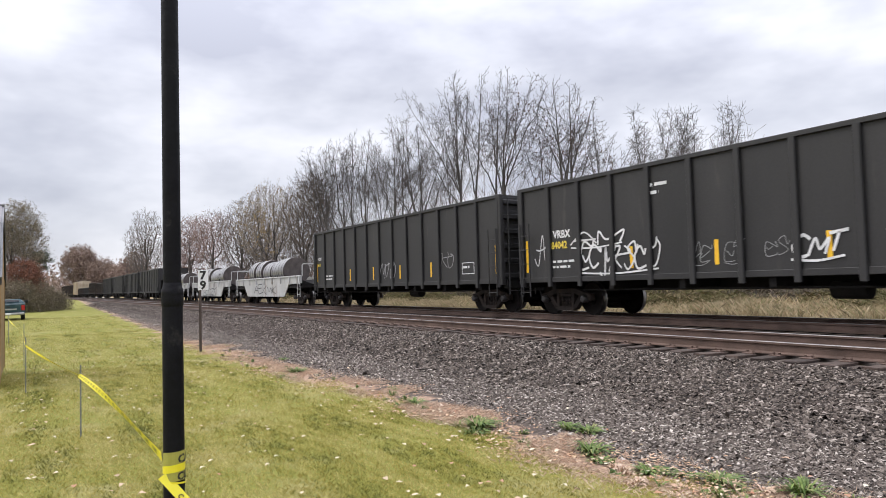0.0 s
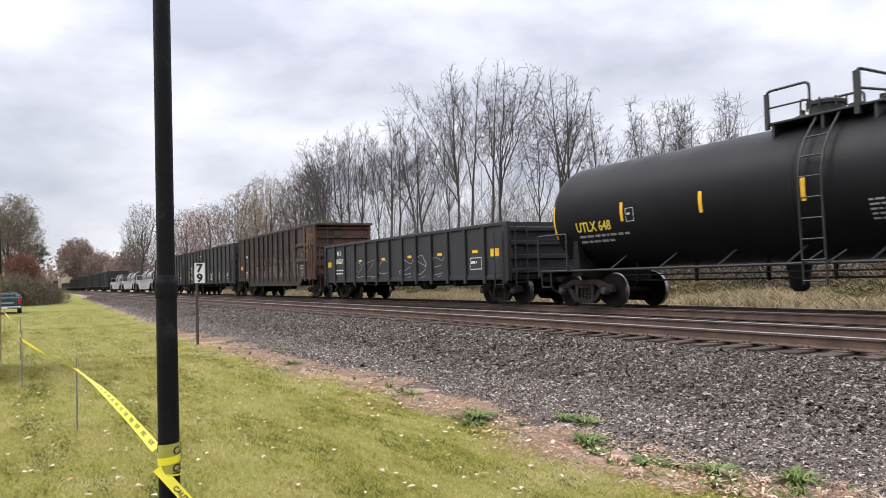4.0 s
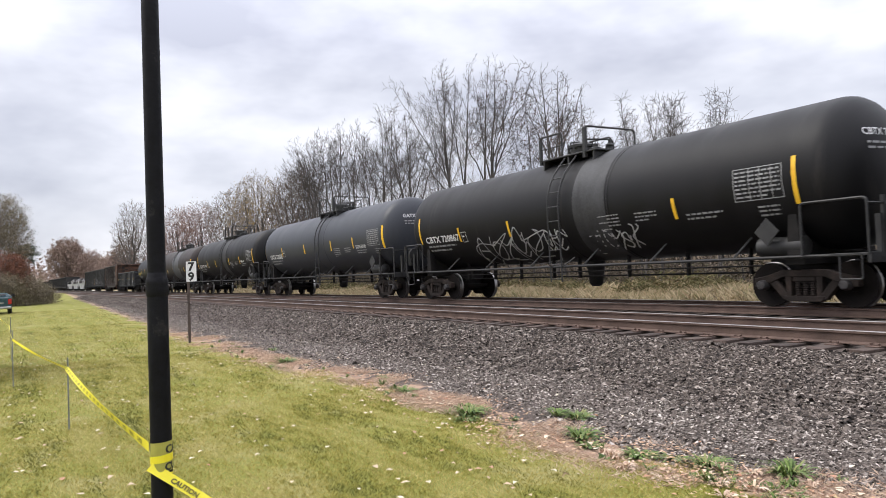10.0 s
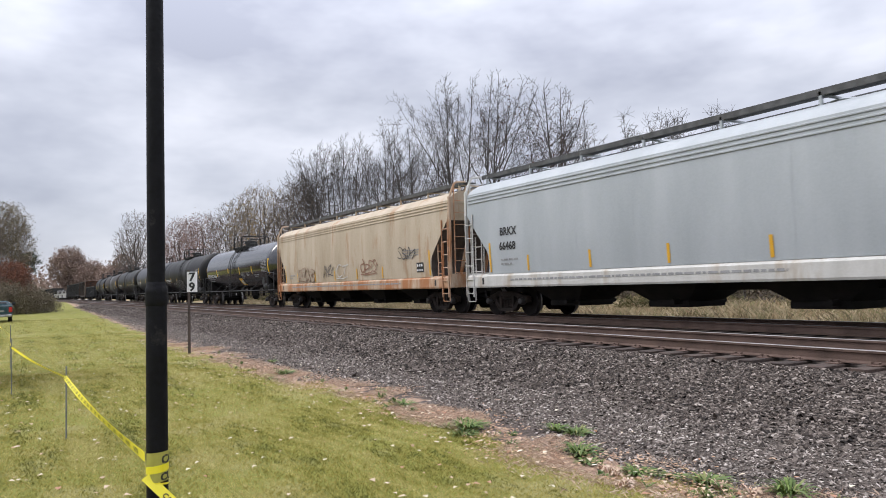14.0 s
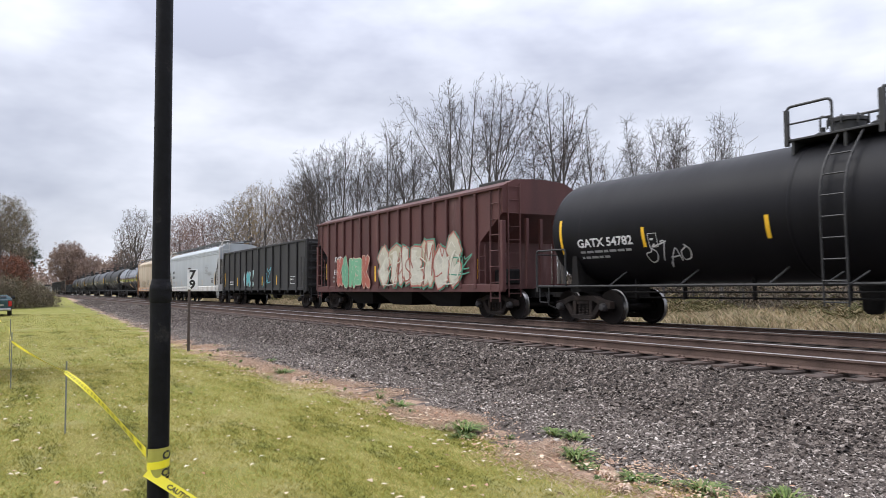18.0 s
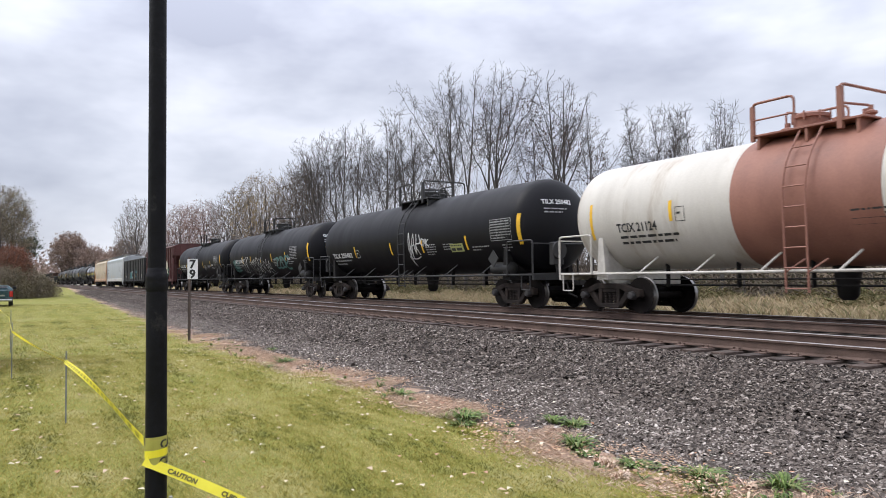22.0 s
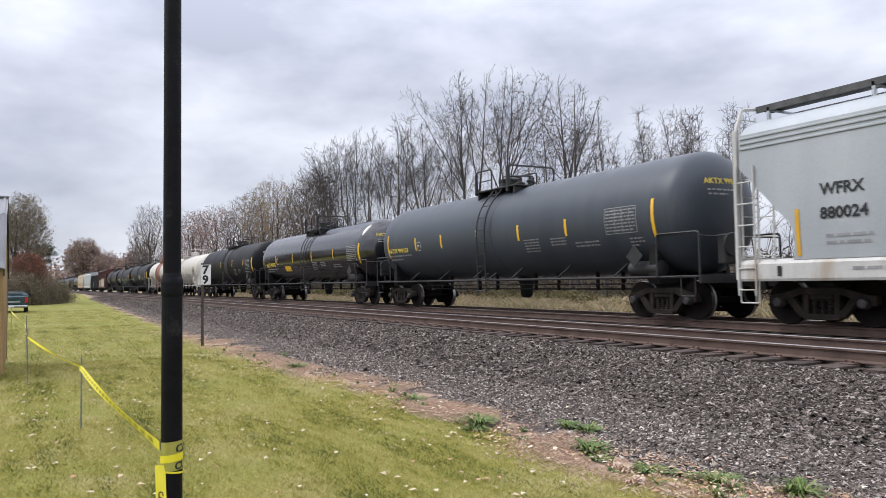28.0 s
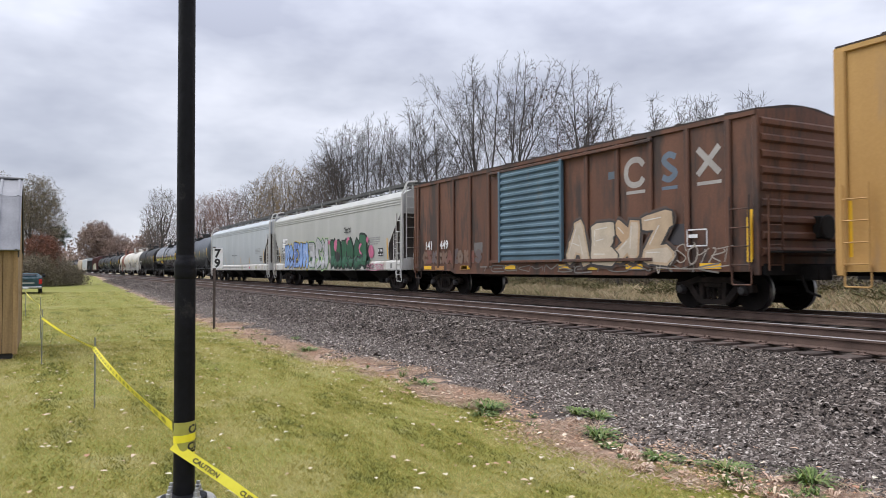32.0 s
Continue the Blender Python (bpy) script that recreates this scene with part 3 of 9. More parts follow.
def build_lawn():
    rnd = np.random.default_rng(5)
    P, L, W = [], [], []
    for x0, x1, y0, y1, per, s in ((-2.5, 8, -8, 5.1, 700, 1.2), (-18, -2.5, -8, -0.8, 500, 1.3), (-6, -2.5, -0.8, 5.1, 7000, 0.85), (-10, -6, -0.8, 5.1, 4200, 0.95), (-18, -10, -1.2, 5.0, 1800, 1.15), (-34, -18, -1.8, 6, 320, 1.6), (-60, -34, -3, 8, 60, 2.2)):
        k = int((x1 - x0) * (y1 - y0) * per)
        x, y = rnd.uniform(x0, x1, k), rnd.uniform(y0, y1, k)
        edge = np.array([grass_edge(a) for a in x])
        keep = y < edge + rnd.normal(0, 0.12, k) + np.array([0.75 * noise.noise((a * 0.85, c * 0.85, 31.0)) + 0.25 * noise.noise((a * 2.5, c * 2.5, 17.0)) for a, c in zip(x, y)])
        thin = np.array([noise.noise((a * 0.9, c * 0.9, 4.0)) for a, c in zip(x, y)])
        keep &= rnd.random(k) < 0.9 + 0.7 * thin
        x, y = x[keep], y[keep]
        P.append(np.stack([x, y, np.array([height(a, c) for a, c in zip(x, y)]) - 0.004], -1))
        L.append(s * rnd.uniform(0.012, 0.036, len(x)))
        W.append(s * rnd.uniform(0.003, 0.0065, len(x)))
    ob = blades("lawn_grass", np.concatenate(P), np.concatenate(L), np.concatenate(W), 1.4, M["grass"], rnd)
    tagged(ob, "short mown autumn lawn grass, green and straw", "grass", kind="stuff")
    # straw along the edge of the ballast
    k = 130000
    x = rnd.uniform(-26, -2.5, k)
    y = np.array([grass_edge(a) for a in x]) + rnd.normal(0.2, 0.24, k)
    n_ = np.array([noise.noise((a * 0.8, c * 1.4, 9.0)) for a, c in zip(x, y)])
    keep = n_ > 0.02
    x, y = x[keep], y[keep]
    ob = blades("straw", np.stack([x, y, np.array([height(a, c) for a, c in zip(x, y)])], -1), rnd.uniform(0.012, 0.04, len(x)), rnd.uniform(0.003, 0.006, len(x)), 3.0, M["straw"], rnd)
    tagged(ob, "flattened dry straw along the edge of the ballast", "straw", kind="stuff")
    # the rough strip beyond the tracks: tan grass in tufts, darker low scrub behind it
    k = 90000
    x, y = rnd.uniform(-100, -8, k), 21.7 + rnd.exponential(1.9, k)
    tall = 0.5 + 0.5 * np.array([noise.noise((a * 0.45, c * 0.5, 2.0)) + 0.6 * noise.noise((a * 1.6, c * 1.6, 7.0)) for a, c in zip(x, y)])
    keep = rnd.random(k) < 0.25 + tall
    x, y, tall = x[keep], y[keep], np.clip(tall[keep], 0.05, 1.3)
    m = len(x)
    ob = blades("dry_grass", np.stack([x, y, np.array([height(a, c) for a, c in zip(x, y)])], -1), (0.06 + 0.42 * tall) * rnd.uniform(0.5, 1.2, m), rnd.uniform(0.007, 0.016, m), 1.1, M["brush"], rnd)
    tagged(ob, "tall dry tan grass beyond the tracks", "grass", kind="stuff")
    k = 60000
    x, y = rnd.uniform(-120, 8, k), 23.4 + rnd.exponential(2.2, k)
    n_ = np.array([noise.noise((a * 0.3, c * 0.35, 12.0)) for a, c in zip(x, y)])
    keep = n_ > -0.05
    x, y, n_ = x[keep], y[keep], n_[keep]
    m = len(x)
    z = np.array([height(a, c) for a, c in zip(x, y)]) + rnd.random(m) * (0.25 + 1.3 * np.clip(n_, 0, 0.6))
    ob = blades("low_scrub", np.stack([x, y, z], -1), rnd.uniform(0.06, 0.2, m), rnd.uniform(0.02, 0.05, m), 3.0, M["scrub"], rnd)
    tagged(ob, "low tangled olive and brown scrub beyond the tracks", "scrub", kind="stuff")


build_lawn()


def rail_outline():
    return [(-0.075, -0.18), (0.075, -0.18), (0.075, -0.168), (0.012, -0.145), (0.009, -0.05), (0.035, -0.038), (0.036, -0.008), (0.026, 0.0),
            (-0.026, 0.0), (-0.036, -0.008), (-0.035, -0.038), (-0.009, -0.05), (-0.012, -0.145), (-0.075, -0.168)]


def rail_mesh(y):
    """One rail with a polished running surface."""
    bm = bmesh.new()
    xs = [480, 60, 20, 0, -40, -100, -150] + [-150 - 15 * i for i in range(1, 17)]
    o = rail_outline()
    rings = [[bm.verts.new((x, y + u + bend(x), RAIL + w)) for u, w in o] for x in xs]
    for p, q in zip(rings, rings[1:]):
        for i in range(len(o)):
            f = bm.faces.new((p[i], q[i], q[(i + 1) % len(o)], p[(i + 1) % len(o)]))
            f.material_index = 1 if i in (6, 7, 8) else 0
    bmesh.ops.recalc_face_normals(bm, faces=bm.faces)
    return bm


def tie_mesh(rnd):
    bm = bmesh.new()
    box(bm, -0.115, 0.115, -1.29, 1.29, -0.17, 0.0, 0.012)
    for v in bm.verts:
        v.co += Vector((rnd.uniform(-0.008, 0.008), rnd.uniform(-0.02, 0.02), rnd.uniform(-0.006, 0.004)))
    me = bpy.data.meshes.new("tie")
    bm.to_mesh(me)
    bm.free()
    me.materials.append(M["tie"])
    return me


def plate_mesh():
    """A tie plate with four spikes."""
    bm = bmesh.new()
    box(bm, -0.09, 0.09, -0.18, 0.18, 0.0, 0.014, 0.003)
    for sx in (-0.05, 0.05):
        for sy in (-0.1, 0.1):
            box(bm, sx - 0.01, sx + 0.01, sy - 0.01, sy + 0.01, 0.01, 0.04)
            box(bm, sx - 0.015, sx + 0.015, sy - 0.018, sy + 0.018, 0.036, 0.05, 0.004)
    me = bpy.data.meshes.new("tie_plate")
    bm.to_mesh(me)
    bm.free()
    me.materials.append(M["steel_rust"])
    return me


def build_track(yc, label, plates):
    rnd = random.Random(int(yc * 10))
    track = tagged(new("railroad_track"), label, "railroad track", group="railroad tracks")
    for s in (-1, 1):
        part("rail", rail_mesh(yc + s * GAUGE / 2), [M["steel_rust"], M["steel_bright"]], track, "rust-brown rail with a shiny running surface")
    ties = [tie_mesh(rnd) for _ in range(5)]
    pl = plate_mesh()
    for i in range(200):
        x = 6 - 0.52 * i + rnd.uniform(-0.025, 0.025)
        t = again("tie", ties[i % 5], track, pose(x, yc + rnd.uniform(-0.05, 0.05), RAIL - 0.194, 0, 0, rnd.uniform(-1.2, 1.2)))
        if i < plates:
            again("tie_plate", pl, t, pose(0, -GAUGE / 2, 0))
    bm = bmesh.new()
    for i in [*range(-180, 0), *range(200, 620)]:
        x = 6 - 0.52 * i
        box(bm, x - 0.115, x + 0.115, yc + bend(x) - 1.3, yc + bend(x) + 1.3, RAIL - 0.36, RAIL - 0.194)
    tagged(part("far_ties", bm, M["tie"], track), kind="stuff")


build_track(YN, "empty railroad track with brown rails on wooden ties", 80)
build_track(YT, "railroad track carrying the freight train", 0)


# ---- trees and bushes ----
M["bark"] = surface("grey_brown_bark", (0.045, 0.04, 0.037), (0.11, 0.098, 0.088), 2, 25, 0.95, 0, 0.8, (1, 1, 0.3))
M["twig"] = surface("thin_grey_twigs", (0.045, 0.039, 0.036), (0.09, 0.078, 0.071), 1, 10, 0.95, 0, 0)
M["twig_tan"] = surface("tan_twigs", (0.16, 0.13, 0.1), (0.25, 0.205, 0.16), 1, 10, 0.95, 0, 0)
M["twig_brown"] = surface("brown_twigs", (0.085, 0.066, 0.052), (0.15, 0.12, 0.096), 1, 10, 0.95, 0, 0)
M["twig_red"] = surface("red_brown_twigs", (0.11, 0.07, 0.06), (0.17, 0.11, 0.09), 1, 10, 0.95, 0, 0)
M["leaf_dark"] = islands("last_brown_leaves", [(0.05, 0.035, 0.028), (0.12, 0.07, 0.045), (0.08, 0.04, 0.035), (0.17, 0.09, 0.05)], 0.8)
# the far reds and russets are paled: distance haze is mixed into their colour
M["leaf_pink"] = islands("hazed_faded_red_leaves", [(0.28, 0.19, 0.165), (0.4, 0.28, 0.245), (0.34, 0.22, 0.19)], 0.8)
M["leaf_rust"] = islands("hazed_russet_leaves", [(0.23, 0.165, 0.135), (0.31, 0.225, 0.18), (0.27, 0.2, 0.165)], 0.85)
M["under_leaf"] = islands("dull_brush_leaves", [(0.05, 0.04, 0.032), (0.1, 0.08, 0.06), (0.075, 0.072, 0.042), (0.14, 0.105, 0.075)], 0.9)
M["leaf_red"] = islands("dark_red_leaves", [(0.2, 0.085, 0.055), (0.3, 0.125, 0.075), (0.17, 0.09, 0.06)], 0.8)
M["leaf_olive"] = islands("dull_olive_leaves", [(0.17, 0.15, 0.1), (0.24, 0.205, 0.14), (0.3, 0.245, 0.17)], 0.85)
M["leaf_green"] = islands("dark_green_leaves", [(0.035, 0.05, 0.03), (0.06, 0.08, 0.045), (0.09, 0.1, 0.05)], 0.8)
M["leaf_gold"] = islands("yellowed_leaves", [(0.3, 0.2, 0.07), (0.4, 0.28, 0.1)], 0.8)


def grown(seed, feet, blobs, points=700, step=0.3, reach=0.5, up=0.18, tip=0.008, twigs=2, twig_len=0.35):
    """A bare crown that fills its blobs (x, y, z, rx, ry, rz): branches grow towards free points in them. Gives segments
    (from, to, radius, radius) from the thickest to the thinnest, and the ends of the twigs."""
    rnd = np.random.default_rng(seed)
    pts, sizes = [], np.array([b[3] * b[4] * b[5] for b in blobs], float)
    for b, share in zip(blobs, sizes / sizes.sum()):
        k = max(20, int(points * share))
        d = rnd.normal(0, 1, (k, 3))
        d /= np.linalg.norm(d, axis=1)[:, None]
        pts.append(np.array(b[:3]) + d * (rnd.random((k, 1)) ** 0.42) * np.array(b[3:]) * (1 + rnd.normal(0, 0.07, (k, 1))))
    free = np.concatenate(pts)
    free = free[free[:, 2] > 0.1]
    low = free[:, 2].min()
    nodes, up_from, owner = [], [], []
    for foot, (fx, fy) in enumerate(feet):
        # a stem from the foot to the lower part of its nearest points
        near = free[np.argsort(np.hypot(free[:, 0] - fx, free[:, 1] - fy) + 0.6 * (free[:, 2] - low))[:12]].mean(0)
        n = max(2, int(near[2] / step))
        way = np.cumsum(rnd.normal(0, 0.05 * step / 0.3, (n + 1, 2)), axis=0)
        for i in range(n + 1):
            t = i / n
            nodes.append((fx + (near[0] - fx) * t ** 1.6 + way[i, 0], fy + (near[1] - fy) * t ** 1.6 + way[i, 1], near[2] * t - (0.15 if i == 0 else 0)))
            up_from.append(len(nodes) - 2 if i else -1)
            owner.append(foot)
    nodes = [np.array(q) for q in nodes]
    arr = np.array(nodes)
    d2 = ((free[:, None] - arr[None]) ** 2).sum(-1)
    best, dist = d2.argmin(1), d2.min(1)
    kids = np.zeros(len(nodes), int)
    kids = list(kids)
    for _ in range(160):
        if len(free) < 3 or len(nodes) > 7000:
            break
        way = free - np.array(nodes)[best]
        way /= np.linalg.norm(way, axis=1)[:, None] + 1e-9
        total = np.zeros((len(nodes), 3))
        np.add.at(total, best, way)
        made = []
        for i in np.unique(best):
            if kids[i] > 4:
                continue
            v = total[i] / (np.linalg.norm(total[i]) + 1e-9) + np.array([0, 0, up]) + rnd.normal(0, 0.16, 3)
            if up_from[i] >= 0:
                back = nodes[i] - nodes[up_from[i]]
                v = v + 0.35 * back / (np.linalg.norm(back) + 1e-9)
            q = nodes[i] + v / np.linalg.norm(v) * step
            kids[i] += 1
            made.append(q)
            nodes.append(q)
            up_from.append(int(i))
            owner.append(owner[i])
            kids.append(0)
        if not made:
            break
        made = np.array(made)
        d2 = ((free[:, None] - made[None]) ** 2).sum(-1)
        m, md = d2.argmin(1), d2.min(1)
        better = md < dist
        best = np.where(better, len(nodes) - len(made) + m, best)
        dist = np.where(better, md, dist)
        alive = dist > reach * reach
        stuck = np.array([kids[b] > 4 for b in best])
        alive &= ~stuck
        free, best, dist = free[alive], best[alive], dist[alive]
    n = len(nodes)
    load = np.zeros(n)
    parent = np.array(up_from)
    has = np.zeros(n, bool)
    has[parent[parent >= 0]] = True
    for i in range(n - 1, -1, -1):
        if not has[i]:
            load[i] = 1
        if parent[i] >= 0:
            load[parent[i]] += load[i]
    rad = tip * load ** 0.46
    segs = [(tuple(nodes[parent[i]]), tuple(nodes[i]), min(rad[parent[i]], rad[i] * 1.35), rad[i], owner[i]) for i in range(n) if parent[i] >= 0]
    ends = []
    for i in range(n):
        if load[i] > 9 or parent[i] < 0:
            continue
        along_ = nodes[i] - nodes[parent[i]]
        along_ = along_ / (np.linalg.norm(along_) + 1e-9)
        for _ in range(twigs if load[i] < 2 else rnd.integers(0, 2)):
            v = along_ + rnd.normal(0, 0.38, 3) + np.array([0, 0, 0.22])
            q = nodes[i] + v / np.linalg.norm(v) * twig_len * rnd.uniform(0.5, 1.4)
            segs.append((tuple(nodes[i]), tuple(q), tip * 0.95, tip * 0.65))
            ends.append(tuple(q))
            if rnd.random() < 0.7:
                w = v / np.linalg.norm(v) + rnd.normal(0, 0.5, 3)
                e = (nodes[i] + q) / 2
                f = e + w / np.linalg.norm(w) * twig_len * rnd.uniform(0.3, 0.7)
                segs.append((tuple(e), tuple(f), tip * 0.8, tip * 0.6))
                ends.append(tuple(f))
    return segs, ends


def forked(seed, feet, tips, fork, radius, thin, tip, slim):
    """A bare tree with stems at its feet, and a long bending limb to each of the crown's points (x, z) in the tree's own
    space; side branches and twigs along every limb. Gives segments and the ends of the twigs, as grown() does."""
    rnd = np.random.default_rng(seed)
    segs, ends, stem = [], [], [0]

    def bough(p, q, bulge, r0, r1, n, wander):
        """A bent limb from p to q; gives its points, and their radii."""
        c = (p + q) / 2 + bulge
        t = np.linspace(0, 1, n + 1)[:, None]
        way = (1 - t) ** 2 * p + 2 * t * (1 - t) * c + t * t * q
        bend_ = np.cumsum(rnd.normal(0, wander, (n + 1, 3)), axis=0)
        way = way + (bend_ - t * bend_[-1]) * np.sin(t * math.pi * 0.85 + 0.2)
        way[0] = p
        r = r0 + (r1 - r0) * t[:, 0] ** 0.8
        for i in range(n):
            segs.append((tuple(way[i]), tuple(way[i + 1]), r[i], r[i + 1], stem[0]))
        return way, r

    def dress(way, r, length, level):
        """Side branches along a limb, longest in its middle."""
        n = len(way) - 1
        if level == 3:
            ends.append(tuple(way[-1]))
            return
        count = int(length * (1.7, 2.8, 3.0)[level] * thin) + (1, 1, 1)[level]
        turn = rnd.choice((-1.0, 1.0))
        for k in range(count):
            f = (0.22, 0.2, 0.15)[level] + (0.98 - 0.2) * (k + rnd.random()) / count
            f = min(f, 0.99) * n
            i = min(int(f), n - 1)
            p = way[i] + (way[i + 1] - way[i]) * (f - i)
            d = way[i + 1] - way[i]
            d = d / (np.linalg.norm(d) + 1e-9)
            turn = -turn
            side = np.cross(d, np.array([0, 1.0, 0])) * turn + np.array([0, rnd.normal(0, 0.8), 0])
            side = side / (np.linalg.norm(side) + 1e-9)
            a = math.radians(rnd.uniform(30, 68))
            v = d * math.cos(a) + side * math.sin(a) + np.array([0, 0, 0.12])
            v = v / np.linalg.norm(v)
            left = 1 - f / n
            size = ((0.07 + 0.42 * left) * length * slim if level == 0 else (0.2 + 0.42 * left) * length if level == 1 else 0.34) * rnd.uniform(0.6, 1.25)
            size = min(max(size, 0.18), 3.2)
            ra = max(r[i] * (0.5, 0.6, 0.8)[level], tip)
            m = max(2, int(size / (0.3 if level < 2 else 0.2)))
            w, rr = bough(p, p + v * size, np.array([0, 0, -0.06 * size]) + rnd.normal(0, 0.06 * size, 3), ra, tip * 0.7, m, 0.03 * size / m ** 0.5)
            dress(w, rr, size, level + 1)

    feet_ = [np.array(f) for f in feet]
    low = {}
    for x, z in sorted(tips, key=lambda q: -q[1]):
        near = min(range(len(feet_)), key=lambda i: abs(feet_[i][0] - x) + rnd.uniform(0, 0.3))
        fx, fy = feet_[near]
        stem[0] = near
        q = np.array([x, rnd.normal(0, 1.0), z])
        if near not in low:
            # the stem, which goes on into the highest limb
            way, r = bough(np.array([fx, fy, -0.2]), q, np.array([(fx - x) * 0.2, 0, 0.06 * z]), radius, tip, 14, 0.05)
            low[near] = (way, r)
            dress(way[5:], r[5:], np.linalg.norm(way[-1] - way[5]), 0)
            continue
        way, r = low[near]
        f = min(max(int(14 * (fork + (z / way[-1][2] - 0.6) * 0.5 * rnd.uniform(0.5, 1.0))), 3), 9)
        p = way[f]
        reach = np.linalg.norm(q - p)
        w, rr = bough(p, q, np.array([(x - p[0]) * 0.04, 0, reach * 0.05]), r[f] * 0.72, tip, max(5, int(reach / 0.5)), 0.06)
        dress(w, rr, reach, 0)
    return segs, ends


def limbs(rnd, base, tall, radius=0.035):
    """A thin two-stemmed sapling: segments (from, to, radius, radius)."""
    segs = []

    def grow(p, d, length, r, level):
        n = (6, 4, 3)[level]
        for i in range(n):
            d = (d + Vector((rnd.gauss(0, 0.12), rnd.gauss(0, 0.12), rnd.gauss(0, 0.07) + 0.04))).normalized()
            q = p + d * (length / n)
            r1 = max(r * (1 - 0.75 * (i + 1) / n), 0.007)
            segs.append((p, q, max(r * (1 - 0.75 * i / n), 0.008), r1))
            if level < 2 and i > 0:
                for _ in range(2 if level == 0 else 1):
                    side = Vector((rnd.gauss(0, 1), rnd.gauss(0, 1), rnd.gauss(0.2, 0.3)))
                    grow(q.copy(), (d + side * 0.55).normalized(), length * rnd.uniform(0.25, 0.45), r1 * 0.7, level + 1)
            p = q

    for _ in range(2):
        a = rnd.uniform(0, math.tau)
        grow(Vector(base), Vector((math.cos(a) * 0.2, math.sin(a) * 0.2, 1)).normalized(), tall * rnd.uniform(0.8, 1.0), radius, 0)
    return segs


def tubes(name, segs, sides, material, parent):
    """Tapered tubes for a set of segments, by arrays."""
    a = np.array([s[0] for s in segs], float)
    b = np.array([s[1] for s in segs], float)
    r0, r1 = np.array([s[2] for s in segs]), np.array([s[3] for s in segs])
    d = b - a
    d /= np.linalg.norm(d, axis=1)[:, None] + 1e-9
    ref = np.where(np.abs(d[:, 2:3]) > 0.9, np.array([[1.0, 0, 0]]), np.array([[0, 0, 1.0]]))
    u = np.cross(d, ref)
    u /= np.linalg.norm(u, axis=1)[:, None] + 1e-9
    w = np.cross(d, u)
    vs = []
    for i in range(sides):
        t = math.tau * i / sides
        o = u * math.cos(t) + w * math.sin(t)
        vs.append(a + o * r0[:, None])
    for i in range(sides):
        t = math.tau * i / sides
        o = u * math.cos(t) + w * math.sin(t)
        vs.append(b + o * r1[:, None])
    v = np.stack(vs, 1).reshape(-1, 3)
    f = np.array([(i, (i + 1) % sides, sides + (i + 1) % sides, sides + i) for i in range(sides)])
    f = (f[None] + (np.arange(len(segs)) * 2 * sides)[:, None, None]).reshape(-1, 4)
    ob = arrays(name, v, f, material, True)
    ob.parent = parent
    return ob


def leaf_cloud(name, centres, size, material, parent, seed, each=3, spread=0.3):
    rnd = np.random.default_rng(seed)
    c = np.repeat(np.asarray(centres, float), each, axis=0)
    c = c + rnd.normal(0, spread, c.shape)
    k = len(c)
    p = rnd.normal(0, 1, (k, 3))
    p /= np.linalg.norm(p, axis=1)[:, None]
    q = np.cross(p, rnd.normal(0, 1, (k, 3)))
    q /= np.linalg.norm(q, axis=1)[:, None]
    s = (size * rnd.uniform(0.6, 1.3, k))[:, None]
    v = np.stack([c - p * s, c + q * s * 0.55, c + p * s, c - q * s * 0.5], 1).reshape(-1, 3)
    f = np.arange(k * 4).reshape(-1, 4)
    ob = arrays(name, v, f, material)
    ob.parent = parent
    return ob


def tree(label, feet, blobs, seed, points=700, step=0.3, reach=0.5, twig="twig", tip=0.0072, twigs=2, twig_len=0.55, up=0.18,
         leaves=None, share=0.0, each=2, leaf=0.07, spread=0.15, where=None, group="bare trees along the line", category="tree", name="tree", dense=2.6,
         tips=None, fork=0.35, radius=0.16, thin=1.0, slim=1.0):
    """feet: (x, y) of each stem; blobs: the crown's masses in the world, or tips: (x, z) of its limbs' ends; where: (z0, z1) of the leaves that hang on."""
    ox, oy = feet[0]
    oz = height(ox, oy) if abs(oy) < 60 and ox > -400 else 0.6
    ob = tagged(new(name), label, category, group=group)
    ob.location = (ox, oy, oz)
    stems = [(x - ox, y - oy) for x, y in feet]
    if tips:
        segs, ends = forked(seed, stems, [(x - ox, z - oz - 0.12) for x, z in tips], fork, radius, thin, tip, slim)
    else:
        segs, ends = grown(seed, stems, [(x - ox, y - oy, z - oz, a, b, c) for x, y, z, a, b, c in blobs], int(points * dense), step * 0.88, reach * 0.62, up, tip, twigs, twig_len)
    bold = [q for q in segs if q[2] > tip * 3.2]
    fine = [q for q in segs if q[2] <= tip * 3.2]
    for foot in range(len(feet)):
        stem = [q for q in bold if q[4] == foot]
        if stem:
            tubes("trunk", stem, 6, M["bark"], ob)
    tubes("crown", fine, 3, M[twig], ob)
    if leaves:
        rnd = random.Random(seed)
        pick = [e for e in ends if (not where or where[0] < e[2] + oz < where[1]) and noise.noise((e[0] * 0.8, e[1] * 0.8, e[2] * 0.8 + seed)) + rnd.uniform(-0.4, 0.4) > 0.45 - share]
        if pick:
            leaf_cloud("leaves", pick, leaf, M[leaves], ob, seed, each, spread)
    return ob


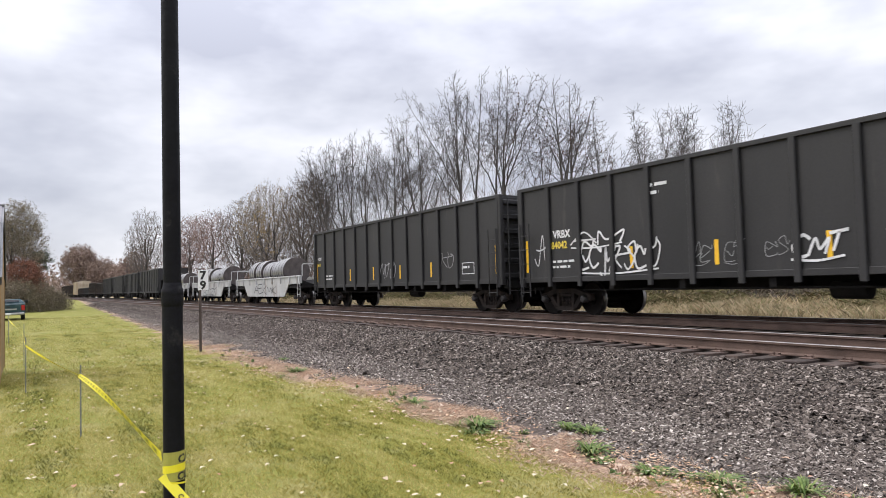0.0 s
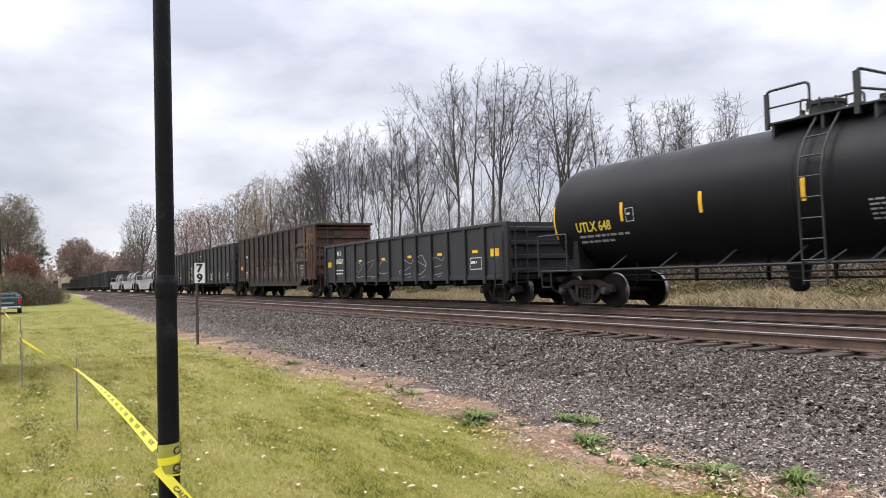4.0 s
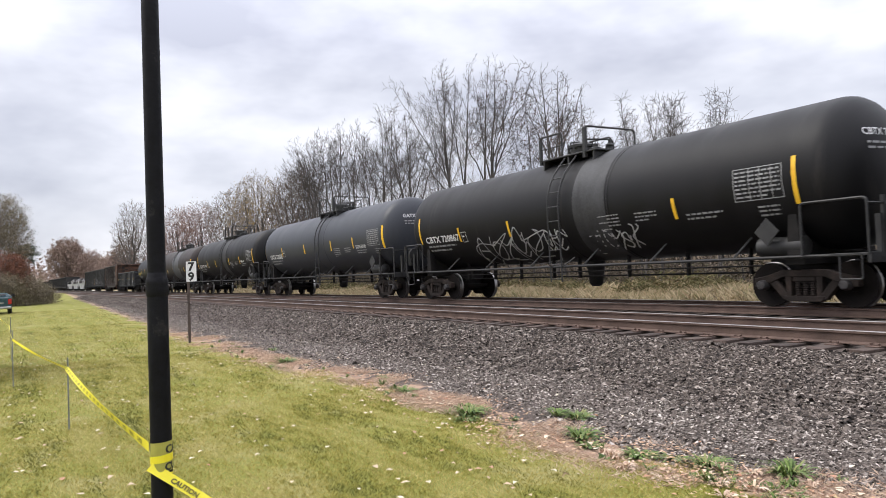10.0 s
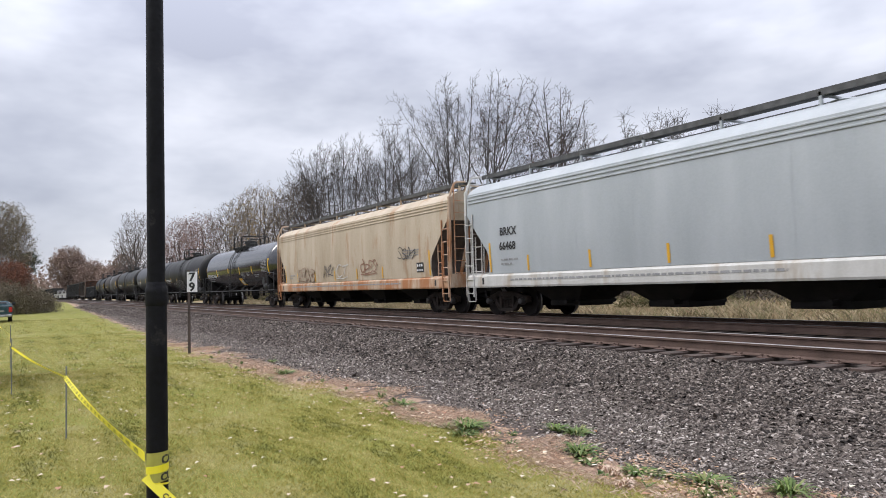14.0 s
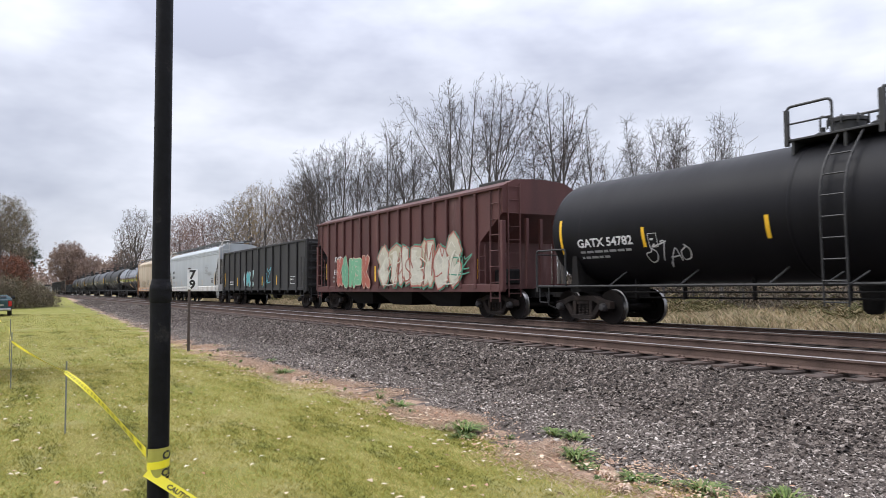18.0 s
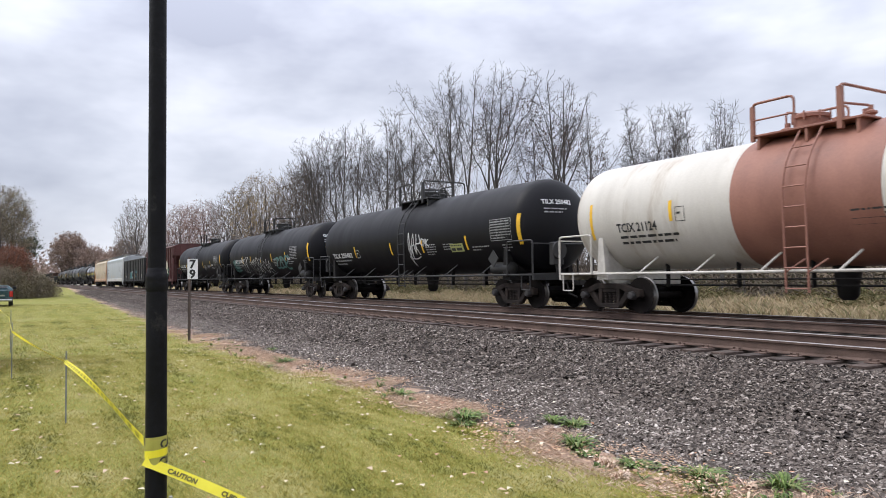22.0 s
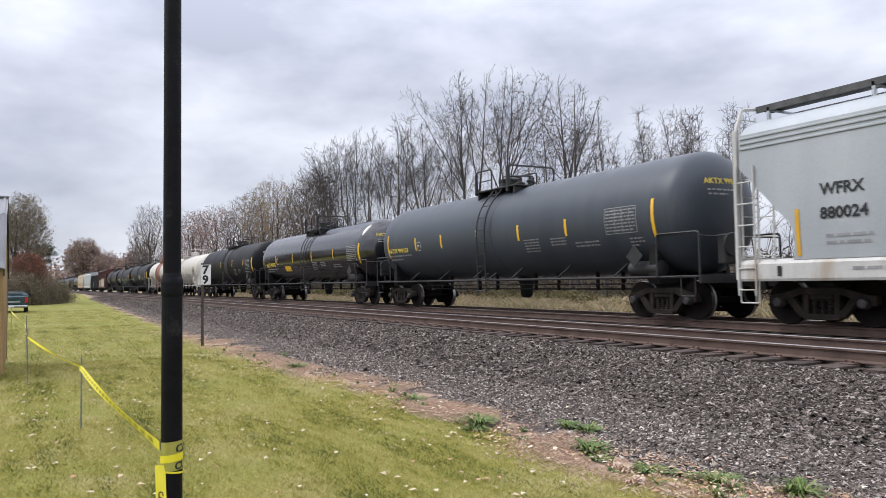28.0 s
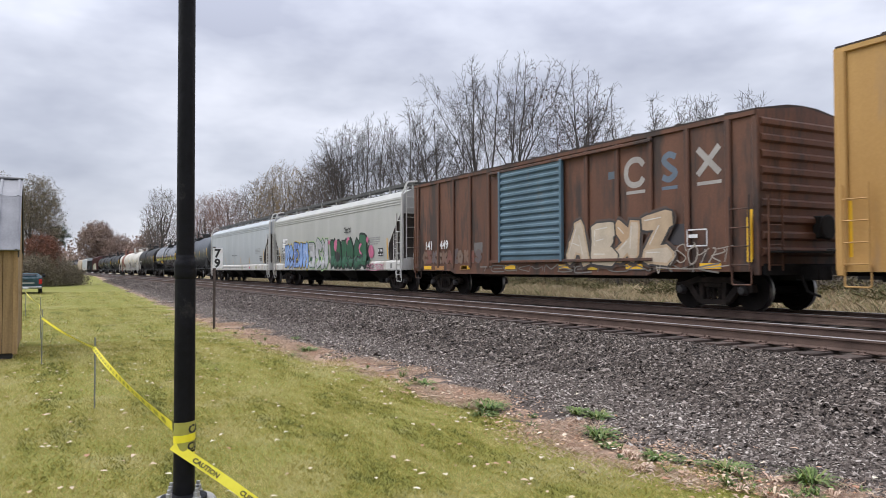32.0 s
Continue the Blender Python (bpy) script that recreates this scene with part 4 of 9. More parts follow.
def plant_trees():
    bare = "tall bare grey tree with fine spreading branches"
    few = "bare tree with a few dark brown leaves hanging on"
    brown = "bare brown tree with a dense twiggy crown"
    # the tall group opposite
    hung = dict(leaves="leaf_dark", each=3, leaf=0.07)
    tree(bare, [(-44.9, 27.0), (-43.7, 27.3)], (), 11, tips=[(-52.3, 16.7), (-49.6, 14.2), (-47.4, 17.5), (-46.8, 16.2), (-44.9, 15.4), (-42.8, 16.4), (-41.6, 15.2), (-50.2, 12.4), (-46.5, 13.0)], tip=0.0095)
    tree(few, [(-41.2, 27.2), (-39.2, 26.8)], (), 12, tips=[(-40.6, 15.8), (-39.7, 14.2), (-38.5, 15.4), (-37.1, 14.8), (-34.9, 13.8), (-35.4, 12.8), (-36.5, 11.5), (-41.4, 13.3)], tip=0.0095, share=-0.02, where=(9.5, 14.6), **hung)
    tree(few, [(-33.2, 27.0), (-32.7, 27.3)], (), 13, tips=[(-34.6, 13.2), (-33.5, 13.3), (-32.6, 13.0), (-31.9, 12.6), (-31.0, 11.8), (-29.9, 11.6), (-34.7, 11.2), (-30.2, 9.9)], tip=0.009, thin=1.0, share=0.1, where=(6.5, 11.5), **hung)
    tree(few, [(-30.6, 27.4)], (), 34, tips=[(-29.5, 10.6), (-28.7, 10.5), (-27.7, 9.6), (-28.3, 8.9), (-29.9, 9.4)], tip=0.008, radius=0.1, thin=1.3, slim=0.75, share=0.0, **hung)
    tree(bare, [(-26.6, 27.2), (-25.8, 27.5), (-26.2, 26.8)], (), 16, tips=[(-27.2, 9.5), (-27.3, 8.7), (-26.5, 10.0), (-26.0, 10.1), (-25.4, 10.0), (-24.7, 9.6), (-24.3, 8.8)], tip=0.0075, radius=0.08, thin=2.5, fork=0.2, slim=0.55)
    tree(bare, [(-24.0, 27.2), (-23.7, 27.5)], (), 17, tips=[(-24.1, 9.2), (-23.4, 9.3), (-22.8, 8.9), (-22.6, 8.2)], tip=0.007, radius=0.06, fork=0.2, thin=2.5, slim=0.45)
    tree(bare, [(-22.2, 27.4), (-21.8, 27.0)], (), 18, tips=[(-22.6, 9.6), (-22.3, 9.5), (-21.9, 9.2), (-21.2, 9.0), (-21.4, 8.2)], tip=0.007, radius=0.06, fork=0.2, thin=2.3, slim=0.45)
    tree(bare, [(-20.8, 27.2)], (), 14, tips=[(-20.3, 7.8), (-20.7, 7.3), (-21.1, 6.6)], tip=0.007, radius=0.05, fork=0.3, thin=1.2, slim=0.35)
    tree(bare, [(-49.9, 27.0), (-50.6, 27.3)], (), 19, tips=[(-56.6, 16.1), (-53.2, 15.3), (-54.3, 13.2), (-49.8, 14.0), (-47.2, 12.5), (-46.5, 10.9), (-58.0, 12.6)], tip=0.0095)
    tree(bare, [(-55.3, 27.4), (-56.2, 27.0)], (), 20, tips=[(-62.5, 15.0), (-59.1, 15.6), (-56.7, 14.0), (-54.3, 14.0), (-53.0, 12.4), (-61.0, 12.2)], tip=0.01, thin=1.1)
    tree(bare, [(-46.8, 27.8)], (), 51, tips=[(-48.6, 12.0), (-47.2, 13.4), (-45.4, 12.4), (-44.2, 11.0), (-49.4, 10.4)], tip=0.008, radius=0.09)
    tree(bare, [(-53.0, 27.9)], (), 52, tips=[(-54.8, 12.6), (-52.6, 13.4), (-51.0, 12.2), (-56.0, 11.2), (-49.8, 10.8)], tip=0.008, radius=0.09)
    tree(bare, [(-59.6, 27.8)], (), 53, tips=[(-61.6, 13.6), (-59.4, 14.2), (-57.4, 13.0), (-63.4, 12.2), (-56.0, 11.4)], tip=0.009, radius=0.1)
    tree(few, [(-36.4, 27.8)], (), 54, tips=[(-37.8, 11.8), (-36.2, 12.6), (-34.8, 11.6), (-38.6, 10.4), (-33.9, 10.0)], tip=0.008, radius=0.09, share=0.05, **hung)
    tree(bare, [(-63.6, 27.4), (-65.0, 27)], (), 39, tips=[(-68.9, 15.6), (-65.6, 16.4), (-63.0, 16.1), (-60.0, 14.2), (-70.5, 13.2), (-58.6, 11.8)], tip=0.01, thin=1.1)
    tree(bare, [(-67.7, 27.2), (-69.0, 27.4)], (), 40, tips=[(-81.0, 15.0), (-75.5, 16.4), (-71.8, 16.3), (-69.0, 14.2), (-77.0, 13.0), (-73.0, 12.6)], tip=0.011, thin=1.1)
    tree(bare, [(-66.1, 27.0), (-67.0, 27.3)], [(-68.6, 27, 12.6, 5.2, 2.2, 3.3), (-74.4, 27, 12.6, 3.0, 1.3, 1.2), (-68.0, 27, 8.4, 3.8, 2.0, 2.0)], 21, 640, 0.4, 0.62, tip=0.009)
    tree(bare, [(-73.2, 27.4)], [(-75.8, 27, 11.0, 5.6, 2.2, 3.0), (-75.0, 27, 7.0, 3.6, 2.0, 1.8)], 22, 620, 0.4, 0.62, "twig_brown", tip=0.01)
    tree(brown, [(-81.0, 28.0), (-80, 27.6), (-82, 28.2)], [(-81.0, 28, 9.2, 6.4, 3.0, 4.4)], 25, 1100, 0.4, 0.6, "twig_brown", tip=0.011)
    tree(brown, [(-94.5, 27.5), (-93.6, 27.8), (-95.4, 27.2), (-92.6, 28.2)], [(-95.2, 27.6, 10.0, 8.6, 3.4, 5.2)], 27, 1300, 0.44, 0.66, "twig_tan", tip=0.012, leaves="leaf_gold", share=0.06, each=2, leaf=0.1)
    tree(brown, [(-109.0, 28.0), (-108, 27.6)], [(-108.5, 28, 9.4, 8.6, 3.4, 5.2)], 28, 1000, 0.5, 0.75, "twig_brown", tip=0.013)
    pink = "tree keeping a thin crown of faded red leaves"
    tree(pink, [(-128.8, 28.0)], [(-128.8, 28.0, 10.4, 8.2, 3.4, 4.6)], 30, 800, 0.55, 0.85, "twig_red", 0.014, twig_len=0.5, leaves="leaf_pink", share=0.15, each=3, leaf=0.11, spread=0.35)
    tree(pink, [(-150.2, 28.5)], [(-150.2, 28.5, 11.0, 9.5, 3.6, 5.2)], 31, 800, 0.6, 0.9, "twig_red", 0.016, twig_len=0.6, leaves="leaf_pink", share=0.15, each=3, leaf=0.13, spread=0.4)
    tree(brown, [(-168.0, 29.0), (-170, 29)], [(-168.0, 29.0, 8.4, 8.0, 4.0, 5.0)], 32, 600, 0.65, 1.0, "twig_red", 0.018, twig_len=0.6)
    tree("large bare tree with a wide rounded crown", [(-193.0, 26.0)], [(-193.0, 26.0, 13.6, 6.5, 5.0, 8.2), (-206, 26.5, 9.0, 9.0, 4.0, 7.0)], 33, 1500, 0.7, 0.95, "twig_brown", 0.02, twig_len=0.7)
    tree(brown, [(-222.0, 27.0)], [(-224.0, 27.0, 7.0, 11.0, 4.0, 5.5)], 35, 700, 0.8, 1.1, "twig_red", 0.025, twig_len=0.8, leaves="leaf_rust", share=0.3, each=2, leaf=0.3, spread=0.5)
    # distance where the line bends out of sight
    rust = "round russet-brown tree far down the line"
    tree(rust, [(-330.0, 19.6)], [(-330.0, 19.6, 12.6, 6, 6.4, 7.4), (-330, 22.0, 8, 5, 5, 5)], 36, 900, 1.1, 1.5, "twig_red", 0.05, twig_len=1.0, leaves="leaf_rust", share=1.0, each=6, leaf=0.36, spread=0.7)
    tree(rust, [(-322.0, 27.5)], [(-322.0, 27.5, 8.0, 6, 5.6, 6.0)], 37, 700, 1.1, 1.5, "twig_red", 0.05, twig_len=1.0, leaves="leaf_rust", share=0.9, each=5, leaf=0.34, spread=0.7)
    tree(rust, [(-300.0, 33.0)], [(-300.0, 33.0, 6.5, 6, 5.6, 5.2)], 38, 700, 1.1, 1.5, "twig_red", 0.05, twig_len=1.0, leaves="leaf_rust", share=0.8, each=5, leaf=0.34, spread=0.7)
    # the end of the lawn
    olive = "half-bare olive-brown tree at the end of the lawn"
    end = "trees at the end of the lawn"
    tree(olive, [(-87.0, -0.6), (-86.4, -1.2)], [(-87.0, -0.5, 7.0, 2.2, 2.3, 3.8)], 41, 1100, 0.28, 0.42, "twig_tan", 0.012, leaves="leaf_olive", share=0.75, each=4, leaf=0.075, spread=0.2, group=end)
    tree(olive, [(-90.0, -4.6), (-89, -4)], [(-90.0, -4.4, 6.8, 3.0, 3.2, 4.2)], 42, 1200, 0.32, 0.46, "twig_tan", 0.012, leaves="leaf_olive", share=0.75, each=4, leaf=0.075, spread=0.2, group=end)
    tree(olive, [(-80.0, -9.0)], [(-80.0, -9.0, 7.0, 3.4, 3.4, 4.6)], 43, 1000, 0.36, 0.52, "twig_tan", 0.012, leaves="leaf_olive", share=0.6, each=3, leaf=0.07, spread=0.2, group=end)
    tree("small dark evergreen tree among bare bushes", [(-90.0, 0.9)], [(-90.0, 1.4, 5.4, 0.9, 0.95, 0.55), (-90, 1.2, 4.4, 0.8, 0.9, 0.4), (-90, 0.8, 3.4, 0.9, 0.8, 0.6)], 44, 420, 0.22, 0.34, "twig", 0.012, leaves="leaf_green", share=0.9, each=5, leaf=0.07, spread=0.12, group=end)
    bushes = "bushes at the end of the lawn"
    tree("russet-red leafy bush at the end of the lawn", [(-84.0, 0.0), (-84, -0.6), (-84, 0.5)], [(-84.0, -0.1, 3.2, 1.4, 1.5, 1.6)], 45, 700, 0.24, 0.34, "twig_red", 0.01, leaves="leaf_red", share=0.75, each=4, leaf=0.075, spread=0.16, group=bushes, category="bush", name="bush")
    for i, (x, y, h, w) in enumerate(((-82.5, -0.4, 2.9, 1.5), (-85.0, 1.2, 2.8, 1.5), (-87.0, 2.4, 1.9, 1.2), (-88.5, 3.3, 1.0, 1.0), (-81.0, -2.6, 3.0, 1.6), (-79.0, -4.8, 2.9, 1.6), (-77.0, -7.2, 3.0, 1.8))):
        tree("leafless tangled grey-brown bush", [(x, y - 0.3 * w), (x + 0.2, y), (x, y + 0.3 * w)], [(x, y, h * 0.42, w, w, h * 0.56)], 60 + i, 620, 0.22, 0.32, "twig_tan" if i % 2 else "twig_brown", 0.01, up=0.05,
             leaves="leaf_olive", share=0.75, each=4, leaf=0.075, spread=0.2, group=bushes, category="bush", name="bush")


plant_trees()


def build_thicket():
    """Thin stems and twigs that fill the foot of the tree line."""
    rnd = random.Random(8)
    for y0, y1, a, b, tall, kind, k in ((29, 34, -122, -46, 9.6, "twig_brown", 140), (28, 33, -46, -23, 6.0, "twig_brown", 80), (29, 36, -240, -120, 9.0, "twig_red", 40)):
        segs = []
        for i in range(k):
            x, y = rnd.uniform(a, b), rnd.uniform(y0, y1)
            f = 1.0 if x > -120 else 1.8
            segs += [(p, q, r0 * f, r1 * f) for p, q, r0, r1 in limbs(rnd, (x, y, height(x, y) - 0.1), tall * rnd.uniform(0.5, 1.1))]
        ob = tubes("thicket", segs, 3, M[kind], None)
        tagged(ob, "thin leafless thicket at the foot of the trees", "thicket", kind="stuff")


build_thicket()


def build_underbrush():
    """Dense low brush under the trees, and woods beyond it, that close the view under the cars."""
    rnd = np.random.default_rng(21)
    for name, k, x0, x1, y0, y1, tall, size, mat in (("underbrush", 70000, -140, -8, 26.0, 33.0, 1.7, 0.075, "under_leaf"), ("woods_floor", 60000, -300, 0, 33.0, 42.0, 1.9, 0.1, "under_leaf")):
        x, y = rnd.uniform(x0, x1, k), rnd.uniform(y0, y1, k)
        top = tall * (0.55 + np.array([0.8 * noise.noise((a * 0.12, b * 0.2, 3.0)) + 0.5 * noise.noise((a * 0.6, b * 0.6, 8.0)) for a, b in zip(x, y)]))
        z = np.array([height(a, b) for a, b in zip(x, y)]) + np.clip(top, 0.15, None) * rnd.random(k) ** 0.8
        ob = leaf_cloud(name, np.stack([x, y, z], -1), size, M[mat], None, 22, 1, 0.02)
        tagged(ob, "dense dull brown brush under the bare trees", "underbrush", kind="stuff")


build_underbrush()


def build_far_woods():
    """A low line of woods on the horizon."""
    rnd = np.random.default_rng(4)
    P = []
    for i in range(260):
        x = -430 - 260 * rnd.random()
        y = -160 + 420 * rnd.random()
        h = 9 + 6 * rnd.random()
        k = 60
        c = rnd.normal(0, 1, (k, 3)) * np.array([5, 5, h * 0.28]) + np.array([x, y, h * 0.55])
        P.append(c)
    P = np.concatenate(P)
    P[:, 2] = np.maximum(P[:, 2], 0.5)
    ob = leaf_cloud("far_woods", P, 1.1, M["leaf_rust"], None, 9, 2, 1.2)
    tagged(ob, "low brown woods on the horizon", "woods", kind="stuff")


build_far_woods()


# ---- freight cars: shared pieces. In a car's own space x runs along the track, -y faces the lawn, z is above the rail head ----
MESH = {}
WHEELSETS = []
CARS = []


def keep(key, make):
    """A mesh built once and shared."""
    if key not in MESH:
        bm, mats, smooth = make()
        me = bpy.data.meshes.new(key)
        bm.to_mesh(me)
        bm.free()
        for m in mats:
            me.materials.append(m)
        if smooth:
            soft_edges(me, smooth)
        MESH[key] = me
    return MESH[key]


def make_wheelset():
    bm = bmesh.new()
    half = [(-1.06, 0.07), (-0.86, 0.075), (-0.86, 0.14), (-0.80, 0.15), (-0.785, 0.3), (-0.81, 0.39), (-0.815, 0.452), (-0.805, 0.457), (-0.70, 0.46),
            (-0.69, 0.483), (-0.672, 0.483), (-0.67, 0.41), (-0.72, 0.37), (-0.72, 0.15), (-0.65, 0.14), (-0.65, 0.08)]
    lathe(bm, half + [(-a, r) for a, r in half[::-1]], 28, "y")
    for f in bm.faces:
        c = f.calc_center_median()
        r = math.hypot(c.x, c.z)
        if r > 0.452 and abs(c.y) > 0.66:
            f.material_index = 1
    return bm, [M["wheel_steel"], M["wheel_rim"]], 35


def make_sideframe():
    bm = bmesh.new()
    top = [(-1.12, 0.42), (-1.1, 0.6), (-0.78, 0.66), (-0.46, 0.76), (0.46, 0.76), (0.78, 0.66), (1.1, 0.6), (1.12, 0.42), (1.0, 0.4), (0.98, 0.52), (0.72, 0.5), (0.44, 0.62),
           (-0.44, 0.62), (-0.72, 0.5), (-0.98, 0.52), (-1.0, 0.4)]
    prism(bm, top, -0.09, 0.09)
    for s in (-1, 1):
        prism(bm, [(s * 0.82, 0.56), (s * 0.62, 0.58), (s * 0.26, 0.16), (s * 0.46, 0.16)], -0.075, 0.075)
        prism(bm, [(s * 0.27, 0.64), (s * 0.4, 0.64), (s * 0.37, 0.2), (s * 0.27, 0.2)], -0.08, 0.08)
        box(bm, s * 0.889 - 0.11, s * 0.889 + 0.11, -0.08, 0.08, 0.42, 0.54, 0.02)
    prism(bm, [(-0.46, 0.24), (0.46, 0.24), (0.36, 0.12), (-0.36, 0.12)], -0.09, 0.09)
    bmesh.ops.bevel(bm, geom=[e for e in bm.edges if e.calc_length() > 0.1], offset=0.012, segments=1, affect="EDGES")
    return bm, [M["truck_steel"]], 40


def make_springs():
    bm = bmesh.new()
    for x in (-0.16, 0.0, 0.16):
        prof = []
        for i in range(13):
            prof.append((0.24 + i * 0.0225, 0.066 if i % 2 else 0.05))
        lathe(bm, prof, 6, "z", (x, 0, 0))
    box(bm, -0.25, 0.25, -0.07, 0.07, 0.52, 0.63, 0.02)
    return bm, [M["truck_steel"]], 0


def make_bolster():
    bm = bmesh.new()
    prism(bm, [(-1.0, 0.5), (-1.0, 0.64), (-0.5, 0.66), (0.5, 0.66), (1.0, 0.64), (1.0, 0.5), (0.4, 0.36), (-0.4, 0.36)], -0.2, 0.2, "x")
    for s in (-1, 1):
        box(bm, s * 0.4 - 0.05, s * 0.4 + 0.05, -0.7, 0.7, 0.3, 0.38)
        box(bm, s * 0.38 - 0.06, s * 0.38 + 0.06, -0.78, -0.68, 0.26, 0.5, 0.01)
        box(bm, s * 0.38 - 0.06, s * 0.38 + 0.06, 0.68, 0.78, 0.26, 0.5, 0.01)
    lathe(bm, [(0.64, 0.3), (0.74, 0.3)], 16, "z")
    return bm, [M["under"]], 0


def make_cap():
    bm = bmesh.new()
    lathe(bm, [(-0.085, 0.055), (-0.08, 0.085), (-0.06, 0.1), (0.04, 0.11), (0.09, 0.11)], 16, "y")
    for i in range(3):
        t = math.tau * i / 3 + 0.5
        rod(bm, (0.055 * math.cos(t), -0.1, 0.055 * math.sin(t)), (0.055 * math.cos(t), -0.07, 0.055 * math.sin(t)), 0.014, 6)
    return bm, [M["bearing"]], 40


def bogie(car, x):
    b = again("truck", keep("truck_bolster", make_bolster), car, pose(x, 0, 0), "brown cast-steel freight truck")
    for s in (-1, 1):
        again("side_frame", keep("side_frame", make_sideframe), b, pose(0, s * 0.98, 0))
        again("spring_pack", keep("spring_pack", make_springs), b, pose(0, s * 0.98, 0))
        for e in (-1, 1):
            again("bearing_cap", keep("bearing_cap", make_cap), b, pose(e * 0.889, s * 1.1, 0.457, 0, 0, 0 if s < 0 else 180))
    for e in (-1, 1):
        w = again("wheelset", keep("wheelset", make_wheelset), b, pose(e * 0.889, 0, 0.457), "steel wheels with bright worn rims")
        WHEELSETS.append((w, car, x + e * 0.889, e * 0.889))
    return b


def make_coupler():
    bm = bmesh.new()
    box(bm, -0.55, 0.1, -0.09, 0.09, 0.76, 0.94, 0.02)
    prism(bm, [(0.05, -0.17), (0.05, 0.17), (0.28, 0.2), (0.34, 0.08), (0.2, 0.02), (0.36, -0.1), (0.3, -0.2)], 0.7, 1.0, "z")
    bent(bm, [(-0.1, -0.3, 0.8), (0.05, -0.32, 0.45), (0.3, -0.25, 0.35)], 0.03, 6)
    return bm, [M["under"]], 0


def coupler(car, x):
    again("coupler", keep("coupler", make_coupler), car, pose(x, 0, 0, 0, 0, 0 if x > 0 else 180))


def car_thing(name, left, right, label, category, group="cars of the freight train"):
    """A car on trucks whose centres stand left and right of the eye along the track at the start."""
    car = tagged(new(name), label, category, group=group)
    tc = right - left
    CARS.append((car, (left + right) / 2))
    for s in (-1, 1):
        bogie(car, s * tc / 2)
        coupler(car, s * (tc / 2 + 1.85))
    return car, tc


def ladder(name, car, x0, x1, y, z0, z1, material, step=0.42, r=0.014, label=""):
    """A ladder flat against a side (y fixed) or an end (x0 == x1)."""
    bm = bmesh.new()
    for x in (x0, x1):
        rod(bm, (x, y, z0), (x, y, z1), r * 1.5, 6)
    z = z0 + 0.12
    while z < z1:
        rod(bm, (x0, y, z), (x1, y, z), r, 6)
        z += step
    return part(name, bm, material, car, label)


def end_ladder(car, x, y0, y1, z0, z1, material, step=0.42):
    bm = bmesh.new()
    for y in (y0, y1):
        rod(bm, (x, y, z0), (x, y, z1), 0.022, 6)
    z = z0 + 0.12
    while z < z1:
        rod(bm, (x, y0, z), (x, y1, z), 0.014, 6)
        z += step
    part("end_ladder", bm, material, car)


def stirrup(car, x, y, z, material, w=0.42, drop=0.45):
    bm = bmesh.new()
    bent(bm, rounded([(x - w / 2, y, z), (x - w / 2, y, z - drop), (x + w / 2, y, z - drop), (x + w / 2, y, z)], 0.05), 0.018, 6)
    part("stirrup_step", bm, material, car)


def flat_side(y):
    return lambda x, z, off=0.006: (x, y - off, z)


def lift(side, off):
    return lambda x, z, more=0.0: side(x, z, off + more)


def stripes(car, side, places, material=None, w=0.1):
    """Upright reflective strips: (x, z0, z1)."""
    for x, z0, z1 in places:
        bm = bmesh.new()
        patch(bm, x - w / 2, x + w / 2, z0, z1, side, 5)
        part("reflective_strip", bm, material or M["yellow"], car, "yellow reflective strip")


def print_panel(car, side, x, z, w, lines, size, material, seed, name="small_print", label="small unreadable print"):
    bm = bmesh.new()
    bars(bm, x, z, w, lines, size, side, random.Random(seed))
    part(name, bm, material, car, label)


def frame_box(car, side, x0, x1, z0, z1, material, t=0.015, inner=None):
    bm = bmesh.new()
    for a, b, c, d in ((x0, x1, z0, z0 + t), (x0, x1, z1 - t, z1), (x0, x0 + t, z0, z1), (x1 - t, x1, z0, z1)):
        patch(bm, a, b, c, d, side, 2)
    if inner:
        bars(bm, x0 + 0.05, (z0 + z1) / 2, x1 - x0 - 0.1, 1, inner, side, random.Random(3))
    part("stencil_box", bm, material, car, "square stencilled inspection box")


PAINT = {}


def paint(rgb, rough=0.5):
    key = tuple(round(c, 3) for c in rgb)
    if key not in PAINT:
        PAINT[key] = surface("spray_paint", tuple(c * 0.75 for c in rgb), rgb, 2.5, 20, rough, 0, 0.0)
    return PAINT[key]


# bare strokes from which unreadable spray lettering is put together, in a unit box
GLYPHS = [
    [[(0.95, 0.8), (0.5, 1.0), (0.06, 0.75), (0.9, 0.3), (0.5, 0.0), (0.0, 0.2)]],
    [[(0.0, 0.9), (1.0, 1.0)], [(0.52, 0.95), (0.42, 0.0)]],
    [[(0.0, 0.0), (0.45, 1.0), (1.0, 0.0)], [(0.18, 0.36), (0.85, 0.4)]],
    [[(0.95, 0.85), (0.4, 1.0), (0.04, 0.5), (0.4, 0.0), (0.95, 0.12)]],
    [[(0.1, 1.0), (0.12, 0.0)], [(0.95, 1.0), (0.22, 0.5), (1.0, 0.0)]],
    [[(0.0, 0.92), (0.95, 1.0), (0.08, 0.06), (1.0, 0.0)]],
    [[(0.5, 1.0), (0.06, 0.6), (0.3, 0.02), (0.8, 0.1), (0.95, 0.65), (0.5, 1.0)]],
    [[(0.95, 1.0), (0.1, 0.96), (0.1, 0.03), (0.98, 0.06)], [(0.1, 0.52), (0.8, 0.58)]],
    [[(0.05, 0.0), (0.12, 1.0), (0.5, 0.4), (0.9, 1.0), (0.95, 0.0)]]]


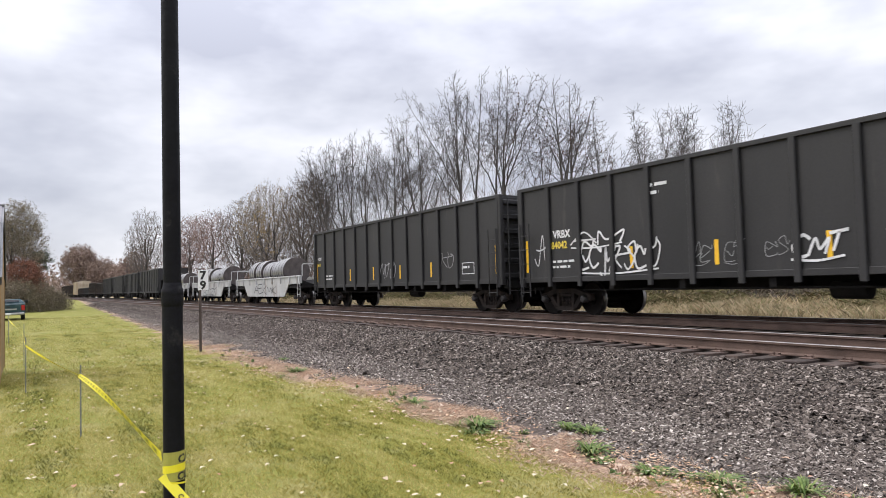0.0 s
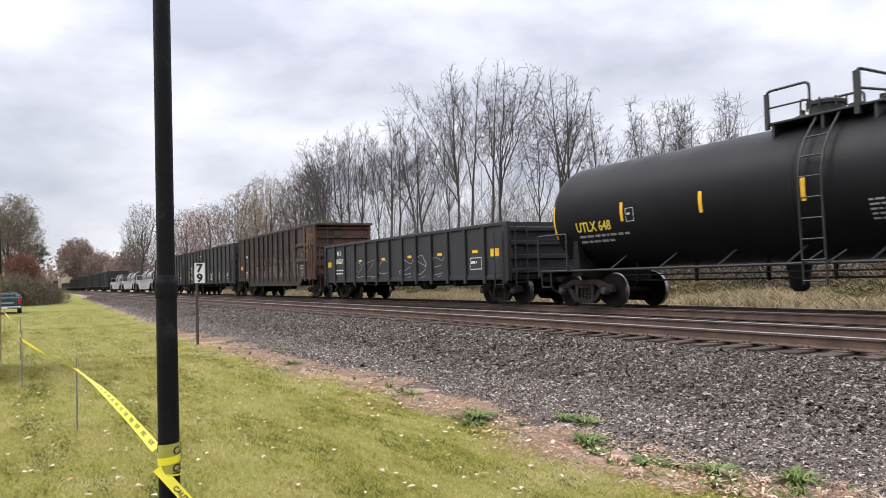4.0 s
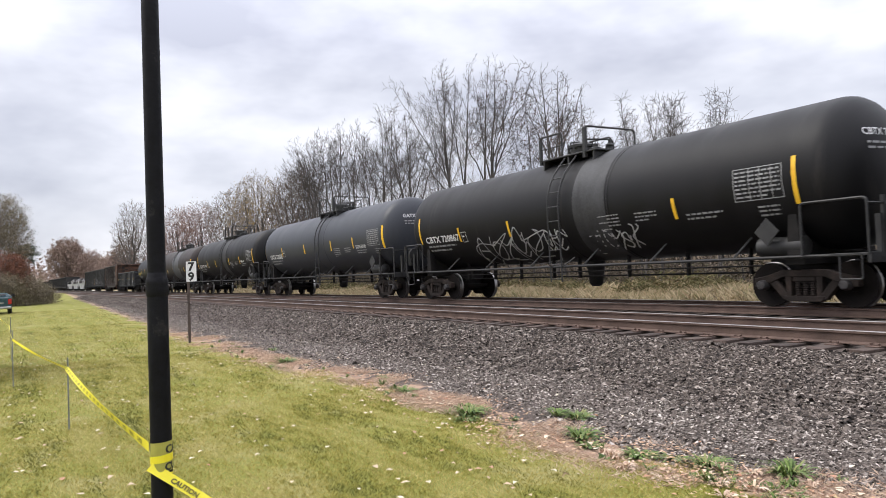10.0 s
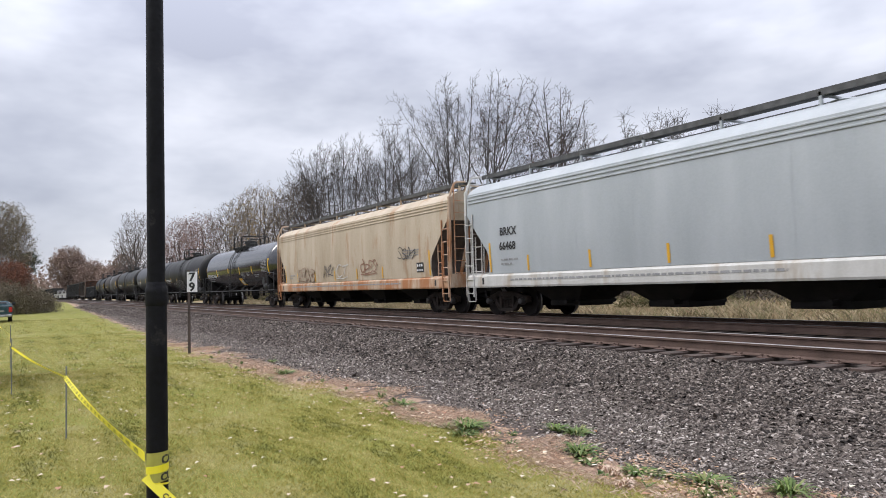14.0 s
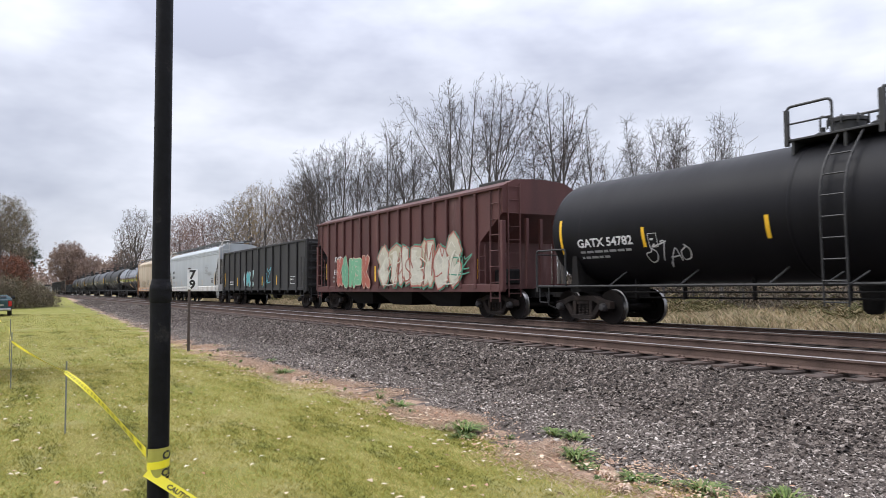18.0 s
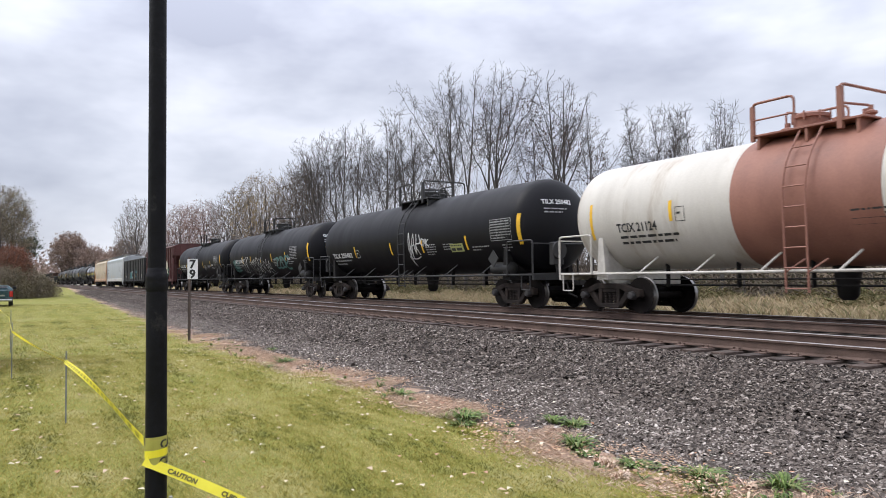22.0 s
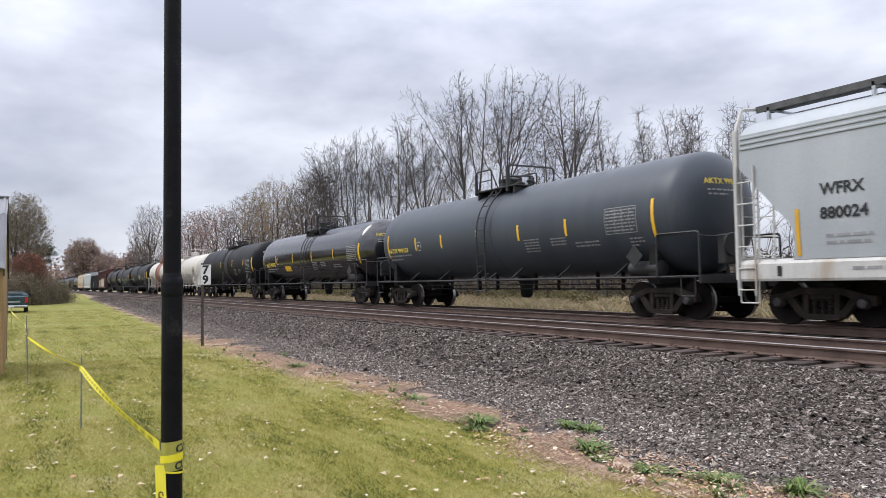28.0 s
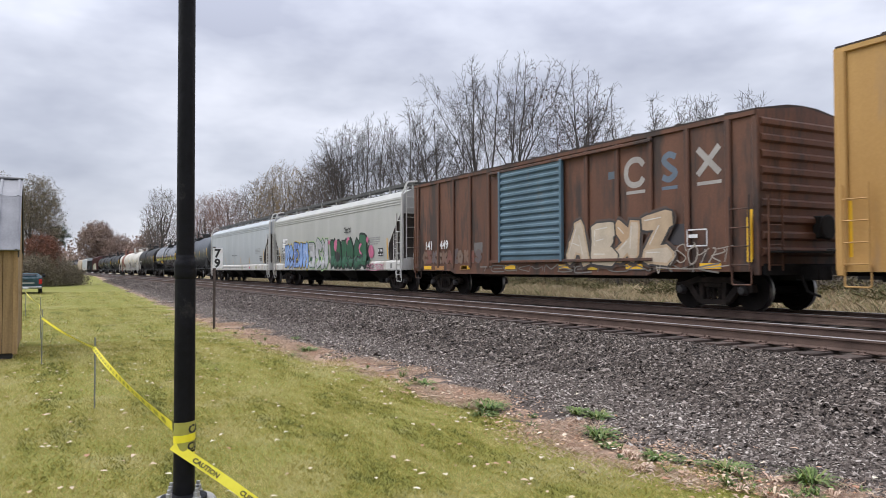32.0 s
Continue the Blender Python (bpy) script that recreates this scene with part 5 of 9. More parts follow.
def scrawl(car, side, x0, x1, z0, z1, rgb, seed, n=4, width=0.03, loops=5, off=0.01):
    """A quick spray tag: slanting run-on strokes that cannot be read."""
    rnd = random.Random(seed)
    bm = bmesh.new()
    cell = (x1 - x0) / n
    h = z1 - z0
    for i in range(n):
        a = x0 + i * cell
        lo, tall = z0 + h * rnd.uniform(0, 0.2), h * rnd.uniform(0.6, 0.95)
        slant = h * rnd.uniform(0.05, 0.25)
        for line in rnd.choice(GLYPHS):
            pts = [(a + cell * (u * 1.05 + rnd.uniform(-0.1, 0.1)) + slant * w, lo + tall * (w + rnd.uniform(-0.07, 0.07))) for u, w in line]
            if loops > 5:
                pts = pts[:1] + [(pts[0][0] + cell * rnd.uniform(-0.3, 0.5), pts[0][1] - tall * rnd.uniform(0, 0.4))] + pts[1:]
            stroke(bm, curve(pts, 7), width * rnd.uniform(0.8, 1.15), lift(side, off + 0.0004 * i))
    if rnd.random() < 0.4:
        stroke(bm, curve([(x0, z0 - 0.02), ((x0 + x1) / 2, z0 - 0.06), (x1, z0 + 0.02)], 7), width * 0.8, lift(side, off + 0.003))
    part("graffiti_tag", bm, paint(rgb), car, "loose spray-painted scrawl")


def slab(bm, a, b, w0, w1, side, off, tip=0.35):
    """A broad painted stroke with a pointed end."""
    dx, dz = b[0] - a[0], b[1] - a[1]
    d = math.hypot(dx, dz) or 1
    dx, dz = dx / d, dz / d
    rows = []
    for t, w in ((-0.4 * w0 / d, w0 * 0.8), (0.0, w0), (0.33, (2 * w0 + w1) / 3), (0.67, (w0 + 2 * w1) / 3), (1.0, w1), (1 + 0.45 * w1 / d, w1 * (1 - tip))):
        p = (a[0] + dx * d * t, a[1] + dz * d * t)
        rows.append((bm.verts.new(side(p[0] - dz * w / 2, p[1] + dx * w / 2, off)), bm.verts.new(side(p[0] + dz * w / 2, p[1] - dx * w / 2, off))))
    for (p, q), (r, s) in zip(rows, rows[1:]):
        bm.faces.new((p, q, s, r))


def mural(car, side, x0, x1, z0, z1, fills, line, seed, n=5, back=None, shine=None, width=0.05, heavy=0.3, glyphs=None, low=None, flips=True):
    """A large spray-painted piece: broad pointed letter-like shapes with halo, outline, fill and highlights, unreadable."""
    rnd = random.Random(seed)
    cell = (x1 - x0) / n
    h = z1 - z0
    halo = bmesh.new()
    for i in range(n):
        g = GLYPHS[glyphs[i % len(glyphs)]] if glyphs else rnd.choice(GLYPHS)
        sw = min(cell * heavy, h * 0.3)
        base = 0.01 + 0.012 * (i % 2)
        rim, body, low_part, light = bmesh.new(), bmesh.new(), bmesh.new(), bmesh.new()
        a, lo, tall = x0 + cell * (i + 0.04), z0 + sw * 0.5 + h * rnd.uniform(0, 0.05), h * rnd.uniform(0.78, 0.98) - sw
        k = 0
        for strokes in g:
            pts = [(a + sw * 0.4 + (cell * 0.92 - sw * 0.6) * (u + rnd.uniform(-0.06, 0.06)), lo + tall * (w + rnd.uniform(-0.05, 0.05))) for u, w in strokes]
            for j, (p, q) in enumerate(zip(pts, pts[1:])):
                w0, w1 = sw * rnd.uniform(0.85, 1.1), sw * rnd.uniform(0.9, 1.3)
                tip = 0.75 if j == len(pts) - 2 else 0.3
                k += 1
                e = 0.0003 * k
                if flips and (i + seed) % 2:
                    p, q = (2 * (a + cell * 0.46) - p[0], p[1]), (2 * (a + cell * 0.46) - q[0], q[1])
                if back:
                    slab(halo, p, q, w0 + width * 4, w1 + width * 4, side, 0.004 + e * 0.5 + 0.002 * (i % 2), 0.6)
                slab(rim, p, q, w0 + width * 2, w1 + width * 2, side, base + e, tip)
                slab(body, p, q, w0, w1, side, base + 0.0035 + e, tip)
                if low and (p[1] + q[1]) / 2 < z0 + h * 0.5:
                    slab(low_part, p, q, w0 * 0.72, w1 * 0.72, side, base + 0.006 + e, tip)
                if shine:
                    m0, m1 = rnd.uniform(0.0, 0.25), rnd.uniform(0.6, 0.95)
                    s0 = (p[0] + (q[0] - p[0]) * m0 - w0 * 0.22, p[1] + (q[1] - p[1]) * m0 + w0 * 0.18)
                    s1 = (p[0] + (q[0] - p[0]) * m1 - w0 * 0.22, p[1] + (q[1] - p[1]) * m1 + w0 * 0.18)
                    slab(light, s0, s1, width * 0.7, width * 0.5, side, base + 0.0085 + e, 0.8)
        part("graffiti_outline", rim, paint(line), car, "sprayed outline of a graffiti letter")
        part("graffiti_shape", body, paint(fills[i % len(fills)]), car, "broad painted graffiti letter shape")
        if low:
            part("graffiti_shade", low_part, paint(low), car)
        else:
            low_part.free()
        if shine:
            part("graffiti_highlight", light, paint(shine), car)
        else:
            light.free()
    if back:
        tagged(part("graffiti_halo", halo, paint(back), car, "sprayed halo behind a graffiti piece"), kind="stuff")
    else:
        halo.free()


# ---- tank cars ----
def tank_paint(name, dark, light, rough, dust=(0.042, 0.038, 0.035), at=0.64, spec=0.38):
    return surface(name, dark, light, 1.0, 25, rough, 0, 0.04, (1.7, 0.5, 0.28), dust, at, 0.9, rough_var=0.14, spec=spec)


M["tank_black"] = tank_paint("black_tank_paint", (0.0045, 0.0044, 0.0058), (0.0085, 0.0082, 0.0102), 0.5, (0.018, 0.017, 0.018), 0.7, 0.17)
M["tank_gloss"] = surface("glossy_black_tank_paint", (0.004, 0.004, 0.005), (0.008, 0.008, 0.01), 1.2, 25, 0.16, 0, 0.0, (0.35, 1, 1), rough_var=0.05, spec=0.5)
M["tank_gloss"].node_tree.nodes["Principled BSDF"].inputs["IOR"].default_value = 1.9
M["tank_dark"] = tank_paint("sooty_black_tank_paint", (0.0045, 0.0043, 0.0047), (0.0095, 0.009, 0.0097), 0.52, (0.022, 0.02, 0.019), 0.66, 0.24)
M["tank_brown"] = tank_paint("dusty_brown_black_tank_paint", (0.0165, 0.0118, 0.0108), (0.033, 0.0245, 0.0225), 0.58, (0.045, 0.036, 0.033), 0.66, 0.28)
M["tank_grey"] = tank_paint("faded_dark_grey_tank_paint", (0.03, 0.033, 0.04), (0.048, 0.051, 0.06), 0.46, (0.066, 0.064, 0.064), 0.68, 0.3)
M["tank_slate"] = tank_paint("blue_grey_tank_paint", (0.04, 0.048, 0.06), (0.06, 0.07, 0.084), 0.42, (0.08, 0.08, 0.082), 0.68, 0.35)
M["tank_white"] = tank_paint("dusty_white_tank_paint", (0.48, 0.45, 0.4), (0.6, 0.57, 0.515), 0.52, (0.4, 0.345, 0.28), 0.6)
M["band_grey"] = surface("grey_patched_band", (0.06, 0.062, 0.067), (0.115, 0.118, 0.125), 1.5, 20, 0.6, 0, 0.05, (1, 1, 0.4))
M["band_scuff"] = surface("scuffed_grey_black_band", (0.011, 0.011, 0.0115), (0.05, 0.05, 0.053), 2.2, 20, 0.6, 0, 0.05, (1, 1, 0.3))
M["band_brown"] = surface("red_brown_band", (0.2, 0.085, 0.06), (0.3, 0.135, 0.095), 1.5, 20, 0.6, 0, 0.05, (1, 1, 0.4))
M["black_steel"] = surface("black_painted_steel", (0.012, 0.012, 0.013), (0.03, 0.029, 0.028), 4, 40, 0.55, 0, 0.1)
M["white_steel"] = surface("white_painted_steel", (0.42, 0.395, 0.355), (0.6, 0.57, 0.52), 4, 40, 0.55, 0, 0.1)


def tank_car(left, right, label, words, skin="tank_black", trim="black_steel", top=4.0, radius=1.47, ink="white_ink", band=None, seams=(), words_size=0.36, z_words=2.06,
             seed=1, small=5, end_rail=True, caged=False, tags=(), dome=0.33, xl=0.4, se=0.62, wide=0.88, note="", mid=None, cabinet=False, strips=None, strip_z=None, words_at=None, panel_at=None):
    car, tc = car_thing("tank_car", left, right, label, "tank car")
    steel = M[trim]
    rnd = random.Random(seed)
    half = tc / 2 + 1.33
    zc = top - radius
    R = radius
    e = R * 0.5

    def side(x, z, off=0.006):
        inset = max(0.0, abs(x) - (half - e)) / e
        r = R * math.sqrt(max(0.0, 1 - min(1, inset) ** 2)) + off
        return (x, -math.sqrt(max(0.0, r * r - (z - zc) ** 2)), z)

    prof = [(-half + e * (1 - math.cos(a)), R * math.sin(a)) for a in (math.pi / 2 * i / 8 for i in range(1, 9))]
    prof[0] = (-half + 0.01, R * 0.12)
    prof = prof + [(x, R) for x in np.linspace(-half + e + 0.5, half - e - 0.5, 8)] + [(-x, r) for x, r in prof[::-1]]
    bm = bmesh.new()
    lathe(bm, prof, 56, "x", (0, 0, zc))
    part("tank", bm, M[skin], car, "", 40)
    # weld seams and jacket bands stand a little proud
    for x in seams:
        bm = bmesh.new()
        lathe(bm, [(x - 0.04, R + 0.002), (x - 0.03, R + 0.009), (x + 0.03, R + 0.009), (x + 0.04, R + 0.002)], 56, "x", (0, 0, zc))
        part("seam_band", bm, M[skin], car, "", 40)
    if band:
        x0, x1, mat = band
        bm = bmesh.new()
        lathe(bm, [(x0, R + 0.003), (x0 + 0.01, R + 0.012), (x1 - 0.01, R + 0.012), (x1, R + 0.003)], 56, "x", (0, 0, zc))
        part("painted_band", bm, M[mat], car, "wide band of another colour round the middle", 40)
    steel = M[mid or trim]
    # platform beside the manway, its side rail, and a hoop across the end of it
    bm = bmesh.new()
    box(bm, xl - 1.35, xl + 1.1, -0.98, -0.4, top - 0.06, top - 0.015, 0.008)
    box(bm, xl - 1.35, xl + 1.1, 0.4, 0.98, top - 0.06, top - 0.015, 0.008)
    box(bm, xl - 1.35, xl - 1.2, -0.98, 0.98, top - 0.05, top - 0.01, 0.008)
    for x in (xl - 1.2, xl - 0.1, xl + 0.95):
        box(bm, x - 0.03, x + 0.03, -0.95, 0.95, top - 0.34, top - 0.06)
    part("walkway", bm, steel, car)
    bm = bmesh.new()
    xd = xl - 0.6
    lathe(bm, [(top - 0.1, dome), (top + 0.3, dome), (top + 0.31, dome + 0.05), (top + 0.38, dome + 0.05), (top + 0.43, dome * 0.8), (top + 0.46, dome * 0.4)], 20, "z", (xd, 0, 0))
    manway = part("manway", bm, steel, car, "", 40)
    for i in range(8):
        t = math.tau * (i + 0.3) / 8
        bm = bmesh.new()
        rod(bm, (xd + (dome + 0.06) * math.cos(t), (dome + 0.06) * math.sin(t), top + 0.24), (xd + (dome + 0.06) * math.cos(t), (dome + 0.06) * math.sin(t), top + 0.43), 0.022, 6)
        part("bolt", bm, steel, manway)
    for x, y, r in ((xl - 1.15, 0.0, 0.1), (xl + 0.12, -0.1, 0.12), (xl + 0.5, 0.1, 0.09), (xl + 0.75, -0.15, 0.08)):
        bm = bmesh.new()
        lathe(bm, [(top - 0.06, r), (top + 0.12, r), (top + 0.14, r * 1.5), (top + 0.18, r * 1.5), (top + 0.22, r * 0.6), (top + 0.31, r * 0.6)], 12, "z", (x, y, 0))
        part("valve", bm, steel, car, "", 40)
    for y in (-0.95, 0.95):
        bm = bmesh.new()
        a, b = xl - 1.32, xl - 0.35
        bent(bm, rounded([(a, y, top - 0.05), (a, y, top + 0.66), (b, y, top + 0.66), (b, y, top - 0.05)], 0.12), 0.028, 6)
        rod(bm, (a, y, top + 0.3), (b, y, top + 0.3), 0.02, 6)
        box(bm, a - 0.04, a + 0.04, y - 0.04, y + 0.04, top - 0.15, top + 0.6)
        part("platform_rail", bm, steel, car)
    bm = bmesh.new()
    x = xl + 0.62
    bent(bm, rounded([(x, -0.95, top - 0.05), (x, -0.95, top + 0.68), (x, 0.95, top + 0.68), (x, 0.95, top - 0.05)], 0.14), 0.03, 6)
    bent(bm, rounded([(x, -0.95, top + 0.3), (x, 0.1, top + 0.36), (x, 0.1, top - 0.02)], 0.12), 0.026, 6)
    box(bm, x - 0.05, x + 0.05, -1.0, -0.9, top - 0.2, top + 0.62)
    part("platform_hoop", bm, steel, car)
    bm = bmesh.new()
    x = xl - 1.32
    bent(bm, rounded([(x, 0.95, top + 0.62), (x, 0.2, top + 0.62), (x, 0.2, top - 0.02)], 0.1), 0.024, 6)
    part("platform_end_rail", bm, steel, car)
    # ladder that follows the tank's side
    bm = bmesh.new()
    for x in (xl - 0.24, xl + 0.24):
        pts = [(x, -0.9, top - 0.05)] + [(x, side(x, z, 0.14)[1], z) for z in np.linspace(top - 0.35, zc, 6)] + [(x, -R - 0.14, zc - 0.4), (x, -R - 0.1, 0.6)]
        bent(bm, pts, 0.024, 6)
        rod(bm, (x, -R - 0.1, 1.0), (x + 0.25, -R * 0.9, 1.25), 0.02, 6)
    climb = part("ladder", bm, steel, car)
    z = 0.68
    while z < top - 0.15:
        y = -R - 0.13 if z < zc else side(0, z, 0.14)[1]
        bm = bmesh.new()
        rod(bm, (xl - 0.24, y, z), (xl + 0.24, y, z), 0.017, 6)
        part("rung", bm, steel, climb)
        z += 0.4
    steel = M[trim]
    # side running pipe with its slanting struts, near and far
    zs = 1.02
    for s in (-1, 1):
        bm = bmesh.new()
        bent(bm, [(-half - 0.1, s * 1.36, zs), (half + 0.1, s * 1.36, zs)], 0.033, 8)
        k = 6
        for i in range(k):
            x = -tc / 2 + 1.4 + (tc - 2.8) * i / (k - 1)
            zt = zc - R * 0.8
            rod(bm, (x, s * 1.36, zs), (x + 0.2, s * (math.sqrt(R * R - (zt - zc) ** 2) + 0.0), zt + 0.05), 0.025, 6)
        part("side_rail", bm, steel, car)
    bm = bmesh.new()
    bent(bm, [(-tc / 2 + 1.2, -0.5, 0.72), (tc / 2 - 1.2, -0.5, 0.72)], 0.025, 6)
    bent(bm, [(-tc / 2 + 1.2, -0.65, 0.86), (tc / 2 - 1.2, -0.65, 0.86)], 0.02, 6)
    x = -tc / 2 + 1.6
    while x < tc / 2 - 1.4:
        box(bm, x - 0.016, x + 0.016, -0.62, -0.5, 0.68, zc - R * 0.86)
        x += rnd.uniform(0.9, 2.2)
    part("brake_piping", bm, M["under"], car)
    bm = bmesh.new()
    lathe(bm, [(0.42, 0.12), (0.5, 0.2), (0.75, 0.22), (zc - R + 0.05, 0.3)], 14, "z", (0.2, 0, 0))
    part("bottom_outlet", bm, M["under"], car, "", 40)
    for s in (-1, 1):
        xb = s * tc / 2
        bm = bmesh.new()
        # saddle and stub sill
        box(bm, xb - 0.2, xb + 0.2, -1.28, 1.28, 0.86, 1.0, 0.01)
        for y0, y1 in ((-1.3, -1.12), (1.12, 1.3)):
            prism(bm, [(xb - 0.16, 0.95), (xb + 0.16, 0.95), (xb + 0.07, zc - R * 0.35), (xb - 0.07, zc - R * 0.35)], y0, y1)
        prism(bm, [(-1.15, 1.0), (1.15, 1.0), (1.12, zc - R * 0.5), (0.6, zc - R * 0.78), (-0.6, zc - R * 0.78), (-1.12, zc - R * 0.5)], xb - 0.05, xb + 0.05, "x")
        box(bm, min(xb - s * 1.3, xb + s * 1.55), max(xb - s * 1.3, xb + s * 1.55), -0.22, 0.22, 0.74, 1.1, 0.015)
        part("draft_sill", bm, steel if trim == "white_steel" else M["under"], car)
        bm = bmesh.new()
        xe = xb + s * 1.55
        box(bm, min(xe - s * 0.75, xe), max(xe - s * 0.75, xe), -1.42, 1.42, 1.0, 1.05, 0.008)
        box(bm, xe - 0.04, xe + 0.04, -1.42, 1.42, 0.86, 1.06, 0.008)
        part("end_platform", bm, steel, car)
        if end_rail:
            bm = bmesh.new()
            x1 = xe - s * 1.0 - s * 0.3
            bent(bm, rounded([(x1, -1.42, 1.03), (x1, -1.42, 2.05), (xe, -1.42, 2.05), (xe, -1.42, 1.03)], 0.1), 0.028, 6)
            bent(bm, rounded([(xe, -1.42, 1.95), (xe, 1.42, 1.95)], 0.1), 0.022, 6)
            bent(bm, rounded([(x1, 1.42, 1.03), (x1, 1.42, 2.05), (xe, 1.42, 2.05), (xe, 1.42, 1.03)], 0.1), 0.028, 6)
            if caged:
                for y in (-0.9, -0.4, 0.5):
                    box(bm, xe - 0.03, xe + 0.03, y - 0.035, y + 0.035, 1.0, 2.1)
                box(bm, xe - 0.05, xe + 0.05, -1.1, -1.02, 0.95, 1.75)
            part("end_handrail", bm, steel, car)
        stirrup(car, xe - s * 0.35, -1.42, 1.02, steel)
        stirrup(car, xe - s * 0.35, 1.42, 1.02, steel)
    if cabinet:
        # a sheet-metal box over the end platform
        xe = tc / 2 + 1.55
        bm = bmesh.new()
        prism(bm, [(xe - 1.5, 1.06), (xe - 0.12, 1.06), (xe - 0.12, 1.95), (xe - 1.25, 1.95), (xe - 1.5, 1.7)], -1.22, 1.22)
        bmesh.ops.bevel(bm, geom=[e for e in bm.edges if e.calc_length() > 0.2], offset=0.02, segments=1, affect="EDGES")
        part("end_cabinet", bm, steel, car, "rust-streaked white cabinet at the tank's end")
    # brake gear at the trailing end
    bm = bmesh.new()
    lathe(bm, [(-0.55, 0.1), (-0.5, 0.2), (0.5, 0.2), (0.55, 0.1)], 14, "x", (tc / 2 - 0.35, -1.12, 1.24))
    part("air_reservoir", bm, steel, car, "", 40)
    bm = bmesh.new()
    lathe(bm, [(0, 0.02), (0.02, 0.26), (0.05, 0.28), (0.08, 0.26)], 18, "x", (half + 0.35, -0.55, 1.75))
    box(bm, half + 0.15, half + 0.38, -0.75, -0.35, 1.3, 2.0, 0.03)
    bent(bm, [(half + 0.25, -0.55, 1.3), (half + 0.25, -0.5, 1.05)], 0.04, 6)
    part("hand_brake", bm, steel, car)
    bm = bmesh.new()
    box(bm, -0.2, 0.2, -0.015, 0.015, -0.2, 0.2, 0.004)
    ob = part("placard_holder", bm, steel, car)
    ob.matrix_basis = pose(tc / 2 - 0.5, -1.42, 1.55, 0, 45, 0)
    # markings
    s_end = half - se
    pale = M["grey_ink"] if trim == "black_steel" else M["black_ink"]
    text_w = 0.0
    if words:
        vs, _ = letters(words, words_size, 0.008)
        text_w = max(u for u, w in vs) * wide
    x0 = -s_end + 0.92
    if words_at:
        # where the number begins and ends along the side
        x0, x1 = words_at
        words_size *= 0.86
        wide *= (x1 - x0) / (text_w * 0.86)
        text_w = x1 - x0
    after = x0 + max(text_w, 1.6) + 0.2
    zs_ = strip_z or zc - 0.06
    if strips:
        after = strips[0]
    places = [(-s_end, zc - 0.62, zc + 0.32), (s_end, zc - 0.62, zc + 0.32)]
    places += [(x, zs_ - 0.24, zs_ + 0.24) for x in strips or [after] + [after + (s_end - after) * (i + 1) / (small - 1) for i in range(small - 2)]]
    stripes(car, side, places)
    frame_box(car, lift(side, 0.01), after + 0.14, after + 0.42, zs_ - 0.26, zs_ + 0.08, M["white_ink"] if trim == "black_steel" else M["black_ink"], 0.014, 0.06)
    if words:
        lettering("car_number", words, words_size, x0, z_words, lift(side, 0.01), M[ink], car, "stencilled reporting mark and number", 0.008, wide)
        print_panel(car, lift(side, 0.01), x0 + 0.05, z_words - 0.16, 1.9, 2, 0.075, M[ink] if ink == "black_ink" else M["grey_ink"], seed)
    xp = panel_at or s_end - 1.45
    print_panel(car, lift(side, 0.01), xp + 0.05, zc + 0.12, 1.05, 7, 0.045, pale, seed + 1, "test_panel", "small table of test stencils")
    frame_box(car, lift(side, 0.011), xp, xp + 1.15, zc - 0.46, zc + 0.22, pale, 0.018)
    bm = bmesh.new()
    for f in (0.33, 0.55, 0.78):
        patch(bm, xp + 1.15 * f, xp + 0.015 + 1.15 * f, zc - 0.45, zc + 0.21, lift(side, 0.0115), 3)
    part("stencil_rule", bm, pale, car)
    print_panel(car, lift(side, 0.01), s_end - 0.9, zc - 0.62, 0.5, 3, 0.045, pale, seed + 5)
    xn = strips[-2] + 0.25 if strips else xl + 1.0
    print_panel(car, lift(side, 0.01), xn, zc - 0.42, 0.75, 5, 0.045, pale, seed + 2)
    print_panel(car, lift(side, 0.01), xn + 1.3, zc - 0.45, 0.7, 3, 0.045, pale, seed + 3)
    if note:
        lettering("stencil_note", note, 0.19, strips[-1] + 0.26, zc - 0.5, lift(side, 0.01), M["white_ink"], car, "white stencilled words", 0.005, 0.8)
    print_panel(car, lift(side, 0.01), (strips[-1] + 0.3 if strips else xl + 4.1), zc - 0.62, 1.0, 2, 0.05, pale, seed + 6)
    # number on the trailing head
    if words:
        def head(x, z, off=0.0):
            r = min(0.98, math.hypot(x, z - zc) / R)
            return (half - e + e * math.sqrt(1 - r * r) + 0.015, x, z)
        lettering("end_number", words, 0.2, -0.75, zc + 0.62, head, M[ink], car, "small number on the tank's end", 0.004)
        print_panel(car, head, -0.7, zc + 0.45, 0.8, 2, 0.055, M["grey_ink"] if trim == "black_steel" else M["black_ink"], seed + 4)
    for t in tags:
        scrawl(car, side, *t)
    return car, side, half


# ---- gondolas ----
def car_paint(name, dark, light, rust, at=0.6, rough=0.62, scale=1.2):
    return surface(name, dark, light, scale, 22, rough, 0, 0.15, (1, 1, 0.22), rust, at, 1.3)


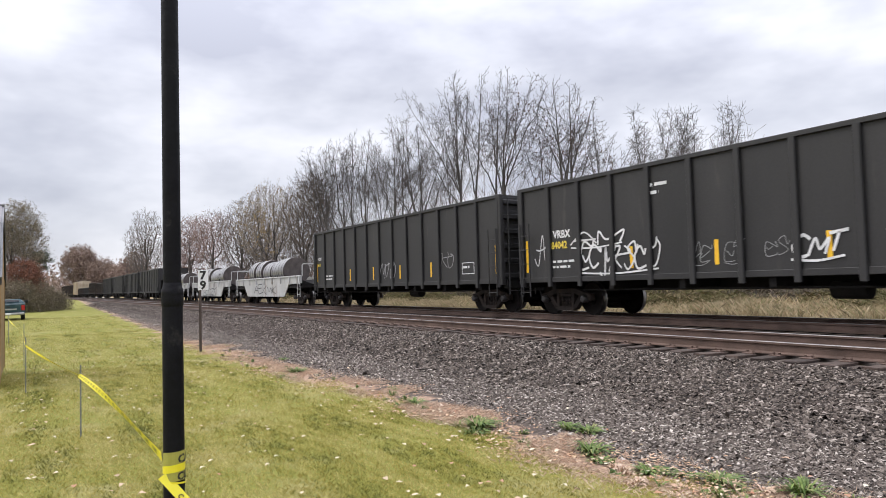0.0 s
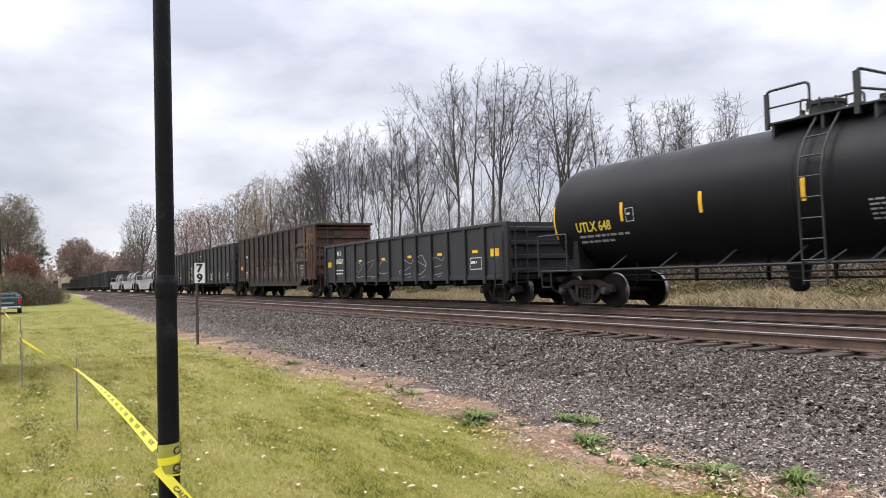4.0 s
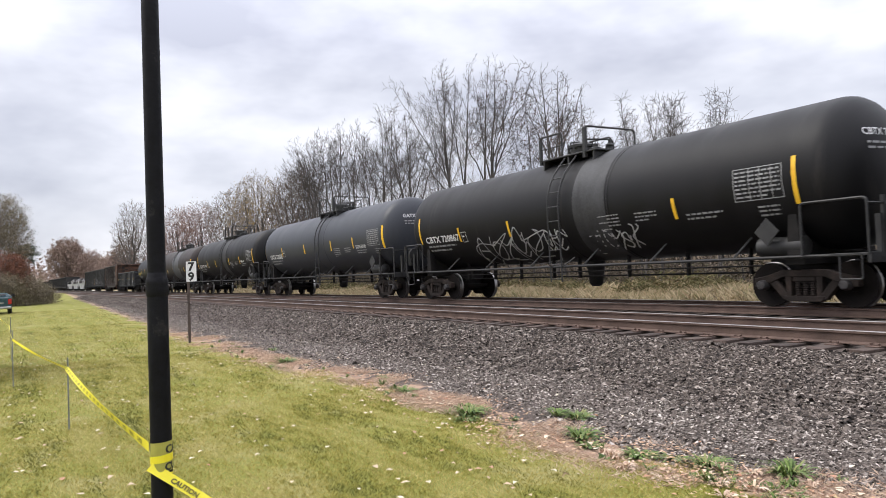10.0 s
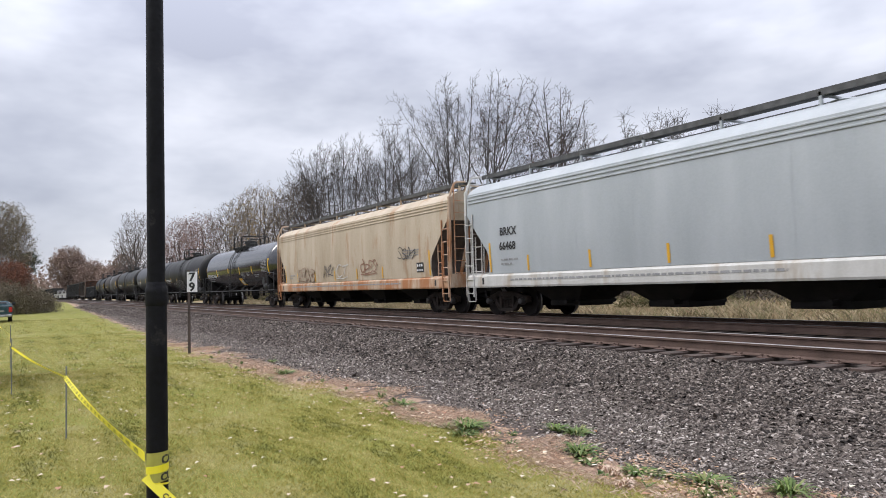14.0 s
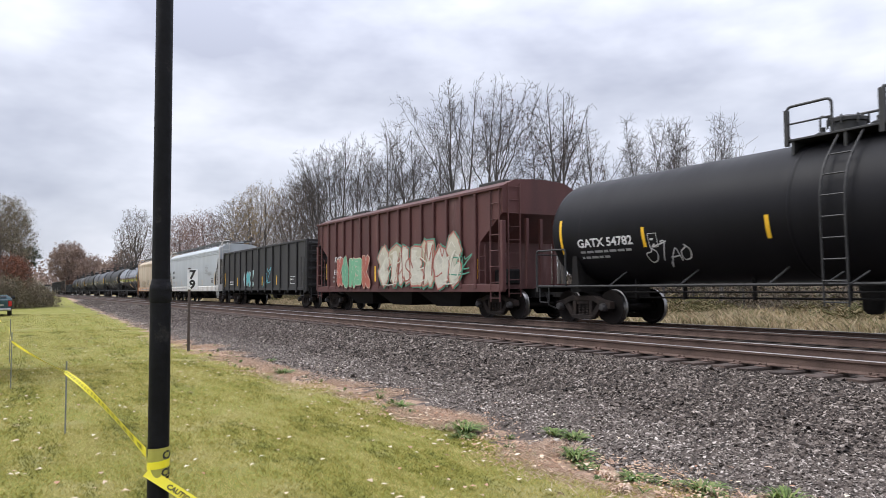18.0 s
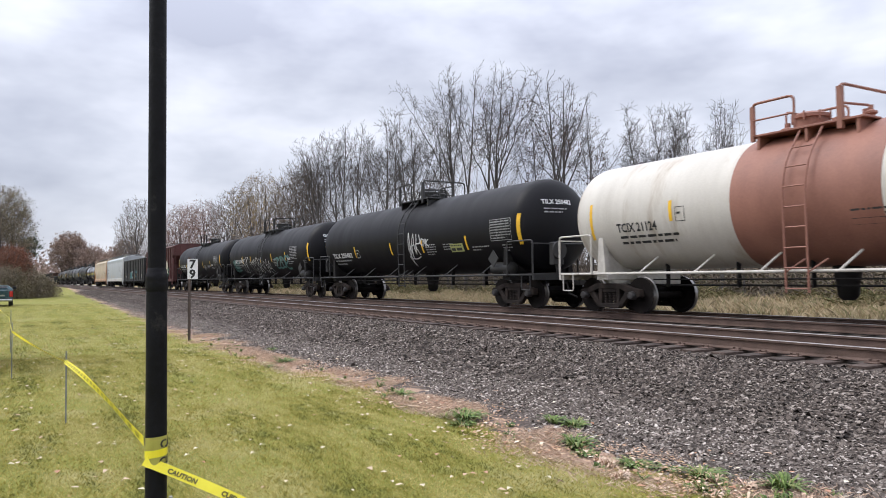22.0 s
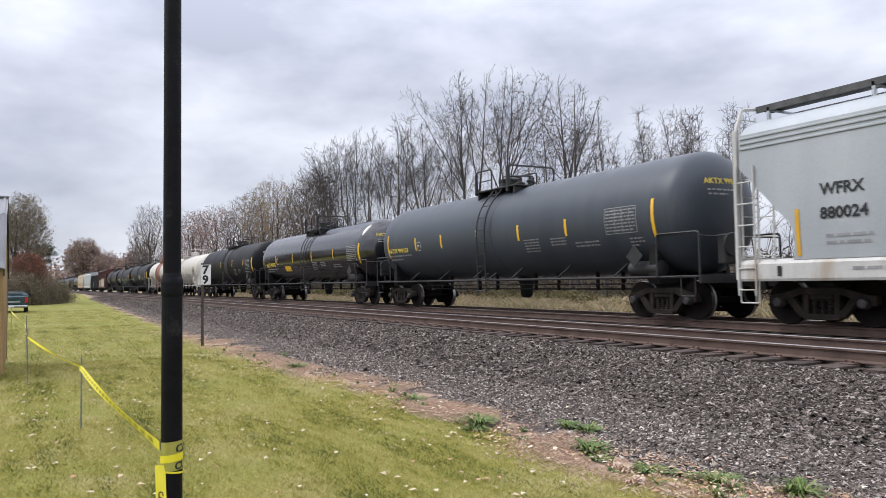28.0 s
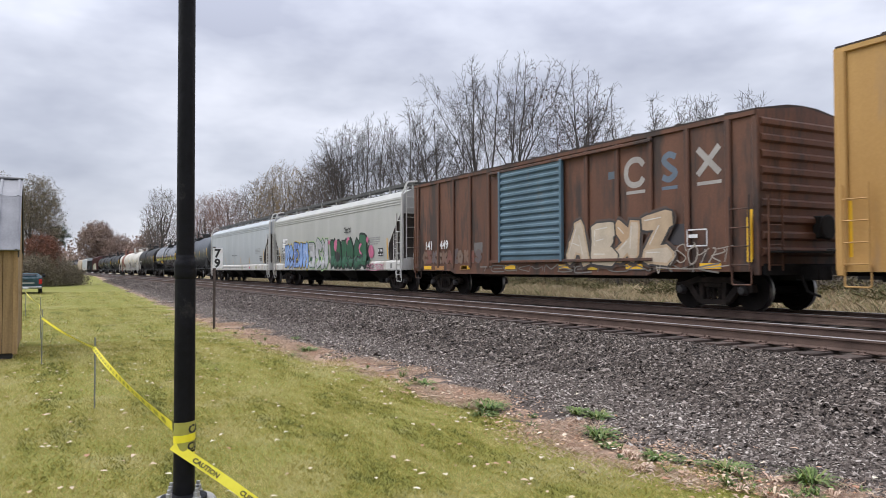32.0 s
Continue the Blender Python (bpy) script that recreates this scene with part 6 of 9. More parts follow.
M["gon_black"] = car_paint("dusty_black_car_paint", (0.0135, 0.013, 0.0135), (0.03, 0.0285, 0.0285), (0.052, 0.045, 0.041), 0.66)
M["gon_brown"] = car_paint("dark_brown_rusted_paint", (0.0115, 0.0072, 0.006), (0.024, 0.0148, 0.0115), (0.05, 0.026, 0.018), 0.56)
M["gon_rust"] = car_paint("bright_rust_paint", (0.07, 0.028, 0.015), (0.14, 0.062, 0.034), (0.03, 0.02, 0.015), 0.52)
M["gon_slate"] = car_paint("slate_grey_car_paint", (0.0145, 0.0152, 0.0172), (0.0255, 0.0265, 0.0295), (0.045, 0.041, 0.039), 0.66)


def gondola(left, right, label, skin, top=3.79, low=0.95, ribs=14, words=(), ink="white_ink", tall_ends=False, drop=0.0, seed=1, over=1.42, end_skin=None, marks="upright", rib_w=0.15, rib_at=None):
    car, tc = car_thing("gondola_car", left, right, label, "gondola car")
    L = tc / 2 + over
    paint_ = M[skin]
    ends = M[end_skin or skin]
    Y = 1.5
    side = flat_side(-Y)
    for s, mirror in ((-1, False), (1, True)):
        bm = bmesh.new()
        box(bm, -L, L, s * Y - 0.012, s * Y + 0.012, low + 0.1, top - 0.02)
        part("side_sheet", bm, paint_, car)
        bm = bmesh.new()
        y0, y1 = (s * Y - 0.07, s * Y + 0.07)
        box(bm, -L - 0.05, L + 0.05, y0, y1, top - 0.11, top, 0.012)
        part("top_chord", bm, paint_, car)
        bm = bmesh.new()
        if drop:
            a = tc / 2 - 1.25
            prism(bm, [(-L, low), (-L, low + 0.16), (L, low + 0.16), (L, low), (a + 0.5, low), (a, low - drop), (-a, low - drop), (-a - 0.5, low)], s * Y - 0.05, s * Y + 0.04)
        else:
            box(bm, -L, L, y0 + 0.02, y1 - 0.02, low, low + 0.14, 0.01)
        part("side_sill", bm, paint_, car)
        shape = bmesh.new()
        o = s * Y
        prism(shape, [(-rib_w / 2, low - 0.12), (rib_w / 2, low - 0.12), (rib_w / 2, top - 0.1), (-rib_w / 2, top - 0.1)], o + s * 0.012, o + s * 0.1)
        bmesh.ops.bevel(shape, geom=[e for e in shape.edges if e.calc_length() > 1], offset=0.02, segments=1, affect="EDGES")
        me = bpy.data.meshes.new("rib")
        shape.to_mesh(me)
        shape.free()
        me.materials.append(paint_)
        for x in rib_at or [-L + 0.09 + (2 * L - 0.18) * i / (ribs - 1) for i in range(ribs)]:
            again("rib", me, car, pose(x, 0, 0))
    for s in (-1, 1):
        bm = bmesh.new()
        x = s * L
        box(bm, x - 0.015, x + 0.015, -Y, Y, low + 0.05, top - 0.02)
        part("end_sheet", bm, ends, car)
        k = 6 if top > 3 else 4
        for i in range(k):
            z = low + 0.25 + (top - low - 0.5) * i / (k - 1)
            bm = bmesh.new()
            prism(bm, [(0, -0.1), (0.13 * s, -0.05), (0.13 * s, 0.05), (0, 0.1)], -Y + 0.04, Y - 0.04)
            ob = part("end_rib", bm, ends, car)
            ob.location = (x + 0.012 * s, 0, z)
        for y in (-Y, Y):
            bm = bmesh.new()
            box(bm, x - 0.08, x + 0.09, y - 0.08, y + 0.08, low - 0.05, top, 0.02)
            part("corner_post", bm, ends, car)
        end_ladder(car, x + s * 0.2, -1.35, -0.9, 0.6, top - 0.1, ends)
        ladder("side_ladder", car, x - s * 0.1, x - s * 0.55, -Y - 0.14, 0.55, min(top - 0.3, 2.7), ends)
        bm = bmesh.new()
        box(bm, min(x, x + s * 0.5), max(x, x + s * 0.5), -0.25, 0.25, 0.7, 1.05, 0.02)
        box(bm, x - 0.08, x + 0.12, -1.4, 1.4, 0.8, low + 0.1, 0.01)
        part("end_sill", bm, M["under"], car)
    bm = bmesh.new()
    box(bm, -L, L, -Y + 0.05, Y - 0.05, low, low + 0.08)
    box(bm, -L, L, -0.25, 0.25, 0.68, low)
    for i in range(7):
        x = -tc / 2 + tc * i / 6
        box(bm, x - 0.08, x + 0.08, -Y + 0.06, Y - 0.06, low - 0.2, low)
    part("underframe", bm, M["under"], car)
    bm = bmesh.new()
    lathe(bm, [(-0.4, 0.1), (-0.36, 0.18), (0.36, 0.18), (0.4, 0.1)], 12, "x", (1.2, -0.7, 0.66))
    bent(bm, [(-tc / 2 + 1, -1.2, 0.72), (tc / 2 - 1, -1.2, 0.72)], 0.025, 6)
    part("brake_gear", bm, M["under"], car)
    gap = (2 * L - 0.18) / (ribs - 1)
    for i, (w, size, col, dx, z) in enumerate(words):
        lettering("car_number", w, size, -L + 0.09 + gap * dx, z, lift(side, 0.02), M[col], car, "stencilled reporting mark and number", size * 0.03)
    print_panel(car, lift(side, 0.02), -L + gap * 1.15, low + 0.55, gap * 0.72, 2, 0.08, M[ink], seed)
    if marks == "upright":
        for i, f in enumerate((0.02, 0.2, 0.35, 0.52, 0.7, 0.97)):
            x = -L + 0.09 + gap * (round(f * (ribs - 1)) + 0.5) if 0.05 < f < 0.9 else (-L + 0.28 if f < 0.5 else L - 0.28)
            stripes(car, lift(side, 0.02), [(x, low + 0.3, low + (1.25 if f < 0.05 or f > 0.9 else 0.85))], w=0.11)
    else:
        for i in range(1, ribs - 1, 2):
            x = -L + 0.09 + gap * (i + 0.5)
            bm = bmesh.new()
            patch(bm, x - 0.17, x + 0.17, low + (0.9 if top < 3 else 0.5), low + (1.0 if top < 3 else 0.62), lift(side, 0.02), 1)
            part("reflective_strip", bm, M["yellow"], car, "yellow reflective strip")
        for x in (-L + 0.5, L - 0.7):
            bm = bmesh.new()
            patch(bm, x - 0.25, x + 0.25, low + 0.75, low + 1.0, lift(side, 0.02), 1)
            part("reflective_strip", bm, M["yellow"], car, "yellow reflective strip")
    frame_box(car, lift(side, 0.02), L - gap * 1.85, L - gap * 1.25, low + 0.35, low + 0.75, M[ink], 0.025, 0.1)
    return car, side, L, gap


# ---- covered hoppers ----
def hopper_loft(bm, levels):
    """levels: (z, half length, half width) from the bottom up."""
    rings = []
    for z, e, w in levels:
        rings.append([bm.verts.new(p) for p in ((-e, -w, z), (e, -w, z), (e, w, z), (-e, w, z))])
    for p, q in zip(rings, rings[1:]):
        for i in range(4):
            bm.faces.new((p[i], p[(i + 1) % 4], q[(i + 1) % 4], q[i]))
    bm.faces.new(rings[0][::-1])
    bm.faces.new(rings[-1])


M["hop_grey"] = car_paint("pale_grey_hopper_paint", (0.33, 0.355, 0.37), (0.42, 0.445, 0.46), (0.31, 0.31, 0.31), 0.7, 0.5)
M["hop_pale"] = car_paint("off_white_hopper_paint", (0.335, 0.335, 0.31), (0.42, 0.42, 0.395), (0.3, 0.285, 0.255), 0.68, 0.5)
M["hop_tan"] = car_paint("dirty_cream_hopper_paint", (0.37, 0.29, 0.195), (0.52, 0.44, 0.335), (0.36, 0.22, 0.12), 0.6, 0.6)
M["hop_tan_sill"] = car_paint("rust_streaked_cream_sill", (0.4, 0.27, 0.17), (0.55, 0.43, 0.32), (0.38, 0.16, 0.06), 0.5, 0.6, 2.5)
M["hop_sill"] = car_paint("white_side_sill", (0.46, 0.45, 0.42), (0.6, 0.59, 0.56), (0.4, 0.34, 0.27), 0.58, 0.5, 2.5)
M["hop_red"] = car_paint("oxide_red_hopper_paint", (0.058, 0.0185, 0.0165), (0.1, 0.034, 0.0305), (0.13, 0.066, 0.059), 0.64, 0.65)
M["grating"] = surface("grey_roof_walk_grating", (0.05, 0.05, 0.05), (0.12, 0.12, 0.12), 5, 80, 0.7, 0.3, 0.5)
M["slope"] = surface("dark_slope_sheet", (0.05, 0.045, 0.04), (0.12, 0.105, 0.095), 2, 20, 0.8, 0, 0.1, (1, 1, 0.3))


def covered_hopper(left, right, label, skin, sill, words, ink="black_ink", seed=1, bays=4, slope=None, size=0.42, over=1.5):
    """A rounded-side covered hopper."""
    car, tc = car_thing("covered_hopper_car", left, right, label, "covered hopper")
    xs = tc / 2 + over           # side sill and posts end
    xe = xs - 0.1                # body ends above the slope
    a = xe - 1.2                 # foot of the end cut
    low, eave = 1.32, 3.98

    def width(z):
        t = (z - 2.6) / 1.5
        return 1.58 - 0.07 * t * t

    def side(x, z, off=0.006):
        return (x, -width(z) - off, z)

    lev = [(1.32, a + 0.02, width(1.32)), (1.6, a - 0.03, width(1.6)), (1.9, a, width(1.9)), (2.08, a + 0.08, width(2.08)), (2.25, a + 0.24, width(2.25)), (2.7, a + 0.66, width(2.7)), (3.28, xe, width(3.28))]
    lev += [(z, xe, width(z)) for z in (3.4, 3.65, 3.85, eave)]
    lev += [(4.16, xe, 1.34), (4.3, xe, 1.08), (4.38, xe, 0.7), (4.41, xe, 0.25)]
    bm = bmesh.new()
    hopper_loft(bm, lev)
    bm.normal_update()
    # end faces below the upper body take the darker slope tone
    for f in bm.faces:
        c = f.calc_center_median()
        if abs(f.normal.x) > 0.3 and c.z < 3.27:
            f.material_index = 1
    part("body", bm, [M[skin], M[slope or "slope"]], car, "", 25)
    for s in (-1, 1):
        # strakes under the eave
        for z in (3.68, 3.79, 3.9):
            bm = bmesh.new()
            box(bm, -xe + 0.02, xe - 0.02, s * width(z) - 0.025, s * width(z) + 0.025, z - 0.022, z + 0.022, 0.008)
            part("strake", bm, M[skin], car)
        bm = bmesh.new()
        prism(bm, [(s * 1.5, 0.9), (s * 1.56, 0.9), (s * 1.58, 0.95), (s * 1.58, 1.25), (s * 1.5, 1.33), (s * 1.4, 1.35), (s * 1.4, 1.25), (s * 1.5, 1.21)], -xs, xs, "x")
        part("side_sill", bm, M[sill], car)
        # weld seams between the side sheets
        for i in range(1, 8):
            x = -a + 2 * a * i / 8
            bm = bmesh.new()
            patch(bm, x - 0.012, x + 0.012, 1.36, 3.62, (lambda x_, z_, o=0.004, s=s: (x_, s * (width(z_) + o), z_)), 8)
            part("sheet_seam", bm, M[skin], car)
    # hopper bays below
    for i in range(bays):
        c = -a + 0.6 + (2 * a - 1.2) * (i + 0.5) / bays
        w = (2 * a - 1.2) / bays / 2
        bm = bmesh.new()
        lo, hi = [], []
        for dx, dy in ((-1, -1), (1, -1), (1, 1), (-1, 1)):
            hi.append(bm.verts.new((c + dx * w * 0.94, dy * 1.42, 1.34)))
            lo.append(bm.verts.new((c + dx * w * 0.3, dy * 0.62, 0.46)))
        for j in range(4):
            bm.faces.new((hi[j], lo[j], lo[(j + 1) % 4], hi[(j + 1) % 4]))
        bm.faces.new(lo)
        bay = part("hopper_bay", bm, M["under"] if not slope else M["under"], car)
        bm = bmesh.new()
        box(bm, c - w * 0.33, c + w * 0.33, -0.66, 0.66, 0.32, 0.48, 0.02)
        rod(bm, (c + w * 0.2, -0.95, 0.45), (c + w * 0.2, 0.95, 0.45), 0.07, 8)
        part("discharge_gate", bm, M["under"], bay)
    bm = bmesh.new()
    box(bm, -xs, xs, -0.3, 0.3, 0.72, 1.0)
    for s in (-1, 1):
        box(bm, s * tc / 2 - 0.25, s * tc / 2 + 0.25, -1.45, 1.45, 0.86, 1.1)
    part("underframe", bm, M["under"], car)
    # roof walk and hatches
    bm = bmesh.new()
    for y in (-0.62, 0.62):
        box(bm, -xe - 0.05, xe + 0.05, y - 0.26, y + 0.26, 4.6, 4.64)
        box(bm, -xe - 0.05, xe + 0.05, y - 0.28, y - 0.24, 4.54, 4.68)
    part("roof_walk", bm, M["grating"], car, "dark grating roof walk")
    k = 9
    for i in range(k):
        x = -xe + 0.25 + (2 * xe - 0.5) * i / (k - 1)
        bm = bmesh.new()
        box(bm, x - 0.03, x + 0.03, -0.9, -0.84, 4.2, 4.62)
        box(bm, x - 0.03, x + 0.03, 0.84, 0.9, 4.2, 4.62)
        box(bm, x - 0.03, x + 0.03, -0.9, 0.9, 4.54, 4.58)
        part("walk_bracket", bm, M[skin], car)
    for i in range(4):
        x = -xe * 0.72 + 1.44 * xe * i / 3
        bm = bmesh.new()
        lathe(bm, [(4.36, 0.34), (4.52, 0.34), (4.56, 0.25)], 16, "z", (x, 0, 0))
        part("hatch", bm, M[skin], car)
    # end cages: posts, ladders, platform
    for s in (-1, 1):
        x = s * xs
        bm = bmesh.new()
        box(bm, x - 0.05, x + 0.05, -1.58, -1.49, 0.92, 4.1, 0.01)
        bent(bm, rounded([(x, -1.53, 4.05), (x, -1.3, 4.6), (x, -0.85, 4.64)], 0.1), 0.04, 6)
        part("corner_post", bm, M[sill], car)
        bm = bmesh.new()
        box(bm, x - 0.05, x + 0.05, 1.49, 1.58, 0.92, 4.1, 0.01)
        part("corner_post", bm, M[sill], car)
        ladder("side_ladder", car, x - s * 0.04, x - s * 0.46, -1.6, 0.6, 3.3, M[sill], 0.45, 0.016)
        ladder("short_ladder", car, x - s * 0.5, x - s * 0.86, -1.52, 1.3, 2.55, M[sill], 0.4)
        end_ladder(car, x + s * 0.02, -1.35, -0.85, 0.9, 4.45, M[sill])
        bm = bmesh.new()
        box(bm, min(x - s * 0.8, x), max(x - s * 0.8, x), -1.5, 1.5, 1.28, 1.33)
        box(bm, x - 0.06, x + 0.06, -1.52, 1.52, 0.92, 1.4, 0.01)
        for y in (-0.5, 0.5):
            prism(bm, [(x - s * 1.1, 1.3), (x - s * 1.0, 1.3), (s * xe - s * 0.02, 3.25), (s * xe - s * 0.12, 3.25)], y - 0.05, y + 0.05)
        part("end_platform", bm, M[sill], car)
        bm = bmesh.new()
        lathe(bm, [(0, 0.02), (0.02, 0.26), (0.06, 0.28), (0.08, 0.24)], 18, "x", (x + 0.02 * s, 0.55, 1.9))
        part("brake_wheel", bm, M["under"], car)
        stirrup(car, x - s * 0.27, -1.55, 0.95, M[sill], 0.45, 0.5)
        # the dark inside of a jacking hole, painted as a flat black patch
        bm = bmesh.new()
        patch(bm, s * (xs - 1.0) - 0.05, s * (xs - 1.0) + 0.05, 1.0, 1.2, lambda x_, z_: (x_, -1.59, z_), 1)
        part("jacking_hole", bm, M["black_ink"], car)
    places = [(s * (a - 0.12), 1.38, 2.3) for s in (-1, 1)]
    places += [(-tc / 2 + tc * (i + 0.7) / 6.2, 1.38, 1.84) for i in range(5)]
    stripes(car, lift(side, 0.012), places, surface("orange_reflective", (0.62, 0.33, 0.015), (0.72, 0.4, 0.03), 5, 50, 0.45, 0, 0), 0.09)
    for i, (w, sz, dx, z) in enumerate(words):
        lettering("car_number", w, sz, -tc / 2 + dx, z, lift(side, 0.012), M[ink], car, "stencilled reporting mark and number", sz * 0.03)
    print_panel(car, lift(side, 0.012), -tc / 2 + 0.5, 1.72, 0.9, 2, 0.07, M["grey_ink"], seed)
    print_panel(car, lift(side, 0.012), tc / 2 - 2.0, 2.35, 1.3, 4, 0.05, M["grey_ink"], seed + 1)
    bm = bmesh.new()
    patch(bm, tc / 2 - 0.92, tc / 2 - 0.38, 1.52, 1.88, lift(side, 0.013), 2)
    pl = part("stencil_plate", bm, M[ink], car, "dark stencil block")
    bm = bmesh.new()
    for u in (0.0, 0.17, 0.34):
        patch(bm, tc / 2 - 0.88 + u, tc / 2 - 0.79 + u, 1.73, 1.83, lift(side, 0.018), 1)
        patch(bm, tc / 2 - 0.88 + u, tc / 2 - 0.78 + u, 1.57, 1.63, lift(side, 0.018), 1)
    part("stencil_print", bm, M["white_ink"], pl)
    print_panel(car, lambda x_, z_: (x_, -1.59, z_), -tc / 2 + 1.0, 1.1, tc - 3, 1, 0.07, M["grey_ink"], seed + 2, label="row of small stencils on the sill")
    return car, side, tc


def ribbed_hopper(left, right, label, skin, words, seed=1):
    """A covered hopper with flat sides and outside posts."""
    car, tc = car_thing("covered_hopper_car", left, right, label, "covered hopper")
    xe = tc / 2 + 1.1
    a = tc / 2 - 0.25
    Y, low, eave = 1.48, 1.0, 4.2
    side = flat_side(-Y)
    bm = bmesh.new()
    hopper_loft(bm, [(low, a, Y), (2.5, a + 0.06, Y), (3.35, xe, Y), (eave, xe, Y), (eave + 0.22, xe, 1.0), (eave + 0.28, xe, 0.3)])
    part("body", bm, M[skin], car)
    for s in (-1, 1):
        k = 15
        me = None
        for i in range(k):
            x = -a + 0.15 + (2 * a - 0.3) * i / (k - 1)
            if me is None:
                bm = bmesh.new()
                prism(bm, [(-0.06, low), (0.06, low), (0.06, eave - 0.08), (-0.06, eave - 0.08)], s * Y, s * (Y + 0.09))
                bmesh.ops.bevel(bm, geom=[e for e in bm.edges if e.calc_length() > 1], offset=0.02, segments=1, affect="EDGES")
                ob = part("rib", bm, M[skin], car)
                me = ob.data
                ob.location.x = x
            else:
                again("rib", me, car, pose(x, 0, 0))
        bm = bmesh.new()
        box(bm, -xe, xe, s * (Y + 0.03) - 0.06, s * (Y + 0.03) + 0.06, eave - 0.1, eave, 0.015)
        part("top_chord", bm, M[skin], car)
        bm = bmesh.new()
        box(bm, -xe, xe, s * Y - 0.06, s * Y + 0.1, low - 0.14, low + 0.12, 0.015)
        part("side_sill", bm, M[skin], car)
    for i in range(3):
        c = -a + 1.2 + (2 * a - 2.4) * (i + 0.5) / 3
        w = (2 * a - 2.4) / 6
        bm = bmesh.new()
        lo, hi = [], []
        for dx, dy in ((-1, -1), (1, -1), (1, 1), (-1, 1)):
            hi.append(bm.verts.new((c + dx * w, dy * 1.4, 1.02)))
            lo.append(bm.verts.new((c + dx * w * 0.45, dy * 0.9, 0.34)))
        for j in range(4):
            bm.faces.new((hi[j], lo[j], lo[(j + 1) % 4], hi[(j + 1) % 4]))
        bm.faces.new(lo)
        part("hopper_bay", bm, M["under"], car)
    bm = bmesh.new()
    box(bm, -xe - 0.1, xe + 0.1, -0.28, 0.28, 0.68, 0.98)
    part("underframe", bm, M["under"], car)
    for i in range(6):
        x = -xe * 0.84 + 1.68 * xe * i / 5
        for y in (-0.62, 0.62):
            bm = bmesh.new()
            box(bm, x - 0.75, x + 0.75, y - 0.42, y + 0.42, eave + 0.16, eave + 0.31, 0.03)
            part("hatch_cover", bm, M["gon_black"], car)
    for s in (-1, 1):
        x = s * xe
        for y in (-Y, Y):
            bm = bmesh.new()
            box(bm, x - 0.07, x + 0.07, y - 0.07, y + 0.07, low - 0.1, 3.1, 0.012)
            part("corner_post", bm, M[skin], car)
        ladder("side_ladder", car, x - s * 0.12, x - s * 0.62, -Y - 0.05, 0.55, eave - 0.1, M[skin], 0.5, 0.018)
        ladder("post_ladder", car, x - s * 0.95, x - s * 1.3, -Y - 0.03, 1.0, 2.4, M[skin], 0.45)
        end_ladder(car, x + s * 0.05, -1.3, -0.85, 0.7, eave + 0.1, M[skin])
        bm = bmesh.new()
        for y in (-0.55, 0.0, 0.55):
            box(bm, x - 0.05, x + 0.05, y - 0.05, y + 0.05, 1.0, 3.2)
        box(bm, min(x - s * 1.2, x), max(x - s * 1.2, x), -Y, Y, 0.96, 1.0)
        part("end_frame", bm, M[skin], car)
        bm = bmesh.new()
        box(bm, x - s * 1.0 - 0.35, x - s * 1.0 + 0.35, -0.9, -0.3, 1.1, 1.6, 0.05)
        part("brake_cylinder", bm, M["under"], car)
    stripes(car, lift(side, 0.012), [(-xe + 1.2, 1.45, 2.2)] + [(-a + 2 * a * f, 1.3, 1.95) for f in (0.22, 0.4, 0.56, 0.75, 0.99)], w=0.12)
    for w, sz, dx, z in words:
        lettering("car_number", w, sz, -xe + dx, z, lift(side, 0.096), M["white_ink"], car, "stencilled reporting mark and number", sz * 0.03)
    print_panel(car, lift(side, 0.012), -xe + 2.0, 1.5, 0.7, 2, 0.1, M["grey_ink"], seed)
    return car, side, tc, a


# ---- boxcars ----
M["box_brown"] = car_paint("weathered_brown_boxcar_paint", (0.085, 0.034, 0.018), (0.15, 0.066, 0.037), (0.045, 0.028, 0.022), 0.54, 0.65)
M["box_yellow"] = car_paint("ochre_yellow_boxcar_paint", (0.4, 0.22, 0.06), (0.52, 0.31, 0.1), (0.36, 0.22, 0.1), 0.62, 0.6)
M["door_blue"] = car_paint("faded_blue_door_paint", (0.062, 0.115, 0.155), (0.105, 0.175, 0.22), (0.13, 0.14, 0.14), 0.62, 0.55)
M["box_roof"] = surface("dull_boxcar_roof", (0.03, 0.021, 0.018), (0.06, 0.042, 0.035), 2, 30, 0.7, 0.2, 0.2)


